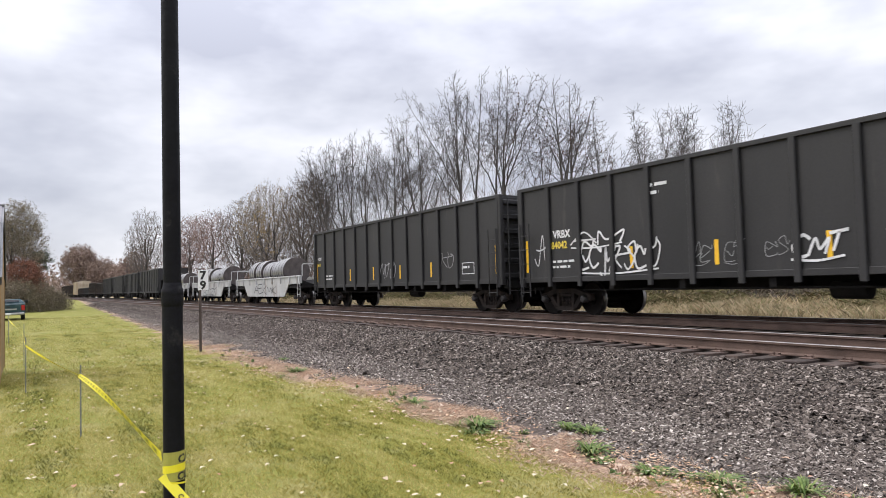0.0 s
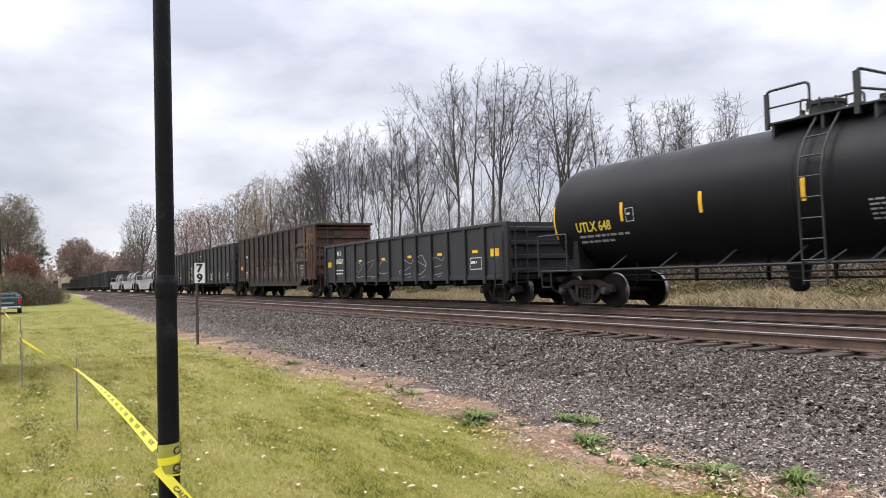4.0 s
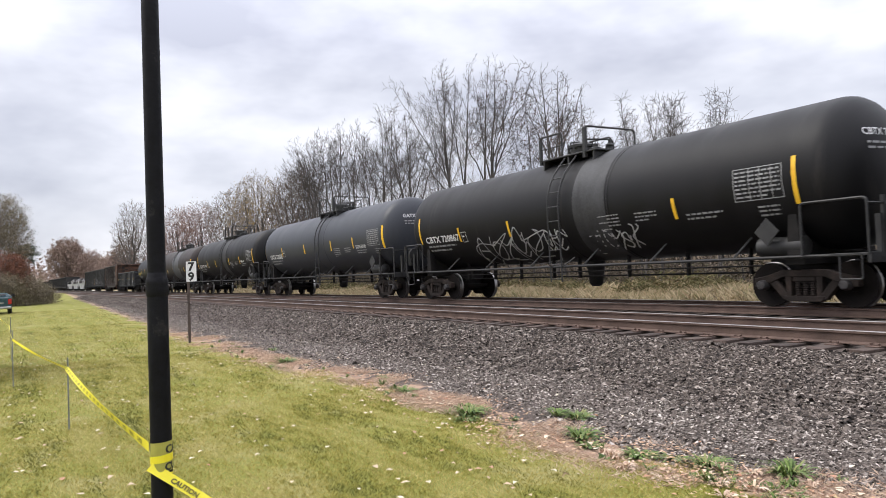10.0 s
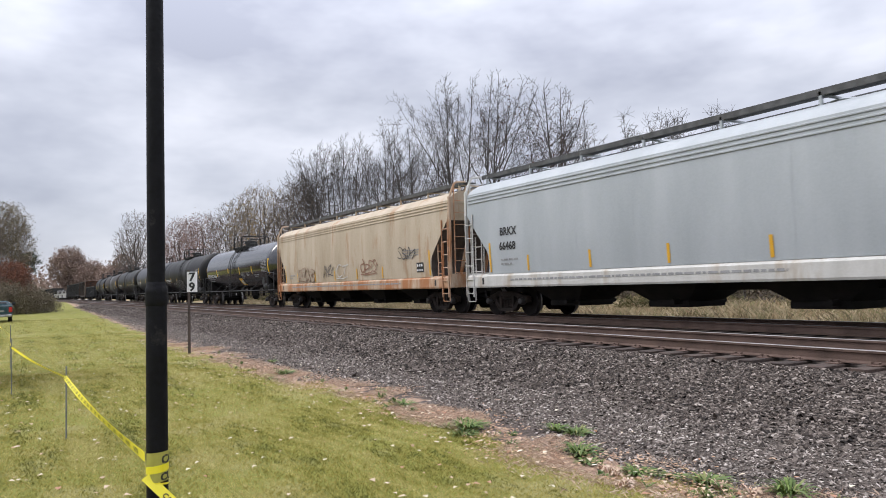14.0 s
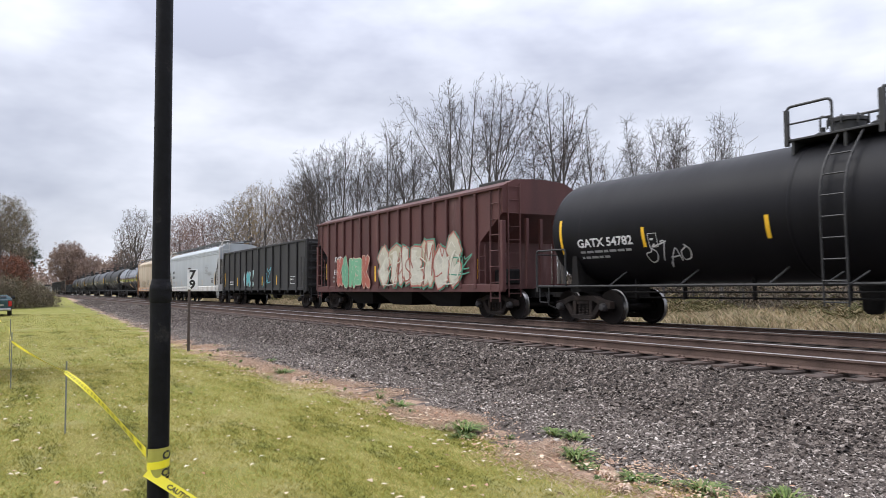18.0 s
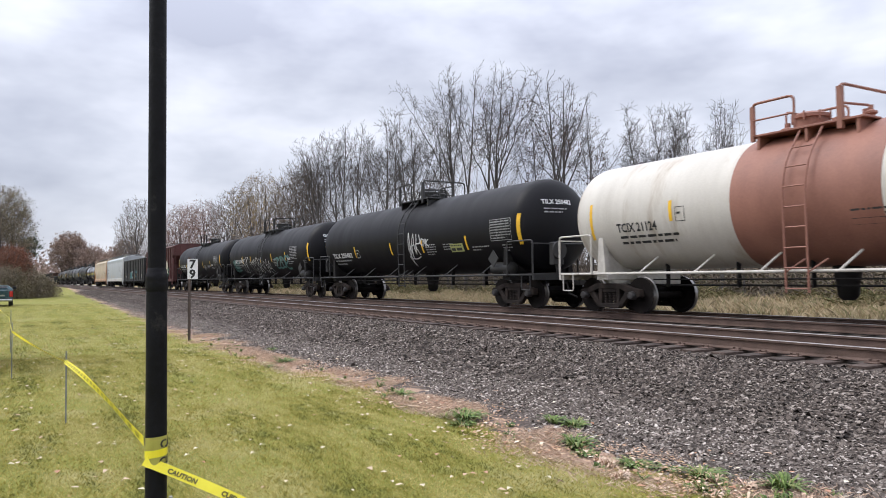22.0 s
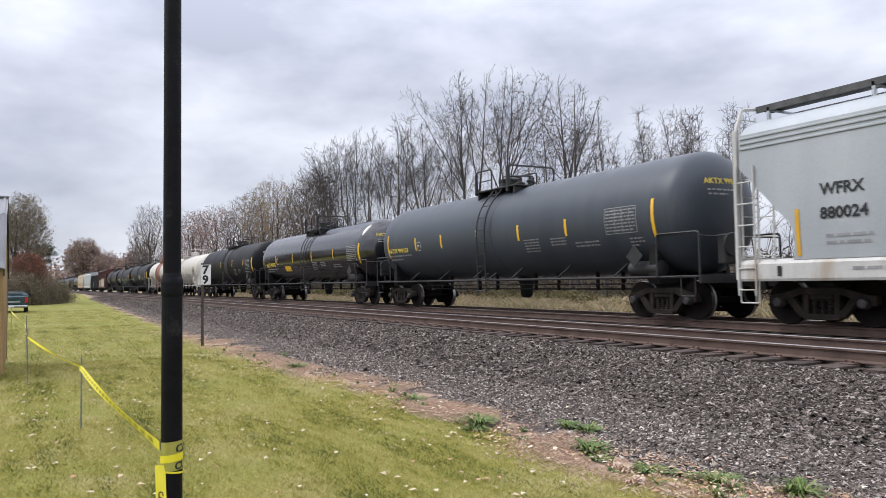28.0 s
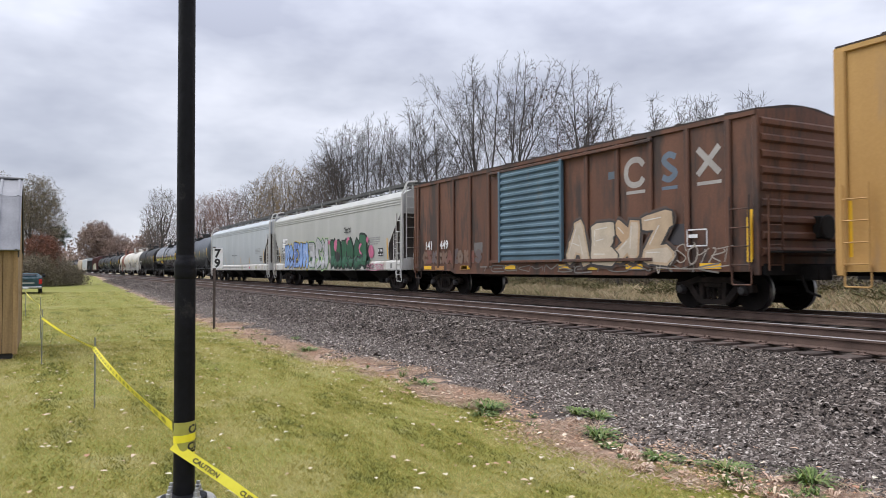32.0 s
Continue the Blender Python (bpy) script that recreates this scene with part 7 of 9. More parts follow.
def boxcar(left, right, label, skin, eave=4.24, ridge=4.62, low=0.8, door=(0.0, 3.0), door_skin="door_blue", ribs=14, over=1.75, words=(), seed=1, tall=False, ink="white_ink", rib_at=None):
    car, tc = car_thing("boxcar", left, right, label, "boxcar")
    L = tc / 2 + over
    Y = 1.5
    side = flat_side(-Y)
    d0, d1 = door
    for s in (-1, 1):
        bm = bmesh.new()
        box(bm, -L, L, s * Y - 0.015, s * Y + 0.015, low + 0.3, eave - 0.04)
        part("side_sheet", bm, M[skin], car)
        bm = bmesh.new()
        box(bm, -L - 0.03, L + 0.03, s * (Y + 0.01) - 0.06, s * (Y + 0.01) + 0.06, eave - 0.12, eave, 0.012)
        part("top_chord", bm, M[skin], car)
        bm = bmesh.new()
        prism(bm, [(-L, low + 0.08), (-L, low + 0.34), (L, low + 0.34), (L, low + 0.08), (tc / 2 - 1.3, low + 0.08), (tc / 2 - 1.6, low - 0.02), (-tc / 2 + 1.6, low - 0.02), (-tc / 2 + 1.3, low + 0.08)],
              s * Y - 0.05, s * Y + 0.06)
        part("side_sill", bm, M[skin], car)
        me = None
        for x in rib_at or [-L + 0.08 + (2 * L - 0.16) * i / (ribs - 1) for i in range(ribs)]:
            if d0 - 0.1 < x < d1 + 0.1:
                continue
            if me is None:
                bm = bmesh.new()
                prism(bm, [(-0.08, low + 0.2), (0.08, low + 0.2), (0.08, eave - 0.1), (-0.08, eave - 0.1)], s * (Y + 0.014), s * (Y + 0.085))
                bmesh.ops.bevel(bm, geom=[e for e in bm.edges if e.calc_length() > 1], offset=0.025, segments=1, affect="EDGES")
                ob = part("rib", bm, M[skin], car)
                me = ob.data
                ob.location.x = x
            else:
                again("rib", me, car, pose(x, 0, 0))
        bm = bmesh.new()
        box(bm, d0, d1, s * (Y + 0.09) - 0.02, s * (Y + 0.09) + 0.02, low + 0.42, eave - 0.22)
        dr = part("door", bm, M[door_skin], car, "faded sliding door with pressed ribs")
        k = 13
        for i in range(k):
            z = low + 0.62 + (eave - low - 1.0) * i / (k - 1)
            bm = bmesh.new()
            prism(bm, [(s * (Y + 0.1), z - 0.09), (s * (Y + 0.165), z - 0.03), (s * (Y + 0.165), z + 0.03), (s * (Y + 0.1), z + 0.09)], d0 + 0.1, d1 - 0.1, "x")
            part("door_rib", bm, M[door_skin], dr)
        for x in (d0 + 0.04, d1 - 0.04):
            bm = bmesh.new()
            box(bm, x - 0.05, x + 0.05, s * (Y + 0.13) - 0.05, s * (Y + 0.13) + 0.05, low + 0.36, eave - 0.2, 0.012)
            part("door_edge", bm, M[door_skin], dr)
        bm = bmesh.new()
        box(bm, d0 - 0.6, min(L - 0.2, d1 + (d1 - d0) + 0.2), s * (Y + 0.1) - 0.05, s * (Y + 0.1) + 0.05, eave - 0.24, eave - 0.16, 0.01)
        box(bm, d0 - 0.6, min(L - 0.2, d1 + (d1 - d0) + 0.2), s * (Y + 0.1) - 0.05, s * (Y + 0.1) + 0.05, low + 0.34, low + 0.42, 0.01)
        part("door_track", bm, M[skin], car)
    bm = bmesh.new()
    prism(bm, [(-Y - 0.07, eave - 0.02), (-Y - 0.07, eave + 0.02), (-0.5, ridge - 0.02), (0, ridge), (0.5, ridge - 0.02), (Y + 0.07, eave + 0.02), (Y + 0.07, eave - 0.02)], -L - 0.03, L + 0.03, "x")
    part("roof", bm, M["box_roof"], car)
    for i in range(11):
        x = -L + 2 * L * (i + 0.5) / 11
        bm = bmesh.new()
        prism(bm, [(-Y - 0.03, eave + 0.02), (-Y - 0.03, eave + 0.06), (0, ridge + 0.05), (Y + 0.03, eave + 0.06), (Y + 0.03, eave + 0.02), (0, ridge - 0.01)], x - 0.06, x + 0.06, "x")
        part("roof_rib", bm, M["box_roof"], car)
    for s in (-1, 1):
        x = s * L
        bm = bmesh.new()
        prism(bm, [(-Y, low + 0.2), (-Y, eave), (0, ridge - 0.03), (Y, eave), (Y, low + 0.2)], x - 0.05, x + 0.05, "x")
        part("end_sheet", bm, M[skin], car)
        k = 9 if not tall else 11
        for i in range(k):
            z = low + 0.5 + (eave - low - 0.75) * i / (k - 1)
            bm = bmesh.new()
            prism(bm, [(x, z - 0.14), (x + s * 0.11, z - 0.05), (x + s * 0.11, z + 0.05), (x, z + 0.14)], -Y + 0.06, Y - 0.06)
            part("end_corrugation", bm, M[skin], car)
        for y in (-Y, Y):
            bm = bmesh.new()
            box(bm, x - 0.09, x + 0.06, y - 0.05, y + 0.05, low, eave, 0.02)
            part("corner_post", bm, M[skin], car)
        ladder("side_ladder", car, x - s * 0.1, x - s * 0.6, -Y - 0.14, 0.9, 2.5, M[skin], 0.4)
        end_ladder(car, x + s * 0.18, -1.38, -0.95, 0.9, 2.5, M[skin])
        bm = bmesh.new()
        box(bm, min(x, x + s * 0.45), max(x, x + s * 0.45), -1.3, 1.3, 1.28, 1.32)
        box(bm, x - 0.05, x + 0.1, -1.4, 1.4, 0.8, 1.05, 0.01)
        box(bm, min(x, x + s * 0.5), max(x, x + s * 0.5), -0.25, 0.25, 0.72, 1.02)
        part("end_platform", bm, M["under"], car)
        bm = bmesh.new()
        box(bm, x + s * 0.1 - 0.08, x + s * 0.1 + 0.12, 0.25, 0.65, 1.6, 2.1, 0.03)
        lathe(bm, [(0, 0.02), (0.02, 0.26), (0.06, 0.28), (0.08, 0.24)], 18, "x", (x + s * 0.22, 0.45, 1.85))
        part("hand_brake", bm, M["under"], car)
        stirrup(car, x - s * 0.35, -Y - 0.08, low + 0.2, M[skin], 0.5, 0.4)
    bm = bmesh.new()
    box(bm, -L, L, -Y + 0.05, Y - 0.05, low + 0.15, low + 0.3)
    box(bm, -L, L, -0.25, 0.25, 0.68, low + 0.2)
    part("underframe", bm, M["under"], car)
    gap = (2 * L - 0.16) / (ribs - 1)
    stripes(car, lift(side, 0.02), [(L - 0.16, low + 0.35, low + 1.4), (-L + 0.16, low + 0.35, low + 1.4)], w=0.13)
    for f in (-0.86, -0.5, -0.15, 0.2, 0.55, 0.85):
        bm = bmesh.new()
        patch(bm, f * L - 0.3, f * L + 0.3, low + 0.14, low + 0.27, lambda x_, z_: (x_, -Y - 0.066, z_), 1)
        part("reflective_strip", bm, M["yellow"], car, "yellow reflective strip")
    for w, sz, dx, z, col in words:
        lettering("car_number", w, sz, -L + dx, z, lift(side, 0.092), M[col], car, "worn stencilled number", sz * 0.03)
    frame_box(car, lift(side, 0.092), L - 1.85, L - 1.25, low + 0.65, low + 1.05, M["white_ink"], 0.03, 0.1)
    return car, side, L, gap


# ---- coil cars ----
M["coil_steel"] = surface("rolled_steel_coil", (0.3, 0.29, 0.29), (0.45, 0.44, 0.43), 3, 30, 0.35, 0.8, 0.1)
M["coil_rust"] = surface("brown_coil_edge", (0.06, 0.05, 0.05), (0.13, 0.11, 0.1), 3, 30, 0.6, 0.3, 0.1)
M["coil_white"] = car_paint("dirty_white_coil_car_paint", (0.36, 0.36, 0.35), (0.5, 0.5, 0.49), (0.24, 0.2, 0.17), 0.6, 0.6)


def coil_car(left, right, label, coils, seed=1):
    car, tc = car_thing("coil_car", left, right, label, "coil car")
    L = tc / 2 + 1.3
    for s in (-1, 1):
        bm = bmesh.new()
        prism(bm, [(-L, 1.25), (-L, 1.65), (L, 1.65), (L, 1.25), (tc / 2 - 0.9, 1.2), (tc / 2 - 1.7, 0.5), (-tc / 2 + 1.7, 0.5), (-tc / 2 + 0.9, 1.2)], s * 1.45 - 0.03, s * 1.45 + 0.03)
        part("side_girder", bm, M["coil_white"], car)
        bm = bmesh.new()
        box(bm, -L, L, s * 1.47 - 0.06, s * 1.47 + 0.06, 1.6, 1.68, 0.01)
        for i in range(9):
            x = -L + 0.2 + (2 * L - 0.4) * i / 8
            box(bm, x - 0.05, x + 0.05, s * 1.5 - 0.05, s * 1.5 + 0.05, 1.25, 1.6)
        part("top_rail", bm, M["coil_white"], car)
    bm = bmesh.new()
    box(bm, -L, L, -1.42, 1.42, 1.0, 1.1)
    prism(bm, [(-1.4, 1.1), (-1.4, 1.5), (-0.4, 1.12), (0.4, 1.12), (1.4, 1.5), (1.4, 1.1)], -L + 0.6, L - 0.6, "x")
    box(bm, -L - 0.4, L + 0.4, -0.25, 0.25, 0.7, 1.02)
    part("deck", bm, M["under"], car)
    for s in (-1, 1):
        ladder("side_ladder", car, s * (L - 0.05), s * (L - 0.5), -1.52, 0.5, 1.6, M["coil_white"], 0.3)
        bm = bmesh.new()
        bent(bm, rounded([(s * L, -1.4, 1.65), (s * L, -1.4, 2.3), (s * L, 1.4, 2.3), (s * L, 1.4, 1.65)], 0.1), 0.03, 6)
        part("end_rail", bm, M["coil_white"], car)
    rnd = random.Random(seed)
    x = -L + 1.1
    for w, r in coils:
        bm = bmesh.new()
        lathe(bm, [(0.0, 0.3), (0.0, r - 0.02), (0.02, r), (w - 0.02, r), (w, r - 0.02), (w, 0.3)], 40, "x", (x, 0, 1.2 + r))
        for f in bm.faces:
            c = f.calc_center_median()
            if abs(f.normal.x) > 0.7:
                f.material_index = 1
        coil = part("steel_coil", bm, [M["coil_steel"], M["coil_rust"]], car, "strapped roll of sheet steel", 30)
        bm = bmesh.new()
        for k in (0.25, 0.7):
            lathe(bm, [(w * k - 0.02, r + 0.001), (w * k - 0.018, r + 0.008), (w * k + 0.018, r + 0.008), (w * k + 0.02, r + 0.001)], 40, "x", (x, 0, 1.2 + r))
        part("strap", bm, M["black_steel"], coil)
        x += w + rnd.uniform(0.12, 0.5)
    scrawl(car, flat_side(-1.48), -2.4, 2.4, 0.6, 1.2, (0.05, 0.05, 0.06), seed, 5, 0.05, 4)
    return car


# ---- open hoppers far ahead ----
def open_hopper(left, right, label, skin, top=3.55, seed=1, ribs=12):
    car, tc = car_thing("open_hopper_car", left, right, label, "hopper car")
    L = tc / 2 + 1.55
    Y = 1.5
    for s in (-1, 1):
        bm = bmesh.new()
        prism(bm, [(-L, 2.2), (-L, top), (L, top), (L, 2.2), (tc / 2 - 0.6, 1.0), (-tc / 2 + 0.6, 1.0)], s * Y - 0.02, s * Y + 0.02)
        part("side_sheet", bm, M[skin], car)
        bm = bmesh.new()
        box(bm, -L, L, s * Y - 0.07, s * Y + 0.07, top - 0.1, top + 0.02, 0.01)
        box(bm, -L, L, s * Y - 0.06, s * Y + 0.06, 0.9, 1.08, 0.01)
        part("chords", bm, M[skin], car)
        for i in range(ribs):
            x = -L + 0.1 + (2 * L - 0.2) * i / (ribs - 1)
            bm = bmesh.new()
            box(bm, x - 0.06, x + 0.06, s * (Y + 0.05) - 0.05, s * (Y + 0.05) + 0.05, 0.98, top - 0.05)
            part("rib", bm, M[skin], car)
    for s in (-1, 1):
        bm = bmesh.new()
        prism(bm, [(s * L, 2.3), (s * L, top), (s * (L - 0.03), top), (s * (tc / 2 - 0.8), 0.9), (s * (tc / 2 - 0.7), 0.9)], -Y + 0.02, Y - 0.02)
        part("slope_sheet", bm, M[skin], car)
        ladder("side_ladder", car, s * (L - 0.05), s * (L - 0.5), -Y - 0.1, 0.6, top - 0.1, M[skin])
        bm = bmesh.new()
        box(bm, s * L - 0.05, s * L + 0.05, -Y, -Y + 0.12, 0.9, 2.3)
        box(bm, s * L - 0.05, s * L + 0.05, Y - 0.12, Y, 0.9, 2.3)
        part("corner_post", bm, M[skin], car)
    bm = bmesh.new()
    box(bm, -L - 0.3, L + 0.3, -0.25, 0.25, 0.7, 1.0)
    box(bm, -L + 0.4, L - 0.4, -Y + 0.1, Y - 0.1, 2.6, 3.1)
    part("load", bm, M["under"], car, "dark load below the rim")
    for i in range(4):
        c = -tc / 2 + 1.4 + (tc - 2.8) * (i + 0.5) / 4
        bm = bmesh.new()
        prism(bm, [(c - 0.9, 1.0), (c + 0.9, 1.0), (c + 0.3, 0.4), (c - 0.3, 0.4)], -1.3, 1.3)
        part("hopper_bay", bm, M["under"], car)
    return car


# ---- the train, front to back ----
def build_train():
    black_gon = "dusty black high-sided ribbed gondola with white graffiti"
    # far ahead at the start
    spots = [(-51.8, -40.3), (-67.5, -56.2), (-83.2, -71.9)]
    for i, (a, b) in enumerate(spots):
        coil_car(a, b, "dirty white coil car loaded with steel coils", [(1.2, 0.85), (1.3, 0.85), (1.6, 0.78), (1.2, 0.8), (1.35, 0.85)][: 5 - (i == 2)], 70 + i)
    right = -88.9
    for i in range(4):
        open_hopper(right - 12.8, right, "dark ribbed open hopper car", "gon_black", 3.6, 80 + i)
        right -= 12.8 + 4.2
    for i, (tc, top, skin) in enumerate(((11.5, 3.0, "gon_brown"), (12.5, 3.3, "gon_brown"), (11.5, 2.4, "gon_black"), (12.5, 2.4, "gon_brown"))):
        gondola(right - tc, right, "rusty brown gondola far ahead", skin, top, 0.95, 12, (), "grey_ink", seed=90 + i, marks="low")
        right -= tc + 4.2
    boxcar(right - 12.5, right, "faded pinkish boxcar far ahead", "hop_tan", seed=95, door_skin="hop_tan")
    right -= 16.7
    for i in range(3):
        open_hopper(right - 12.2, right, "dark ribbed open hopper car", "gon_brown", 3.6, 100 + i)
        right -= 16.4

    car, side, L, gap = gondola(-35.09, -20.82, black_gon, "gon_black", words=(("VRBX", 0.2, "white_ink", 0.2, 2.35), ("8413", 0.2, "yellow_ink", 0.2, 2.05)), seed=2)
    scrawl(car, lift(side, 0.022), -0.6, 0.8, 1.15, 1.9, (0.35, 0.35, 0.36), 5, 3, 0.05, 7)
    scrawl(car, lift(side, 0.022), 4.6, 5.6, 1.5, 2.1, (0.3, 0.3, 0.3), 6, 2, 0.025, 6)
    car, side, L, gap = gondola(-16.86, -2.61, black_gon, "gon_black", words=(("VRBX", 0.3, "white_ink", 1.12, 2.2), ("84042", 0.28, "yellow_ink", 1.05, 1.9)), seed=3)
    scrawl(car, lift(side, 0.022), -5.9, -3.0, 1.2, 2.1, (0.75, 0.75, 0.75), 11, 7, 0.055, 7)
    scrawl(car, lift(side, 0.022), -6.2, -4.2, 1.9, 2.3, (0.75, 0.75, 0.75), 12, 2, 0.05, 4)
    scrawl(car, lift(side, 0.022), -7.9, -7.4, 1.6, 2.4, (0.6, 0.6, 0.6), 13, 1, 0.04, 6)
    scrawl(car, lift(side, 0.022), 0.5, 1.6, 1.3, 1.8, (0.75, 0.75, 0.75), 14, 3, 0.06, 5)
    for i, px in enumerate((-2.0, -1.1, -0.1, 2.3, 3.4, 5.0)):
        scrawl(car, lift(side, 0.022), px, px + 0.5, 1.3, 1.75, (0.3, 0.3, 0.3), 20 + i, 2, 0.018, 6)
    print_panel(car, lift(side, 0.022), -3.3, 3.2, 0.7, 2, 0.1, M["white_ink"], 8)
    car, side, L, gap = gondola(1.51, 13.94, "dark brown rusted high-sided gondola covered in graffiti", "gon_brown", 3.9, 1.05, 13, (("MORX", 0.26, "white_ink", 1.2, 2.55), ("111", 0.26, "white_ink", 1.45, 2.25)),
                                 seed=4, drop=0.35, end_skin="gon_rust", marks="low", rib_w=0.2, over=1.25,
                                 rib_at=(-6.2, -5.08, -3.9, -2.81, -1.78, -0.83, 0.1, 1.14, 2.14, 3.25, 4.45))
    for i, rgb in enumerate(((0.3, 0.28, 0.22), (0.22, 0.06, 0.05), (0.33, 0.3, 0.24), (0.35, 0.33, 0.3), (0.25, 0.1, 0.08), (0.3, 0.27, 0.2), (0.4, 0.38, 0.35), (0.2, 0.17, 0.1), (0.35, 0.33, 0.3), (0.4, 0.37, 0.33))):
        a = -L + 0.3 + gap * (i + 1)
        dim = tuple(c * 0.42 for c in rgb)
        mural(car, lift(side, 0.012), a, a + gap * 0.7, 1.15, 1.6 + 0.25 * (i % 3), [dim], tuple(c * 0.6 for c in dim), 30 + i, 2, None, None, 0.015)
        scrawl(car, lift(side, 0.025), a, a + gap * 0.68, 1.3 + 0.3 * (i % 2), 2.0 + 0.3 * (i % 2), (0.24, 0.215, 0.175), 50 + i, 3, 0.025, 6)
        scrawl(car, lift(side, 0.025), a, a + gap * 0.6, 2.1, 2.45, (0.22, 0.19, 0.15), 150 + i, 3, 0.014, 6)
    bm = bmesh.new()
    box(bm, 6.0, L - 0.02, -1.53, -1.515, 1.2, 3.8)
    part("rust_panel", bm, M["gon_rust"], car, "bright rusted end panel")
    bm = bmesh.new()
    box(bm, 5.9, 6.1, -1.6, -1.51, 0.95, 3.8, 0.02)
    part("rust_post", bm, M["gon_rust"], car, "bright rusted post")
    for x0, x1, mat in ((4.54, 5.9, "gon_brown"), (6.1, L - 0.08, "gon_rust")):
        for z in (2.02, 2.86):
            bm = bmesh.new()
            prism(bm, [(-1.512, z - 0.12), (-1.59, z - 0.06), (-1.59, z + 0.06), (-1.512, z + 0.12)], x0, x1, "x")
            part("side_stiffener", bm, M[mat], car)
    bm = bmesh.new()
    box(bm, L - 0.05, L + 0.38, -1.58, 1.58, 3.8, 3.92, 0.02)
    part("end_lip", bm, M["gon_rust"], car, "rusted lip over the end of the car")
    for x in (6.7, 7.0):
        bm = bmesh.new()
        box(bm, x - 0.045, x + 0.045, -1.64, -1.6, 1.0, 3.75, 0.008)
        part("grab_post", bm, M["gon_rust"], car)
    scrawl(car, lambda x, z, off=0: (x, -1.6 - off, z), 6.2, 7.3, 2.2, 2.6, (0.34, 0.31, 0.27), 171, 2, 0.03, 6)
    scrawl(car, lambda x, z, off=0: (x, -1.6 - off, z), 6.5, 7.35, 3.15, 3.5, (0.34, 0.31, 0.27), 172, 3, 0.03, 6)
    scrawl(car, lambda x, z, off=0: (x, -1.56 - off, z), 4.6, 5.8, 2.2, 2.7, (0.17, 0.155, 0.13), 173, 4, 0.022, 6)
    scrawl(car, lambda x, z, off=0: (x, -1.56 - off, z), 4.6, 5.8, 1.25, 1.85, (0.12, 0.11, 0.1), 174, 5, 0.022, 6)
    car, side, L, gap = gondola(17.90, 31.21, "slate grey low gondola with chalky graffiti outlines", "gon_slate", 2.64, 0.82, 14, (("N S", 0.3, "white_ink", 1.2, 2.1), ("201237", 0.3, "white_ink", 1.02, 1.72)), seed=5, marks="low", over=1.2)
    for i, px in enumerate((-4.2, -3.0, -1.8, 0.4, 1.6, 2.8)):
        scrawl(car, lift(side, 0.02), px, px + 0.9, 1.0, 1.85, (0.42, 0.42, 0.43), 60 + i, 1, 0.02, 6)
    tank_car(35.41, 46.70, "black tank car with yellow lettering and top platform", "UTLX 648", "tank_black", ink="yellow_ink", top=4.0, seed=6, seams=(1.1,), words_size=0.36, xl=1.6)
    tank_car(51.09, 64.08, "sooty brown-black tank car with a patched grey band", "GATX 68515", "tank_brown", top=4.13, radius=1.5, band=(-0.87, 1.95, "band_grey"), seed=7, seams=(0.5,), words_size=0.26, xl=0.5, strips=(-3.74, -0.89, 1.38, 4.17), strip_z=2.14, words_at=(-6.5, -4.5), panel_at=5.7)
    tank_car(68.40, 82.97, "long matt black tank car with platform and caged ends", "CBTX 721074", "tank_dark", top=4.2, radius=1.53, seed=8, seams=(-0.05, 1.3), band=(0.3, 1.25, "band_scuff"), caged=True, words_size=0.38, xl=0.3, se=0.85, note="AAR ST-470", strips=(-4.6, -1.98, 1.88, 4.61), strip_z=2.32, words_at=(-7.3, -4.9), panel_at=6.35)
    tank_car(87.00, 101.58, "dark grey tank car with white lettering and caged ends", "GATX 228505", "tank_grey", top=4.23, radius=1.54, seed=9, seams=(0.25, 1.5), caged=True, words_size=0.38, xl=0.93, note="SR-8754 FRA UP", z_words=2.12, strips=(-4.86, -1.26, 2.4, 5.0), strip_z=2.45, words_at=(-7.11, -4.95))
    car, side, half = tank_car(105.77, 120.51, "long matt black tank car with white loop graffiti", "CBTX 720867", "tank_dark", top=4.2, radius=1.53, seed=10, seams=(0.45, 2.4), band=(1.05, 2.3, "band_scuff"), caged=True, words_size=0.36, xl=0.4, se=1.1, strips=(-4.9, -2.02, 1.72, 4.53), strip_z=2.24, words_at=(-7.25, -4.95), panel_at=6.2)
    scrawl(car, side, -4.15, -0.75, 1.3, 2.2, (0.55, 0.55, 0.55), 71, 5, 0.035, 6)
    scrawl(car, side, -4.3, -0.6, 1.2, 2.15, (0.5, 0.5, 0.5), 79, 4, 0.03, 6)
    scrawl(car, side, -0.5, 0.3, 1.5, 2.2, (0.6, 0.6, 0.6), 73, 3, 0.035, 6)
    scrawl(car, side, 1.3, 3.1, 1.35, 1.95, (0.55, 0.55, 0.55), 72, 6, 0.035, 6)
    car, side, half = tank_car(124.20, 138.79, "glossy black tank car with white lettering", "CBTX 721666", "tank_gloss", top=4.1, radius=1.5, seed=12, seams=(-0.3,), words_size=0.38, xl=-0.4, se=0.7, strips=(-4.73, -1.42, 1.47, 4.4), strip_z=2.35, words_at=(-7.7, -5.06))
    bm = bmesh.new()
    patch(bm, 0.81, 1.54, 1.38, 1.86, lift(side, 0.012), 4)
    pl = part("warning_plate", bm, M["yellow"], car, "yellow and white printed plate")
    bm = bmesh.new()
    patch(bm, 1.06, 1.48, 1.46, 1.72, lift(side, 0.016), 3)
    part("plate_print", bm, M["white_ink"], pl)
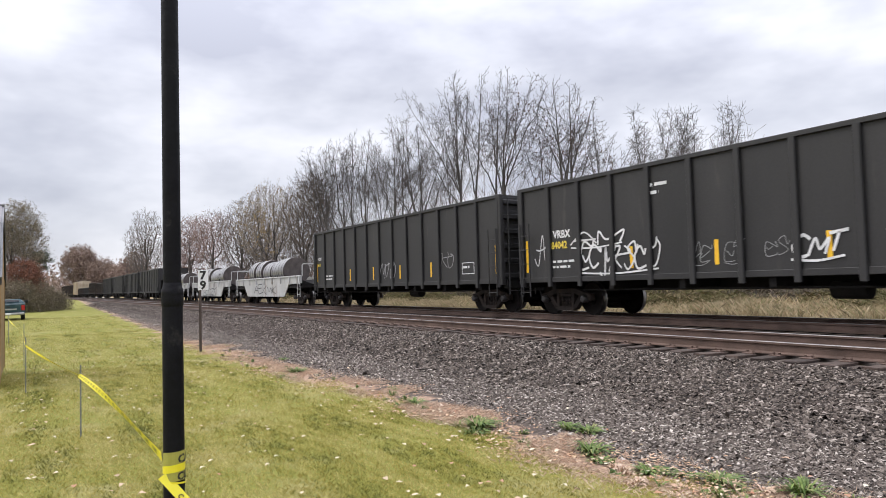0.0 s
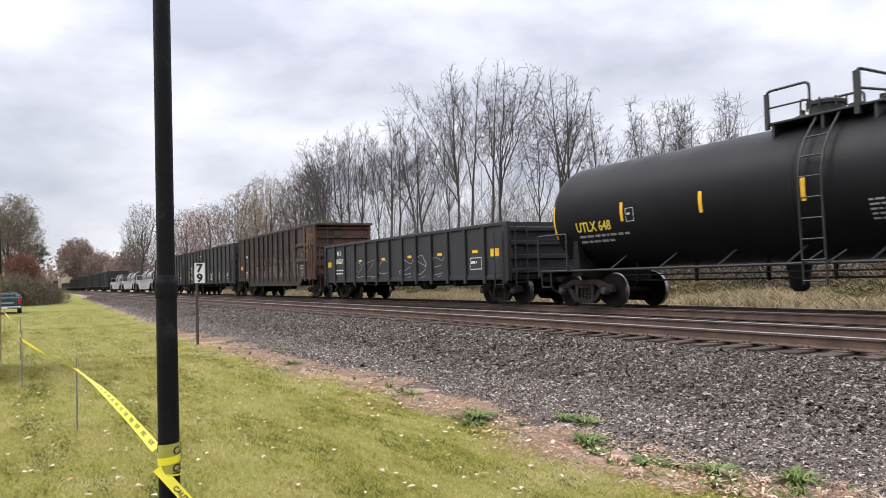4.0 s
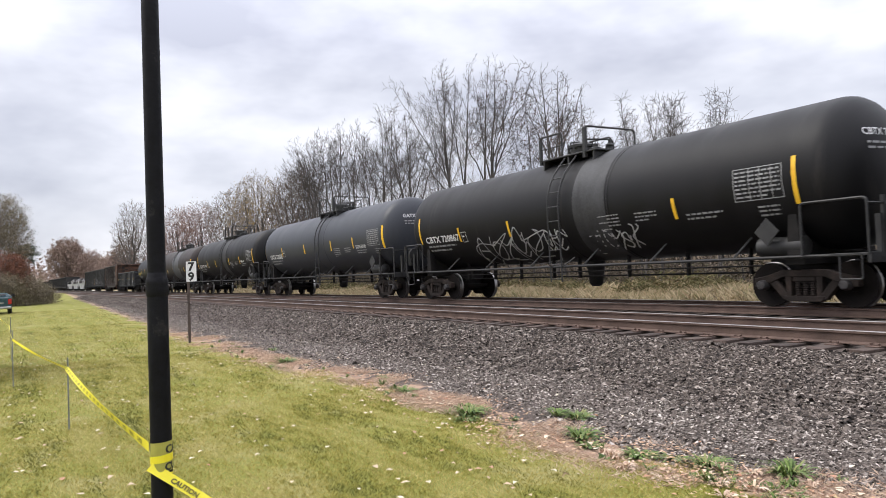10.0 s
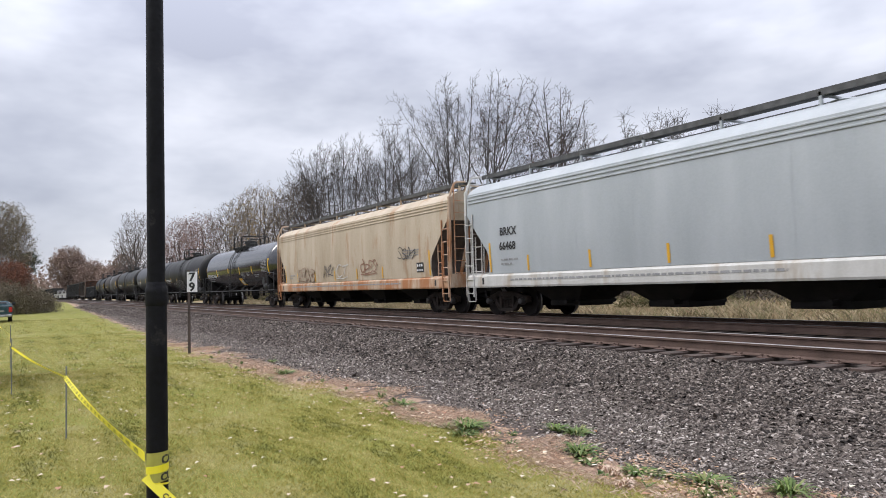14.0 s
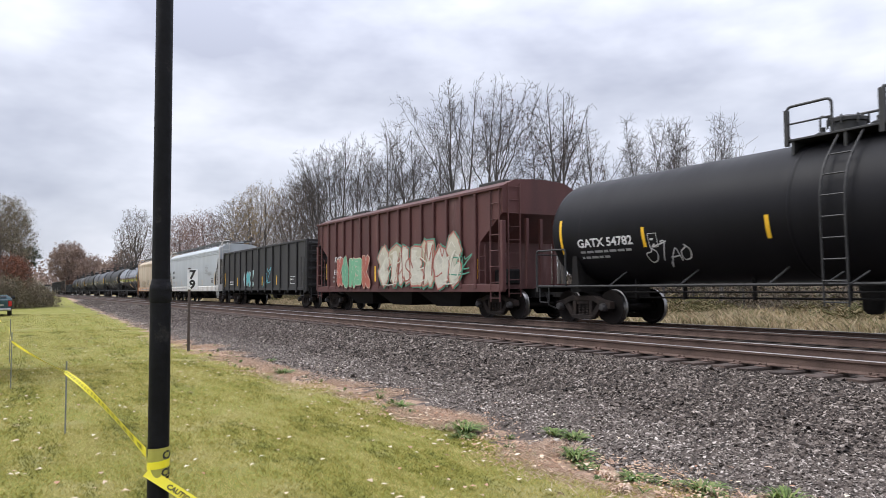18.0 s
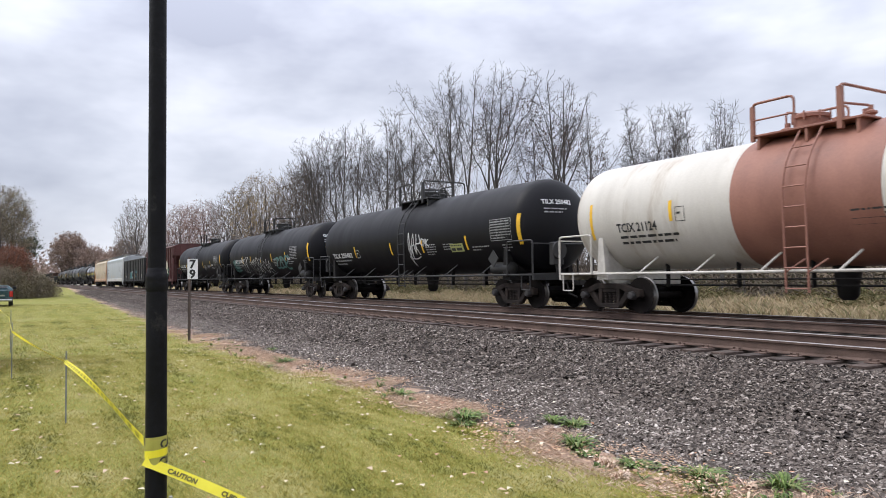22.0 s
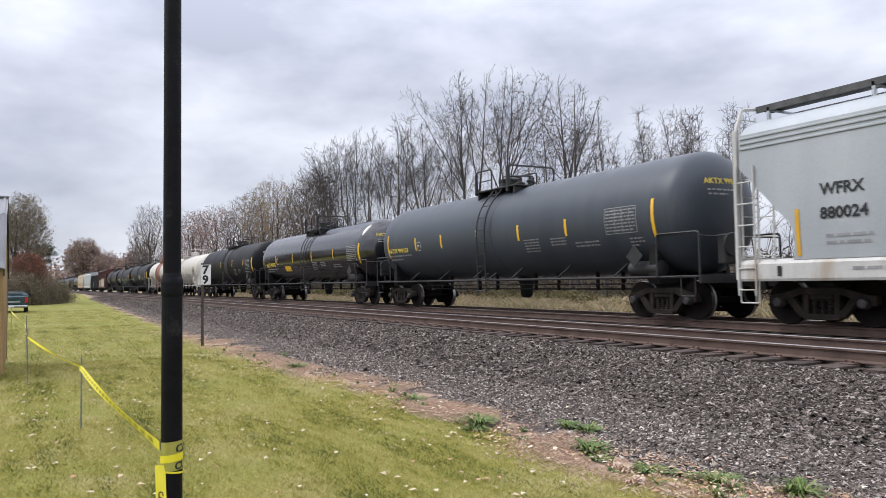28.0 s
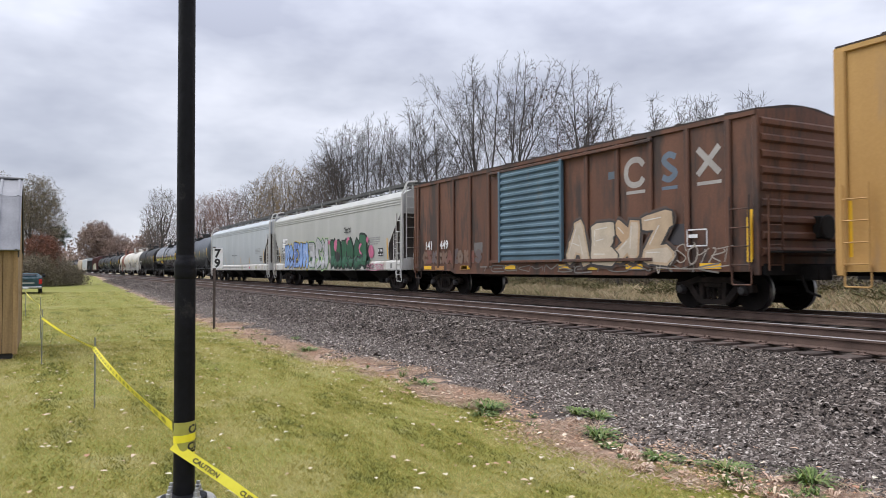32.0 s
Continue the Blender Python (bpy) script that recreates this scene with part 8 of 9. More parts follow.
    # covered hoppers
    car, side, tc = covered_hopper(143.14, 159.19, "dirty cream covered hopper streaked with rust", "hop_tan", "hop_tan_sill", (), seed=13)
    mural(car, lift(side, 0.016), -6.1, -3.7, 1.38, 2.1, [(0.4, 0.315, 0.225), (0.42, 0.34, 0.245)], (0.27, 0.14, 0.095), 81, 4, None, None, 0.03, 0.3)
    scrawl(car, lift(side, 0.016), -2.4, -1.2, 1.6, 2.2, (0.1, 0.09, 0.09), 82, 4, 0.04, 6)
    scrawl(car, lift(side, 0.016), 2.0, 3.6, 1.6, 2.2, (0.3, 0.15, 0.1), 83, 4, 0.045, 6)
    scrawl(car, lift(side, 0.016), 5.6, 7.0, 2.0, 2.5, (0.05, 0.05, 0.05), 84, 4, 0.035, 6)
    scrawl(car, lift(side, 0.016), -0.8, 0.5, 1.5, 2.2, (0.6, 0.58, 0.54), 85, 2, 0.05, 4)
    car, side, tc = covered_hopper(163.29, 179.94, "clean pale grey covered hopper with white side sill", "hop_grey", "hop_sill", (("BRKX", 0.34, 0.5, 2.5), ("66468", 0.34, 0.45, 2.05)), seed=14)
    print_panel(car, lift(side, 0.013), tc / 2 - 3.0, 2.85, 1.1, 6, 0.06, M["grey_ink"], 141)
    car, side, L, gap = gondola(184.24, 198.51, "black ribbed gondola with pale blue graffiti", "gon_black", 3.62, 0.95, 13, (), seed=15)
    mural(car, lift(side, 0.02), -3.4, -1.1, 1.2, 2.2, [(0.4, 0.6, 0.62), (0.1, 0.42, 0.45)], (0.5, 0.55, 0.55), 90, 3, None, None, 0.04)
    scrawl(car, lift(side, 0.022), 1.0, 2.4, 1.3, 2.3, (0.15, 0.5, 0.6), 91, 2, 0.05, 7)
    car, side, tc, a = ribbed_hopper(202.58, 216.39, "oxide red ribbed covered hopper with colourful graffiti", "hop_red", (("KWT", 0.34, 2.4, 2.25), ("6122", 0.34, 2.3, 1.67)), 16)
    mural(car, lift(side, 0.095), -5.35, -1.75, 1.06, 2.5, [(0.42, 0.11, 0.08), (0.13, 0.36, 0.22), (0.16, 0.42, 0.24), (0.18, 0.44, 0.26), (0.42, 0.12, 0.08)], (0.6, 0.56, 0.42), 92, 5, (0.3, 0.1, 0.08), (0.55, 0.5, 0.4), 0.026, 0.44, (4, 6, 8, 7, 4))
    mural(car, lift(side, 0.095), -0.7, 5.7, 1.06, 2.8, [(0.5, 0.47, 0.37), (0.46, 0.42, 0.3), (0.52, 0.5, 0.42)], (0.42, 0.13, 0.1), 93, 7, (0.07, 0.24, 0.16), (0.66, 0.64, 0.55), 0.06, 0.56, (0, 1, 2, 7, 4, 6, 0), (0.6, 0.58, 0.48), True)
    for q in range(5):
        scrawl(car, lift(side, 0.118), -0.4 + 1.15 * q, 0.9 + 1.15 * q, 1.2, 2.5, (0.4, 0.13, 0.1) if q % 2 else (0.62, 0.6, 0.5), 520 + q, 2, 0.05, 6)
    scrawl(car, lift(side, 0.1), 4.9, 6.2, 1.5, 2.2, (0.08, 0.3, 0.2), 120, 3, 0.05, 6)
    # a run of black tanks
    car, side, half = tank_car(220.66, 235.08, "black tank car with yellow strips and a white tag", "GATX 54782", "tank_black", note="FRA-AIP", seed=17, seams=(-0.6,), words_size=0.36, se=0.95, strips=(-4.51, -1.09, 1.91, 4.42), strip_z=2.2, words_at=(-6.94, -4.89), panel_at=5.65)
    scrawl(car, side, -4.6, -3.2, 1.55, 2.05, (0.6, 0.6, 0.6), 94, 4, 0.03, 6)
    car, side, half = tank_car(239.03, 253.45, "black tank car sprayed with white and teal tags", "GATX 54746", "tank_black", note="FRA-AIP", seed=18, seams=(-1.1,), xl=0.12, words_size=0.36, strips=(-4.56, -2.68, -0.6, 1.69, 4.27), strip_z=2.24, words_at=(-6.53, -4.67), panel_at=5.1)
    scrawl(car, side, -7.2, -5.6, 1.6, 2.3, (0.08, 0.2, 0.19), 95, 3, 0.12, 6)
    for i, px in enumerate((-5.0, -3.2, -1.7, -0.3)):
        scrawl(car, side, px, px + 1.3, 1.35, 2.35, (0.68, 0.68, 0.68), 96 + i, 3, 0.04, 6)
    scrawl(car, side, 2.2, 4.6, 1.5, 2.4, (0.08, 0.2, 0.19), 101, 4, 0.1, 6)
    car, side, half = tank_car(257.49, 271.76, "long black tank car with a white tag beside the ladder", "TILX 250482", "tank_black", top=4.05, radius=1.48, seed=19, xl=0.55, words_size=0.34, se=0.5, strips=(-4.36, -0.75, 1.9, 5.01), strip_z=2.13, words_at=(-7.0, -4.74), z_words=1.92)
    scrawl(car, side, 0.7, 1.55, 1.75, 2.95, (0.72, 0.72, 0.72), 102, 3, 0.05, 7)
    scrawl(car, side, 1.8, 2.4, 2.12, 2.42, (0.7, 0.7, 0.7), 103, 3, 0.04, 5)
    bm = bmesh.new()
    patch(bm, 3.92, 4.76, 1.85, 2.13, lift(side, 0.012), 3)
    part("warning_plate", bm, paint((0.42, 0.43, 0.16)), car, "faded yellow printed plate")
    print_panel(car, lift(side, 0.017), 3.97, 2.05, 0.7, 1, 0.045, M["black_ink"], 104)
    print_panel(car, lift(side, 0.017), 3.97, 1.89, 0.72, 1, 0.12, M["black_ink"], 105)
    # white tanks
    car, side, half = tank_car(276.11, 287.40, "white tank car with a wide red-brown band round its middle", "TCIX 21124", "tank_white", "white_steel", top=3.95, radius=1.42, ink="black_ink", band=(-1.5, 1.7, "band_brown"), seed=20, words_size=0.3, xl=0.1, se=1.1, mid="band_brown")
    scrawl(car, side, 2.0, 3.2, 1.6, 2.0, (0.1, 0.1, 0.1), 104, 4, 0.025, 6)
    tank_car(291.53, 303.99, "plain white tank car with white handrails and platform", "SHPX 213775", "tank_white", "white_steel", top=3.92, radius=1.42, ink="black_ink", seed=21, words_size=0.36, seams=(-0.9, 0.1), xl=-0.45, se=1.15, cabinet=True, strips=(-4.49, -1.42, 1.6, 4.1), strip_z=2.52, words_at=(-5.9, -3.6), z_words=1.95)
    tank_car(308.42, 323.01, "faded dark grey tank car with white lettering", "NATX 990088", "tank_black", top=4.0, radius=1.48, seed=22, seams=(-0.3, 1.2), band=(0.1, 1.1, "band_scuff"), words_size=0.37, strips=(-4.6, -1.0, 2.65, 5.83), strip_z=2.6, words_at=(-7.4, -5.2), panel_at=6.35)
    car, side, half = tank_car(327.26, 341.60, "glossy black tank car with yellow lettering and plate", "NATX 990098", "tank_gloss", top=4.0, radius=1.48, ink="yellow_ink", seed=23, words_size=0.34)
    bm = bmesh.new()
    patch(bm, -3.4, -2.3, 1.75, 2.05, lift(side, 0.012), 3)
    part("warning_plate", bm, M["yellow"], car, "yellow printed plate")
    tank_car(345.88, 360.42, "faded grey-black tank car with yellow lettering", "AKTX 990123", "tank_slate", top=4.13, radius=1.52, ink="yellow_ink", seed=24, seams=(-0.6, 0.3), words_size=0.26, xl=-0.05, se=1.1, strips=(-5.02, -2.99, -0.57, 1.87, 4.18), strip_z=2.46, words_at=(-7.5, -5.7), z_words=2.2, panel_at=5.8)
    car, side, tc = covered_hopper(364.62, 380.40, "pale grey covered hopper with white side sill", "hop_grey", "hop_sill", (("WFRX", 0.3, 0.42, 2.53), ("880024", 0.31, 0.4, 2.07)), seed=25)
    lettering("stencil_note", "DO NOT HAMMER ON SIDES OF CAR", 0.12, -1.3, 1.98, lift(side, 0.012), M["black_ink"], car, "small black stencilled words", 0.003, 0.85)
    for x, rgb in ((-4.6, (0.3, 0.3, 0.3)), (-2.0, (0.32, 0.34, 0.3)), (2.05, (0.33, 0.38, 0.2)), (4.25, (0.55, 0.1, 0.2)), (6.05, (0.36, 0.38, 0.2)), (6.9, (0.45, 0.4, 0.36))):
        bm = bmesh.new()
        patch(bm, x - 0.17, x + 0.17, 1.02, 1.17, lambda x_, z_: (x_, -1.588, z_), 1)
        part("sill_plate", bm, paint(rgb), car, "small coloured plate on the sill")
    car, side, tc = covered_hopper(384.48, 400.62, "off-white covered hopper with blue and green graffiti", "hop_pale", "hop_sill", (("A S O X", 0.28, 0.52, 2.52), ("21603", 0.33, 0.45, 2.05)), seed=26)
    bm = bmesh.new()
    patch(bm, -7.5, -6.55, 2.42, 2.8, lift(side, 0.008), 2)
    patch(bm, -7.55, -6.4, 1.95, 2.38, lift(side, 0.008), 2)
    part("number_ground", bm, M["plate"], car, "white ground of the number")

    def over_sill(x, z, off=0.0):
        return (x, (-1.59 if z < 1.36 else side(x, z)[1]) - off, z)

    # pieces that run down over the sill: cloudy bases first, then the letters
    for x0, x1, rgb, seed in ((-7.0, -2.6, (0.17, 0.27, 0.54), 1), (-2.3, 0.7, (0.42, 0.42, 0.44), 2), (1.1, 6.2, (0.012, 0.045, 0.03), 3)):
        rnd = random.Random(seed)
        bm = bmesh.new()
        k = 40
        prev = None
        for i in range(k + 1):
            x = x0 + (x1 - x0) * i / k
            top = (2.15, 1.75, 2.0)[seed - 1] + 0.3 * math.sin(i * 0.9 + seed) * rnd.uniform(0.3, 1)
            foot = 0.95 + 0.2 * abs(math.sin(i * 0.62 + seed)) ** 3
            cur = [bm.verts.new(over_sill(x, z, 0.004)) for z in (foot, 1.3, 1.365, max(1.4, top))]
            if prev:
                for q in range(3):
                    bm.faces.new((prev[q], cur[q], cur[q + 1], prev[q + 1]))
            prev = cur
        part("graffiti_base", bm, paint(rgb), car, "sprayed base colour running over the sill")
    mural(car, over_sill, -7.05, -2.6, 1.0, 2.6, [(0.15, 0.27, 0.58), (0.2, 0.34, 0.66), (0.13, 0.22, 0.52)], (0.025, 0.02, 0.04), 110, 5, (0.55, 0.45, 0.06), (0.66, 0.72, 0.85), 0.045, 0.46, (8, 0, 7, 4, 8), (0.26, 0.4, 0.72))
    mural(car, over_sill, -2.4, 0.75, 1.0, 2.65, [(0.36, 0.36, 0.37), (0.42, 0.42, 0.43)], (0.02, 0.09, 0.05), 111, 3, (0.36, 0.5, 0.24), (0.62, 0.62, 0.62), 0.05, 0.42, (7, 3, 4), (0.5, 0.5, 0.52))
    mural(car, over_sill, 1.05, 5.9, 1.05, 2.55, [(0.018, 0.1, 0.052), (0.015, 0.085, 0.045), (0.025, 0.12, 0.06)], (0.008, 0.01, 0.01), 112, 6, (0.01, 0.03, 0.022), None, 0.05, 0.5, (4, 2, 4, 6, 6, 7), (0.02, 0.1, 0.05))
    for i, (px, pz, r) in enumerate(((1.9, 2.15, 0.3), (3.6, 2.3, 0.22), (5.2, 1.9, 0.26), (6.4, 1.75, 0.3), (6.0, 2.3, 0.14), (0.9, 2.35, 0.12))):
        bm = bmesh.new()
        ring = [bm.verts.new(lift(side, 0.03)(px + r * math.cos(a_), pz + r * math.sin(a_))) for a_ in (math.tau * q / 20 for q in range(20))]
        bm.faces.new(ring)
        part("graffiti_dot", bm, paint((0.55, 0.14, 0.26)), car, "pink painted dot")
    scrawl(car, lift(side, 0.02), 3.0, 3.9, 2.72, 2.98, (0.03, 0.03, 0.03), 517, 4, 0.045, 4)
    scrawl(car, lift(side, 0.02), -7.9, -7.2, 1.42, 2.0, (0.03, 0.03, 0.03), 118, 3, 0.03, 6)
    scrawl(car, lambda x, z, off=0: (x, -1.6 - off, z), 5.9, 7.8, 0.95, 1.2, (0.55, 0.2, 0.3), 119, 5, 0.03, 6)
    lettering("graffiti_word", "TRIKES 3", 0.26, 5.6, 0.99, lambda x, z, off=0: (x, -1.602, z), M["black_ink"], car, "black hand-painted word on the sill", 0.012, 1.1)
    # boxcars
    car, side, L, gap = boxcar(404.95, 417.78, "weathered brown boxcar with a faded blue door and graffiti", "box_brown", door=(-1.72, 1.58), eave=4.3, ridge=4.52, words=(("141", 0.42, 0.95, 1.71, "white_ink"), ("449", 0.42, 2.17, 1.71, "white_ink")), seed=27, over=1.6, rib_at=(-7.74, -6.05, -4.91, -3.71, -2.49, 2.56, 3.79, 4.98, 6.15, 7.32))
    mural(car, lift(side, 0.075), 1.8, 5.65, 1.02, 2.36, [(0.5, 0.37, 0.24), (0.55, 0.46, 0.34), (0.5, 0.34, 0.2)], (0.05, 0.045, 0.045), 113, 4, (0.1, 0.065, 0.05), (0.66, 0.62, 0.55), 0.05, 0.46, (2, 7, 4, 5), (0.55, 0.46, 0.35))
    for i, px in enumerate((4.12, 5.36, 6.45)):
        # three large worn letters of an owner's mark, drawn as plain bent bars
        bm = bmesh.new()
        w = (0.6, 0.42, 0.62)[i]
        pts = [[(w, 0.52), (w * 0.75, 0.66), (w * 0.3, 0.66), (0, 0.5), (0, 0.22), (w * 0.3, 0.06), (w * 0.75, 0.06), (w, 0.2)], [(w, 0.58), (w * 0.5, 0.66), (0.04, 0.54), (w * 0.5, 0.37), (w, 0.2), (w * 0.5, 0.06), (0, 0.14)], [(0, 0.66), (w, 0.06)]][i]
        stroke(bm, curve([(px + u, 3.02 + z) for u, z in pts], 4), 0.15, lift(side, 0.02))
        if i == 2:
            stroke(bm, [(px + w, 3.68), (px, 3.08)], 0.14, lift(side, 0.024))
        patch(bm, px - 0.02, px + w + 0.05, 2.84, 2.92, lift(side, 0.02), 1)
        part("owner_mark", bm, paint((0.4, 0.37, 0.34) if i != 1 else (0.13, 0.17, 0.22)), car, "worn large painted mark")
    mural(car, lift(side, 0.015), -7.4, -3.0, 1.15, 1.68, [(0.2, 0.12, 0.085), (0.2, 0.08, 0.06), (0.13, 0.1, 0.1), (0.23, 0.16, 0.12)], (0.16, 0.11, 0.085), 114, 11, None, None, 0.02, 0.3)
    scrawl(car, lambda x, z, off=0: (x, -1.5 - 0.07, z), -3.0, 7.0, 0.84, 1.06, (0.2, 0.18, 0.16), 115, 14, 0.035, 5)
    stripes(car, lift(side, 0.088), [(7.88, 1.08, 2.03)], w=0.14)
    for x0, x1, z0, z1, rgb in ((-3.48, -2.93, 1.5, 1.86, (0.16, 0.15, 0.145)), (3.42, 3.67, 3.3, 3.5, (0.1, 0.13, 0.16)), (5.02, 6.05, 1.5, 2.0, (0.05, 0.045, 0.05))):
        bm = bmesh.new()
        patch(bm, x0, x1, z0, z1, lift(side, 0.02), 1)
        part("painted_patch", bm, paint(rgb), car, "square patch of darker paint")
    scrawl(car, lift(side, 0.09), 5.2, 7.4, 1.0, 1.5, (0.36, 0.32, 0.27), 121, 7, 0.03, 6)
    for i, (px, w) in enumerate(((-6.3, 0.7), (-4.4, 0.5), (2.6, 0.4), (5.2, 0.45))):
        bm = bmesh.new()
        patch(bm, px, px + w, 0.92, 1.06, lambda x, z: (x, -1.5 - 0.066, z), 1)
        part("sill_patch", bm, paint(((0.4, 0.2, 0.06), (0.35, 0.18, 0.06), (0.6, 0.4, 0.03), (0.6, 0.4, 0.03))[i]), car, "faded yellow strip on the sill")
    car, side, L, gap = boxcar(423.48, 438.28, "tall ochre yellow boxcar with teal graffiti", "box_yellow", eave=5.1, ridge=5.3, door=(-1.5, 2.0), door_skin="box_yellow", tall=True, seed=28, ribs=16, over=2.25)
    mural(car, lift(side, 0.015), -L + 1.0, -L + 5.0, 1.2, 2.3, [(0.12, 0.4, 0.48), (0.2, 0.5, 0.55)], (0.05, 0.05, 0.06), 116, 4, None, None, 0.05)


build_train()


# ---- things on the lawn ----
def build_pole():
    x, y = -3.83, 0.613
    pole = tagged(new("lamp_post"), "black painted steel lamp post wrapped in yellow tape", "lamp post")
    pole.location = (x, y, 0.0)
    bm = bmesh.new()
    lathe(bm, [(0.53, 0.0505), (1.585, 0.0488), (1.6, 0.0483)], 32, "z")
    part("lower_tube", bm, M["pole"], pole, "", 40)
    bm = bmesh.new()
    lathe(bm, [(1.585, 0.0493), (1.592, 0.0522), (1.625, 0.0532), (1.638, 0.0512), (1.642, 0.0522), (1.668, 0.0517), (1.675, 0.0475), (1.69, 0.0452), (1.7, 0.0424)], 32, "z")
    part("collar", bm, M["pole"], pole, "raised collar where the tubes join", 40)
    bm = bmesh.new()
    lathe(bm, [(1.69, 0.0424), (3.0, 0.041), (5.6, 0.037), (5.62, 0.028)], 32, "z")
    part("upper_tube", bm, M["pole"], pole, "", 40)
    bm = bmesh.new()
    lathe(bm, [(0.5, 0.11), (0.515, 0.11), (0.53, 0.056)], 32, "z")
    part("base_flange", bm, M["pole"], pole, "", 40)
    for i in range(4):
        t = math.tau * (i + 0.35) / 4
        bm = bmesh.new()
        lathe(bm, [(0.512, 0.022), (0.524, 0.022), (0.526, 0.016), (0.548, 0.016), (0.55, 0.01), (0.566, 0.01)], 6, "z", (0.09 * math.cos(t), 0.09 * math.sin(t), 0))
        part("anchor_bolt", bm, M["galv"], pole, "galvanised anchor bolt")
    bm = bmesh.new()
    lathe(bm, [(-0.2, 0.16), (0.48, 0.16), (0.501, 0.145)], 32, "z")
    part("footing", bm, M["concrete"], pole, "round concrete footing", 40)
    # two turns of tape
    toward = math.atan2(-y, -x)

    def wrap(name, z_at, tall, r, mat, a0, a1, n=28, label=""):
        b = bmesh.new()
        prev = None
        for i in range(n + 1):
            a = toward + a0 + (a1 - a0) * i / n
            z = z_at(a - toward)
            cur = [b.verts.new((r * math.cos(a), r * math.sin(a), z + d)) for d in (0, tall)]
            if prev:
                b.faces.new((prev[0], cur[0], cur[1], prev[1]))
            prev = cur
        return part(name, b, mat, pole, label)

    wrap("tape_wrap", lambda a: 0.817 + 0.003 * a, 0.066, 0.0518, M["tape_old"], -math.pi, math.pi, 40, "dusty yellow tape wound round the post")
    wrap("tape_wrap", lambda a: 0.786 + 0.006 * a, 0.036, 0.0526, M["tape"], -math.pi, math.pi, 40, "yellow tape wound round the post")
    wrap("tape_wrap", lambda a: 0.742 + 0.004 * a, 0.046, 0.0518, M["tape_old"], -math.pi, math.pi, 40, "dusty yellow tape wound round the post")
    wrap("tape_edge", lambda a: 0.732 - 0.006 * a, 0.009, 0.0524, M["tape"], -math.pi, math.pi, 40, "yellow folded edge of the tape")

    def skin(z0, slope):
        return lambda u, w: tuple((0.0535 * math.cos(toward + u / 0.0535), 0.0535 * math.sin(toward + u / 0.0535), z0 + w + slope * u / 0.0535))

    lettering("tape_word", "CAUTION", 0.056, 0.018, 0.0, skin(0.828, 0.003), M["black_ink"], pole, "black printed word", 0.002)
    lettering("tape_word", "CUIDADO", 0.05, 0.014, 0.0, skin(0.747, 0.004), M["black_ink"], pole, "black printed word", 0.002)


build_pole()


def ribbon(name, length, label, bulge=0.1, twist=0.3, words=True, n=30, droop=0.0, w=0.038):
    """A length of barrier tape along local x, hanging in a shallow bow towards -z; 76 mm wide."""
    ob = tagged(new(name), label, "barrier tape", group="barrier tape round the lawn")
    k = w / 0.038

    def spine(t):
        return Vector((length * t, 0.0, -bulge * math.sin(math.pi * t) - droop * t * t))

    def across(t):
        a = twist * math.sin(math.tau * t * 0.8 + 0.6)
        return Vector((0.0, math.sin(a), math.cos(a)))

    bm = bmesh.new()
    prev = None
    for i in range(n + 1):
        t = i / n
        cur = [bm.verts.new(spine(t) + across(t) * s * w) for s in (-1, 1)]
        if prev:
            bm.faces.new((prev[0], cur[0], cur[1], prev[1]))
        prev = cur
    part("strip", bm, M["tape"], ob)
    if words:
        for s in (-1, 1):
            x = 0.12
            i = 0
            while x < length - 0.4 * k:
                vs, fs = letters("CAUTION" if i % 2 == 0 else "CUIDADO", 0.052, 0.002)
                bm = bmesh.new()
                made = []
                for u, v in vs:
                    t = (x + k * (u if s < 0 else 0.34 - u)) / length
                    made.append(bm.verts.new(spine(t) + across(t) * k * (v - 0.019) + Vector((0, s * 0.003, 0))))
                for f in fs:
                    try:
                        bm.faces.new([made[q] for q in f])
                    except ValueError:
                        pass
                part("tape_word", bm, M["tape_ink"], ob, "black printed word")
                x += 0.44 * k
                i += 1
    return ob


def along(a, b, roll=0.0):
    """The pose of a ribbon whose ends are at a and b."""
    a, b = Vector(a), Vector(b)
    x = (b - a).normalized()
    y = Vector((0, 0, 1)).cross(x).normalized()
    z = x.cross(y)
    m = Matrix((x, y, z)).transposed().to_4x4()
    return Matrix.Translation(a) @ m @ pose(0, 0, 0, roll)


TAPES = []


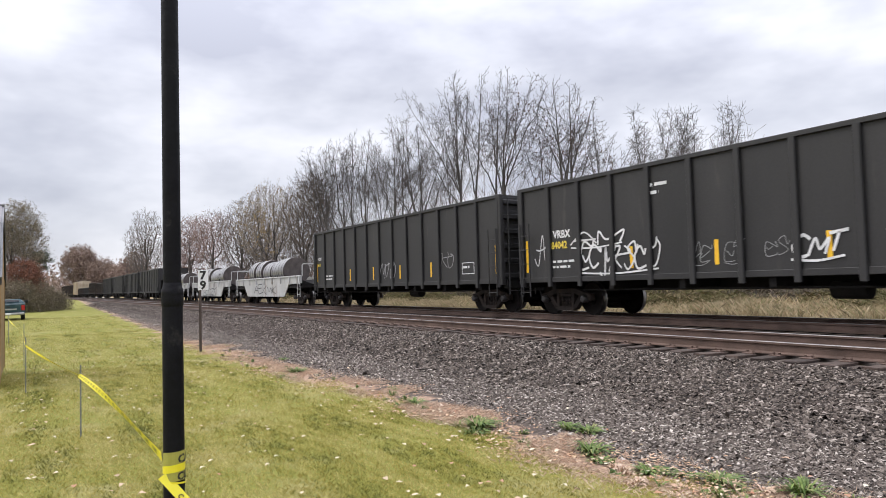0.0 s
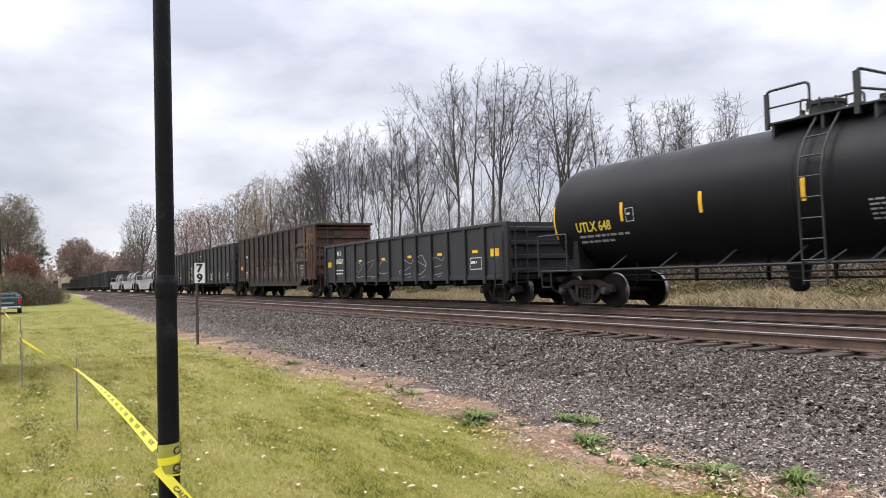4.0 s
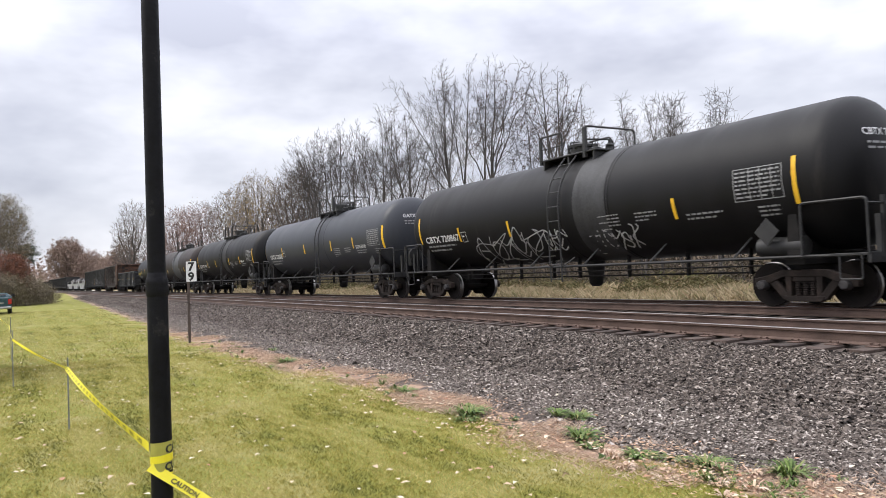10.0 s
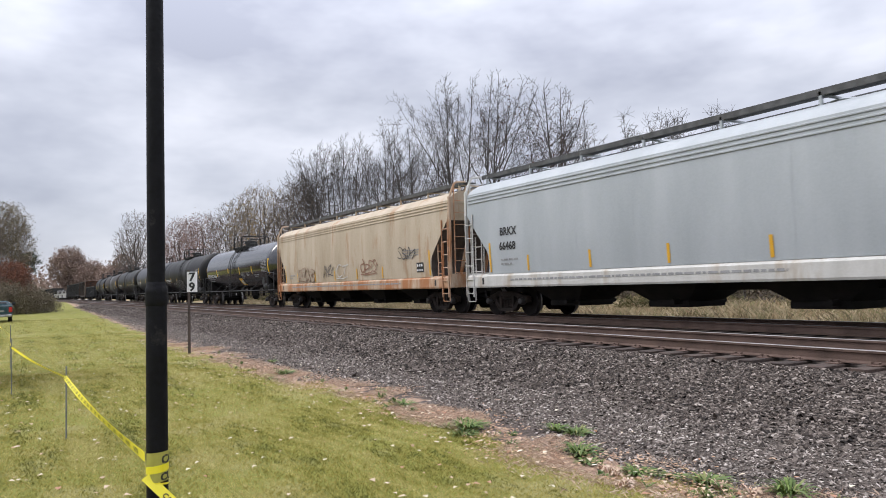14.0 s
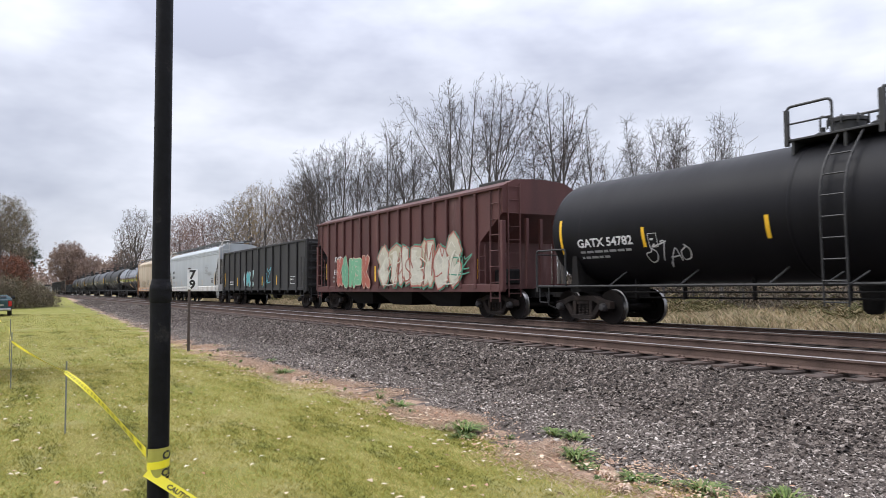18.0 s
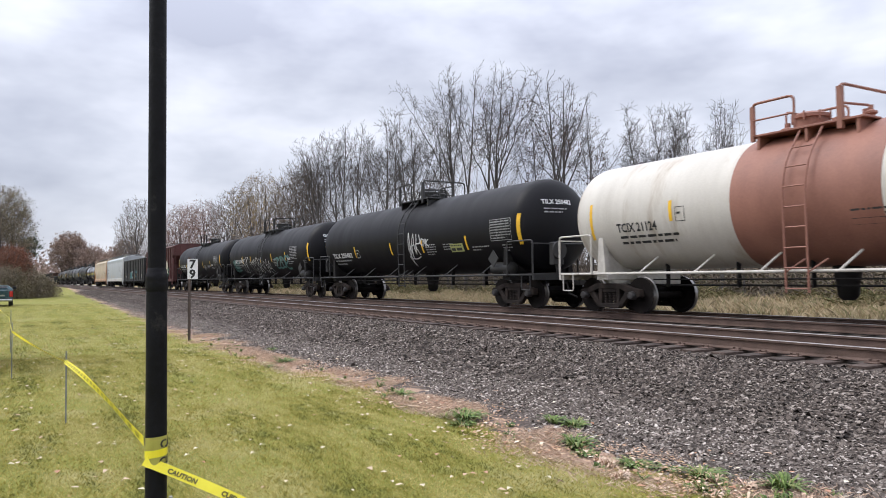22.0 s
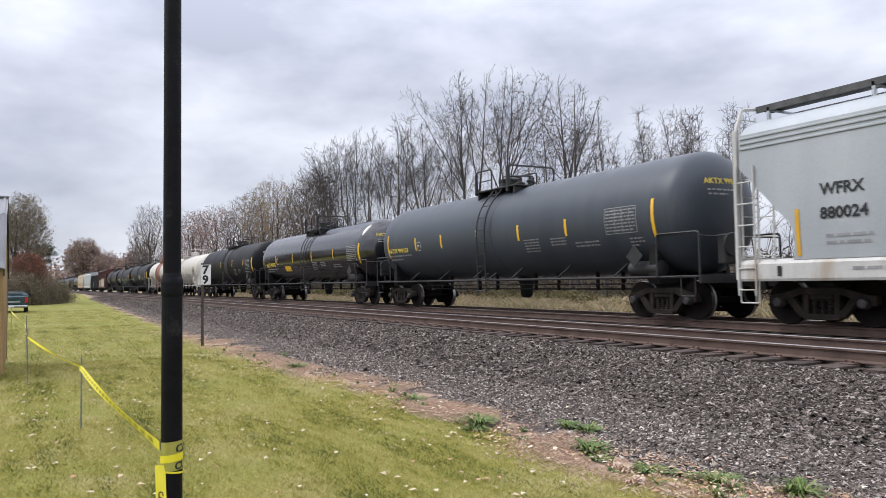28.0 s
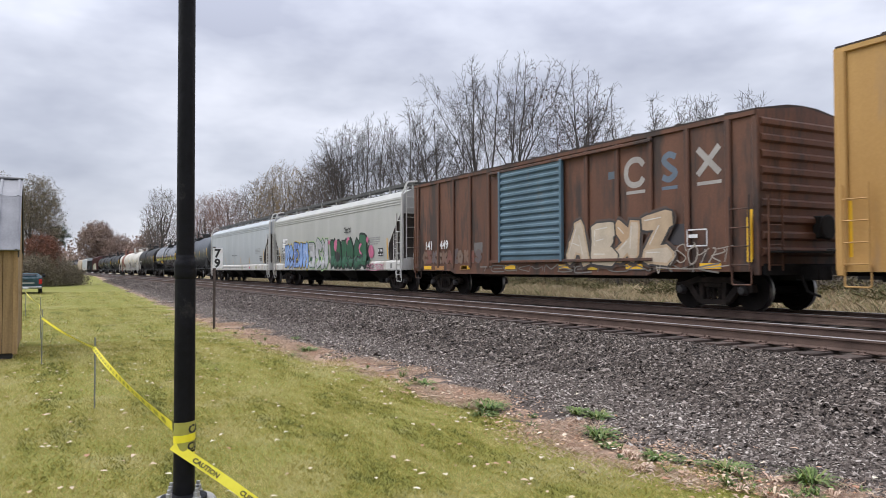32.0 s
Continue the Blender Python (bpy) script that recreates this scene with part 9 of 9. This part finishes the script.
def build_tape():
    spots = [(-3.86, 0.56, 0.855), (-9.53, 0.53, 0.72), (-14.52, 0.0, 0.80), (-19.95, -0.05, 0.80), (-29.9, -0.5, 0.85)]
    for i, (a, b) in enumerate(zip(spots, spots[1:])):
        d = (Vector(b) - Vector(a)).length
        ob = ribbon("barrier_tape", d, "yellow barrier tape strung between thin stakes", 0.03 if i == 0 else 0.03, 0.55, i == 0, 30, 0.0, 0.024 if i == 0 else 0.016)
        TAPES.append((ob, a, b, i))
    for i, (x, y, h) in enumerate(((-9.54, 0.545, 0.84), (-14.53, 0.005, 0.95), (-19.95, -0.02, 1.0), (-29.92, -0.49, 1.0))):
        bm = bmesh.new()
        rod(bm, (0, 0, -0.2), (rnd_lean(i), 0, h), 0.0085, 8)
        ob = part("stake", bm, M["stake"], None)
        ob.location = (x, y, 0)
        tagged(ob, "thin grey steel stake driven into the lawn", "stake", group="stakes along the tape")
    # the free end that blows about at the post
    ob = ribbon("loose_tape_end", 1.5, "loose end of yellow tape blowing from the lamp post", -0.05, 0.25, True, 20, 0.0, 0.024)
    TAPES.append((ob, (-3.80, 0.555, 0.775), None, 9))


def rnd_lean(i):
    return (0.01, -0.015, 0.02, 0.0)[i]


build_tape()


def build_sign():
    ob = tagged(new("milepost_sign"), "white milepost plate with black numbers on a rusty post", "milepost")
    ob.location = (-20.96, 4.19, 0.0)
    ob.rotation_euler = (0, 0, radians(-12))
    bm = bmesh.new()
    prism(bm, [(-0.03, -0.035), (0.01, -0.035), (0.012, -0.012), (0.03, -0.01), (0.03, 0.01), (0.012, 0.012), (0.01, 0.035), (-0.03, 0.035), (-0.03, 0.025), (0.0, 0.02), (0.0, -0.02), (-0.03, -0.025)], -0.3, 2.26, "z")
    part("post", bm, M["post"], ob, "rusty flanged steel post")
    bm = bmesh.new()
    box(bm, 0.032, 0.036, -0.05, 0.22, 1.67, 2.22, 0.001)
    part("plate", bm, M["plate"], ob)
    for w, z in (("7", 1.97), ("9", 1.7)):
        vs, fs = letters(w, 0.32, 0.012)
        bm = bmesh.new()
        made = [bm.verts.new((0.04, 0.0 + u, z + v)) for u, v in vs]
        for f in fs:
            bm.faces.new([made[i] for i in f])
        part("digit", bm, M["black_ink"], ob, "black painted digit")
    for z in (1.75, 2.14):
        bm = bmesh.new()
        lathe(bm, [(0.036, 0.012), (0.044, 0.012), (0.046, 0.006)], 8, "x", (0, 0.0, z))
        part("bolt", bm, M["galv"], ob)


build_sign()

M["shed_wood"] = surface("weathered_yellow_plank", (0.2, 0.125, 0.05), (0.36, 0.24, 0.11), 2, 30, 0.8, 0, 0.5, (6, 6, 0.5), vary=0.18)
M["shed_roof"] = surface("grey_ribbed_metal_roof", (0.17, 0.17, 0.18), (0.26, 0.26, 0.27), 2, 30, 0.5, 0.3, 0.1)
M["shed_trim"] = surface("black_shed_trim", (0.02, 0.02, 0.02), (0.05, 0.045, 0.04), 4, 40, 0.7, 0, 0.2)


def build_shed():
    """A small barn-roofed shed; its long side faces +x, its gable +y."""
    shed = tagged(new("garden_shed"), "yellow-brown plank shed with a grey barn-shaped metal roof", "shed")
    x0, x1, y0, y1 = -18.9, -15.55, -4.6, -0.42
    shed.location = (0, 0, 0)
    n = 20
    for i in range(n):
        a, b = y0 + (y1 - y0) * i / n, y0 + (y1 - y0) * (i + 1) / n
        for x in (x0, x1):
            bm = bmesh.new()
            box(bm, x - 0.02, x + 0.02, a + 0.004, b - 0.004, 0.12, 2.05, 0.004)
            part("plank", bm, M["shed_wood"], shed)
    prof = [(x1 + 0.02, 2.05), (x1 - 0.75, 3.02), (-17.22, 3.45), (x0 + 0.75, 3.02), (x0 - 0.02, 2.05)]
    k = 16
    for i in range(k):
        a, b = x0 + (x1 - x0) * i / k, x0 + (x1 - x0) * (i + 1) / k

        def roof_z(x):
            p = prof[::-1]
            for (u, z), (v, w) in zip(p, p[1:]):
                if u <= x <= v:
                    return z + (w - z) * (x - u) / (v - u)
            return 2.05
        for y in (y0, y1):
            bm = bmesh.new()
            prism(bm, [(a + 0.004, 0.12), (b - 0.004, 0.12), (b - 0.004, roof_z(b) - 0.03), (a + 0.004, roof_z(a) - 0.03)], y - 0.02, y + 0.02)
            part("plank", bm, M["shed_wood"], shed)
    bm = bmesh.new()
    box(bm, x0 + 0.05, x1 - 0.05, y0 + 0.05, y1 - 0.05, 0.02, 0.14)
    part("floor_frame", bm, M["shed_trim"], shed)
    over = [(x1 + 0.1, 1.98)] + prof[1:-1] + [(x0 - 0.1, 1.98)]
    for (a, z), (b, w) in zip(over, over[1:]):
        d = Vector((b - a, w - z)).normalized()
        nx, nz = (-d.y * 0.03, d.x * 0.03)
        if nz < 0:
            nx, nz = -nx, -nz
        bm = bmesh.new()
        prism(bm, [(a, z), (b, w), (b + nx, w + nz), (a + nx, z + nz)], y0 - 0.12, y1 + 0.06)
        sheet = part("roof_sheet", bm, M["shed_roof"], shed)
        for i in range(15):
            y = y0 + (y1 - y0) * i / 14
            bm = bmesh.new()
            prism(bm, [(a + nx, z + nz), (b + nx, w + nz), (b + nx * 1.8, w + nz * 1.8), (a + nx * 1.8, z + nz * 1.8)], y - 0.02, y + 0.02)
            part("roof_rib", bm, M["shed_roof"], sheet)
    bm = bmesh.new()
    box(bm, -17.32, -17.12, y0 - 0.13, y1 + 0.07, 3.46, 3.5, 0.01)
    part("ridge_cap", bm, M["shed_roof"], shed)
    for (a, z), (b, w) in zip(over, over[1:]):
        bm = bmesh.new()
        prism(bm, [(a, z - 0.12), (b, w - 0.12), (b, w + 0.01), (a, z + 0.01)], y1 + 0.022, y1 + 0.05)
        part("gable_trim", bm, M["shed_trim"], shed)
    for x in (x0, x1):
        bm = bmesh.new()
        box(bm, x - 0.04, x + 0.04, y1 - 0.05, y1 + 0.035, 0.1, 2.0, 0.008)
        part("corner_board", bm, M["shed_wood"], shed)


build_shed()

M["truck_paint"] = surface("dark_teal_car_paint", (0.02, 0.05, 0.06), (0.03, 0.065, 0.075), 2, 30, 0.28, 0.2, 0.0)
M["chrome"] = surface("dull_chrome", (0.3, 0.3, 0.3), (0.45, 0.45, 0.45), 5, 40, 0.3, 0.9, 0.02)
M["rubber"] = surface("black_rubber", (0.012, 0.012, 0.012), (0.025, 0.025, 0.025), 6, 60, 0.85, 0, 0.2)
M["tail_red"] = surface("red_lamp_lens", (0.35, 0.012, 0.01), (0.45, 0.02, 0.016), 4, 30, 0.2, 0, 0)
M["glass"] = surface("dark_car_glass", (0.01, 0.012, 0.013), (0.018, 0.02, 0.022), 2, 20, 0.08, 0, 0)


def build_pickup():
    """A pickup seen from behind, its tail towards +x."""
    t = tagged(new("pickup_truck"), "dark teal pickup truck parked on the grass, tail first", "pickup truck")
    t.location = (-57.0, -0.92, 0.0)
    w = 0.98
    bm = bmesh.new()
    prism(bm, [(0, 0.55), (0, 1.08), (-2.2, 1.12), (-2.2, 0.55), (-1.95, 0.5), (-1.75, 0.85), (-1.1, 0.85), (-0.9, 0.5)], -w, w)
    bmesh.ops.bevel(bm, geom=[e for e in bm.edges if abs(e.verts[0].co.y - e.verts[1].co.y) < 0.01], offset=0.04, segments=2, affect="EDGES")
    part("bed", bm, M["truck_paint"], t)
    bm = bmesh.new()
    prism(bm, [(-2.2, 0.5), (-2.2, 1.15), (-2.5, 1.4), (-3.7, 1.42), (-4.3, 1.2), (-5.5, 1.08), (-5.6, 0.5), (-5.2, 0.5), (-5.0, 0.82), (-4.4, 0.82), (-4.2, 0.5)], -w, w)
    bmesh.ops.bevel(bm, geom=[e for e in bm.edges if abs(e.verts[0].co.y - e.verts[1].co.y) < 0.01], offset=0.06, segments=2, affect="EDGES")
    for v in bm.verts:
        if v.co.z > 1.3:
            v.co.y *= 0.74
    part("cab", bm, M["truck_paint"], t)
    bm = bmesh.new()
    prism(bm, [(-2.245, 1.25), (-2.255, 1.25), (-2.36, 1.36), (-2.35, 1.36)], -0.62, 0.62)
    for v in bm.verts:
        v.co.x += 0.02
    part("rear_window", bm, M["glass"], t)
    bm = bmesh.new()
    box(bm, 0.0, 0.03, -0.74, 0.74, 0.56, 1.06, 0.015)
    gate = part("tailgate", bm, M["truck_paint"], t)
    bm = bmesh.new()
    box(bm, 0.03, 0.05, -0.12, 0.12, 0.88, 0.96, 0.008)
    part("handle", bm, M["rubber"], gate)
    bm = bmesh.new()
    box(bm, 0.03, 0.036, -0.5, 0.5, 0.7, 0.8, 0.002)
    part("badge", bm, M["chrome"], gate)
    for s in (-1, 1):
        bm = bmesh.new()
        box(bm, -0.04, 0.025, s * 0.86 - 0.1, s * 0.86 + 0.1, 0.66, 1.02, 0.02)
        part("tail_light", bm, M["tail_red"], t, "red tail light")
    bm = bmesh.new()
    box(bm, -0.05, 0.16, -0.95, 0.95, 0.36, 0.52, 0.04)
    part("bumper", bm, M["chrome"], t, "dull chrome rear bumper")
    bm = bmesh.new()
    box(bm, 0.162, 0.166, -0.16, 0.16, 0.38, 0.5)
    part("licence_plate", bm, M["plate"], t)
    bm = bmesh.new()
    box(bm, -5.3, -0.1, -0.7, 0.7, 0.36, 0.56)
    part("chassis", bm, M["rubber"], t)
    for x in (-1.42, -4.7):
        for s in (-1, 1):
            bm = bmesh.new()
            lathe(bm, [(-0.12, 0.2), (-0.13, 0.33), (-0.09, 0.38), (0.09, 0.38), (0.13, 0.33), (0.12, 0.2)], 24, "y")
            wheel = part("wheel", bm, M["rubber"], t, "", 40)
            wheel.location = (x, s * 0.84, 0.38)
            bm = bmesh.new()
            lathe(bm, [(-0.125, 0.05), (-0.1, 0.21), (0.1, 0.21), (0.125, 0.05)], 20, "y")
            part("rim", bm, M["chrome"], wheel, "", 40)
    for s in (-1, 1):
        bm = bmesh.new()
        box(bm, -3.9, -3.7, s * 1.05 - 0.12, s * 1.05 + 0.12, 1.12, 1.32, 0.03)
        part("mirror", bm, M["rubber"], t)


build_pickup()


# ---- weeds and fallen leaves ----
def weed_blades(bm, rnd, ox, oy, oz, r, tall, n):
    """A tuft: arching blades and broader leaves from one root."""
    for i in range(n):
        a = rnd.uniform(0, math.tau)
        d = r * 0.35 * rnd.random()
        px, py = ox + d * math.cos(a), oy + d * math.sin(a) * 0.8
        a += rnd.gauss(0, 0.7)
        broad = rnd.random() < 0.35
        ln, h = r * rnd.uniform(0.4, 1.1), tall * rnd.uniform(0.35, 1.1)
        w = rnd.uniform(0.008, 0.016) if broad else rnd.uniform(0.003, 0.007)
        ux, uy = math.cos(a), math.sin(a)
        prev = None
        for j in range(5):
            t = j / 4
            c = Vector((px + ux * ln * t, py + uy * ln * t * 0.85, oz + h * math.sin(t * (2.3 if broad else 1.9))))
            k = w * (0.35 + 1.9 * t * (1.05 - t)) * (1.0 if j < 4 else 0.15)
            cur = (bm.verts.new(c + Vector((-uy, ux, 0.15)) * k), bm.verts.new(c - Vector((-uy, ux, 0.15)) * k))
            if prev:
                bm.faces.new((prev[0], prev[1], cur[1], cur[0]))
            prev = cur


def weed(x, y, r, tall, n, seed):
    bm = bmesh.new()
    weed_blades(bm, random.Random(seed), 0, 0, -0.01, r, tall, n)
    ob = part("weed", bm, M["weed"], None)
    ob.location = (x, y, height(x, y))
    return tagged(ob, "green leafy weed tuft at the edge of the ballast", "weed", group="weeds along the ballast")


for i, (x, y, r, h, n) in enumerate(((-16.48, 5.1, 0.2, 0.1, 70), (-13.95, 4.55, 0.3, 0.16, 120), (-9.16, 4.66, 0.24, 0.13, 90), (-7.2, 4.46, 0.28, 0.19, 150), (-7.0, 4.3, 0.2, 0.1, 70), (-6.45, 5.15, 0.18, 0.12, 80),
                                       (-6.15, 5.2, 0.24, 0.13, 110), (-5.5, 4.66, 0.25, 0.16, 120), (-5.2, 4.5, 0.16, 0.08, 60), (-4.66, 4.58, 0.2, 0.1, 90), (-4.4, 4.72, 0.15, 0.07, 60), (-4.1, 4.78, 0.22, 0.11, 100), (-3.82, 4.72, 0.13, 0.06, 50),
                                       (-3.5, 4.98, 0.22, 0.19, 120))):
    weed(x, y, r, h * 0.62, n, 300 + i)


# a thin broken fringe of smaller weeds and grass tufts along the edge
def build_fringe():
    rnd = random.Random(77)
    for name, mat, k, label in (("weed_fringe", "weed", 90, "small green weeds along the edge of the ballast"), ("dry_tufts", "straw", 50, "dry straw-coloured tufts along the edge of the ballast")):
        bm = bmesh.new()
        for i in range(k):
            x = -3.2 - 20 * rnd.random() ** 1.6
            y = grass_edge(x) + rnd.gauss(0.12, 0.16)
            weed_blades(bm, rnd, x, y, height(x, y) - 0.01, rnd.uniform(0.05, 0.13), rnd.uniform(0.03, 0.08), rnd.randint(14, 34))
        tagged(part(name, bm, M[mat], None), label, "weeds", kind="stuff")


build_fringe()

M["fallen"] = islands("fallen_leaves", [(0.3, 0.17, 0.1), (0.6, 0.52, 0.38), (0.45, 0.3, 0.2), (0.68, 0.62, 0.48), (0.36, 0.16, 0.09), (0.6, 0.55, 0.42), (0.5, 0.42, 0.3)], 0.75)


M["leaf_litter"] = islands("red_brown_leaf_litter", [(0.41, 0.23, 0.135), (0.5, 0.32, 0.2), (0.27, 0.145, 0.085), (0.57, 0.42, 0.28), (0.38, 0.18, 0.1), (0.46, 0.35, 0.19)], 0.8)


def build_fallen(name, label, k, lawn_share, size, mat, seed):
    """Dead leaves on the lawn and along the ballast: curled pointed blades."""
    rnd = np.random.default_rng(seed)
    x = 3.0 - 31.6 * rnd.random(k) ** 1.1
    y = np.where(rnd.random(k) < lawn_share, rnd.uniform(-3, 4.6, k), np.array([grass_edge(p) for p in x]) + 0.15 + 0.25 * np.sin(x * 2.3) + rnd.normal(0, 0.22, k) if lawn_share < 0.5 else 4.6 + rnd.normal(0, 0.5, k))
    s = rnd.uniform(0.4, 1.0, k) * size
    a = rnd.uniform(0, math.tau, k)
    up = rnd.uniform(0.1, 0.9, k)
    u = np.stack([np.cos(a), np.sin(a), np.zeros(k)], -1)
    v = np.stack([-np.sin(a), np.cos(a), np.zeros(k)], -1)
    c = np.stack([x, y, np.array([height(p, q) for p, q in zip(x, y)]) + 0.026], -1)
    z = np.array([0, 0, 1.0])
    lift_ = (s * up)[:, None] * z
    s = s[:, None]
    P = np.stack([c - u * s * 1.2, c - u * s * 0.3 + v * s * 0.8 + lift_, c + u * s * 0.5 + v * s * 0.55 + lift_ * 0.6, c + u * s * 1.3 + lift_ * 0.3, c + u * s * 0.4 - v * s * 0.6 + lift_ * 0.7, c - u * s * 0.4 - v * s * 0.75 + lift_ * 0.8], 1)
    f = (np.array([[0, 1, 5], [1, 2, 4], [1, 4, 5], [2, 3, 4]])[None] + (np.arange(k) * 6)[:, None, None]).reshape(-1, 3)
    ob = arrays(name, P.reshape(-1, 3), f, M[mat])
    tagged(ob, label, "fallen leaves", kind="stuff")


build_fallen("fallen_leaves", "scattered dry fallen leaves on the lawn", 1900, 0.7, 0.034, "fallen", 12)
build_fallen("leaf_litter", "red-brown leaf litter along the ballast edge", 6000, 0.02, 0.02, "leaf_litter", 13)


# ---- what moves ----
def run(t):
    """How far the train has come after t seconds."""
    return SPEED * t + GAIN * t * t / 2


def when(d):
    """The time at which it has come that far."""
    return (math.sqrt(max(0.0, SPEED * SPEED + 2 * GAIN * d)) - SPEED) / GAIN


def car_pose(x):
    slope = -2e-4 * (x + 150) if x < -150 else 0.0
    return pose(x, YT + bend(x), RAIL, 0, 0, math.degrees(math.atan(slope)))


def motions():
    for car, start in CARS:
        walk(car, [(t, car_pose(start - run(t))) for t in range(0, 33, 2)])
    for wheels, car, reach, at in WHEELSETS:
        start = next(s for c, s in CARS if c is car)
        # the wheels are keyed turn by turn while they pass before the eye
        first, last = (when(start + reach - edge) for edge in (4.0, -42.0))
        i0, i1 = max(0, round(first * 30)), min(960, round(last * 30))
        if i1 <= i0:
            continue
        rows = [] if i0 == 0 else [(0.0, pose(at, 0, 0.457))]
        rows += [(i / 30, pose(at, 0, 0.457, 0, -math.degrees((run(i / 30) - run(i0 / 30)) / 0.457), 0)) for i in range(i0, i1 + 1)]
        if i1 < 960:
            rows.append((32.0, pose(at, 0, 0.457, 0, -math.degrees((run(i1 / 30) - run(i0 / 30)) / 0.457), 0)))
        walk(wheels, rows)

    # the tape sways in the wind: degrees of roll about its span, and the free end's swing from hanging
    sway = ((0, 168), (1, 164), (2, 170), (3.4, 164), (3.9, 115), (4.4, 60), (4.9, 15), (5.4, -16), (7, -12), (9, -20), (12, -15), (14.4, -18), (14.9, 25), (15.4, 75), (15.9, 125), (16.4, 166), (18, 164), (19, 170), (21, 162), (24, 170), (25.5, 165), (26, 115), (26.5, 65), (27, 20), (27.5, -16), (29, -14), (30, -20), (32, -15))
    swing = ((0, 32), (1, 6), (2, 28), (3, 38), (4.5, 30), (6, 36), (7, 38), (8, 36), (9, 46), (10, 47), (11, 30), (12, 33), (13, 2), (14, 36), (15.5, 40), (17, 42), (18, 48), (19, 46), (20, 48), (21, 58), (22, 58), (23, 57),
             (24, 40), (25, 20), (26.5, 10), (28, -6), (29, 47), (30, 52), (31, 52), (32, 47))
    for ob, a, b, i in TAPES:
        if b:
            walk(ob, [(t, along(a, b, -r * (1, 0.08, 0.05, 0.05)[i])) for t, r in sway])
        else:
            # local x points down the hanging strip; it swings across the view
            rows = []
            for t, r in swing:
                d = Vector((0.155, 0.985, 0)) * math.sin(radians(r)) + Vector((0, 0, -1)) * math.cos(radians(r)) + Vector((0.25, 0, 0))
                x = d.normalized()
                y = Vector((-0.985, 0.155, 0)).normalized()
                z = x.cross(y).normalized()
                y = z.cross(x)
                rows.append((t, Matrix.Translation(a) @ Matrix((x, y, z)).transposed().to_4x4()))
            walk(ob, rows)


motions()
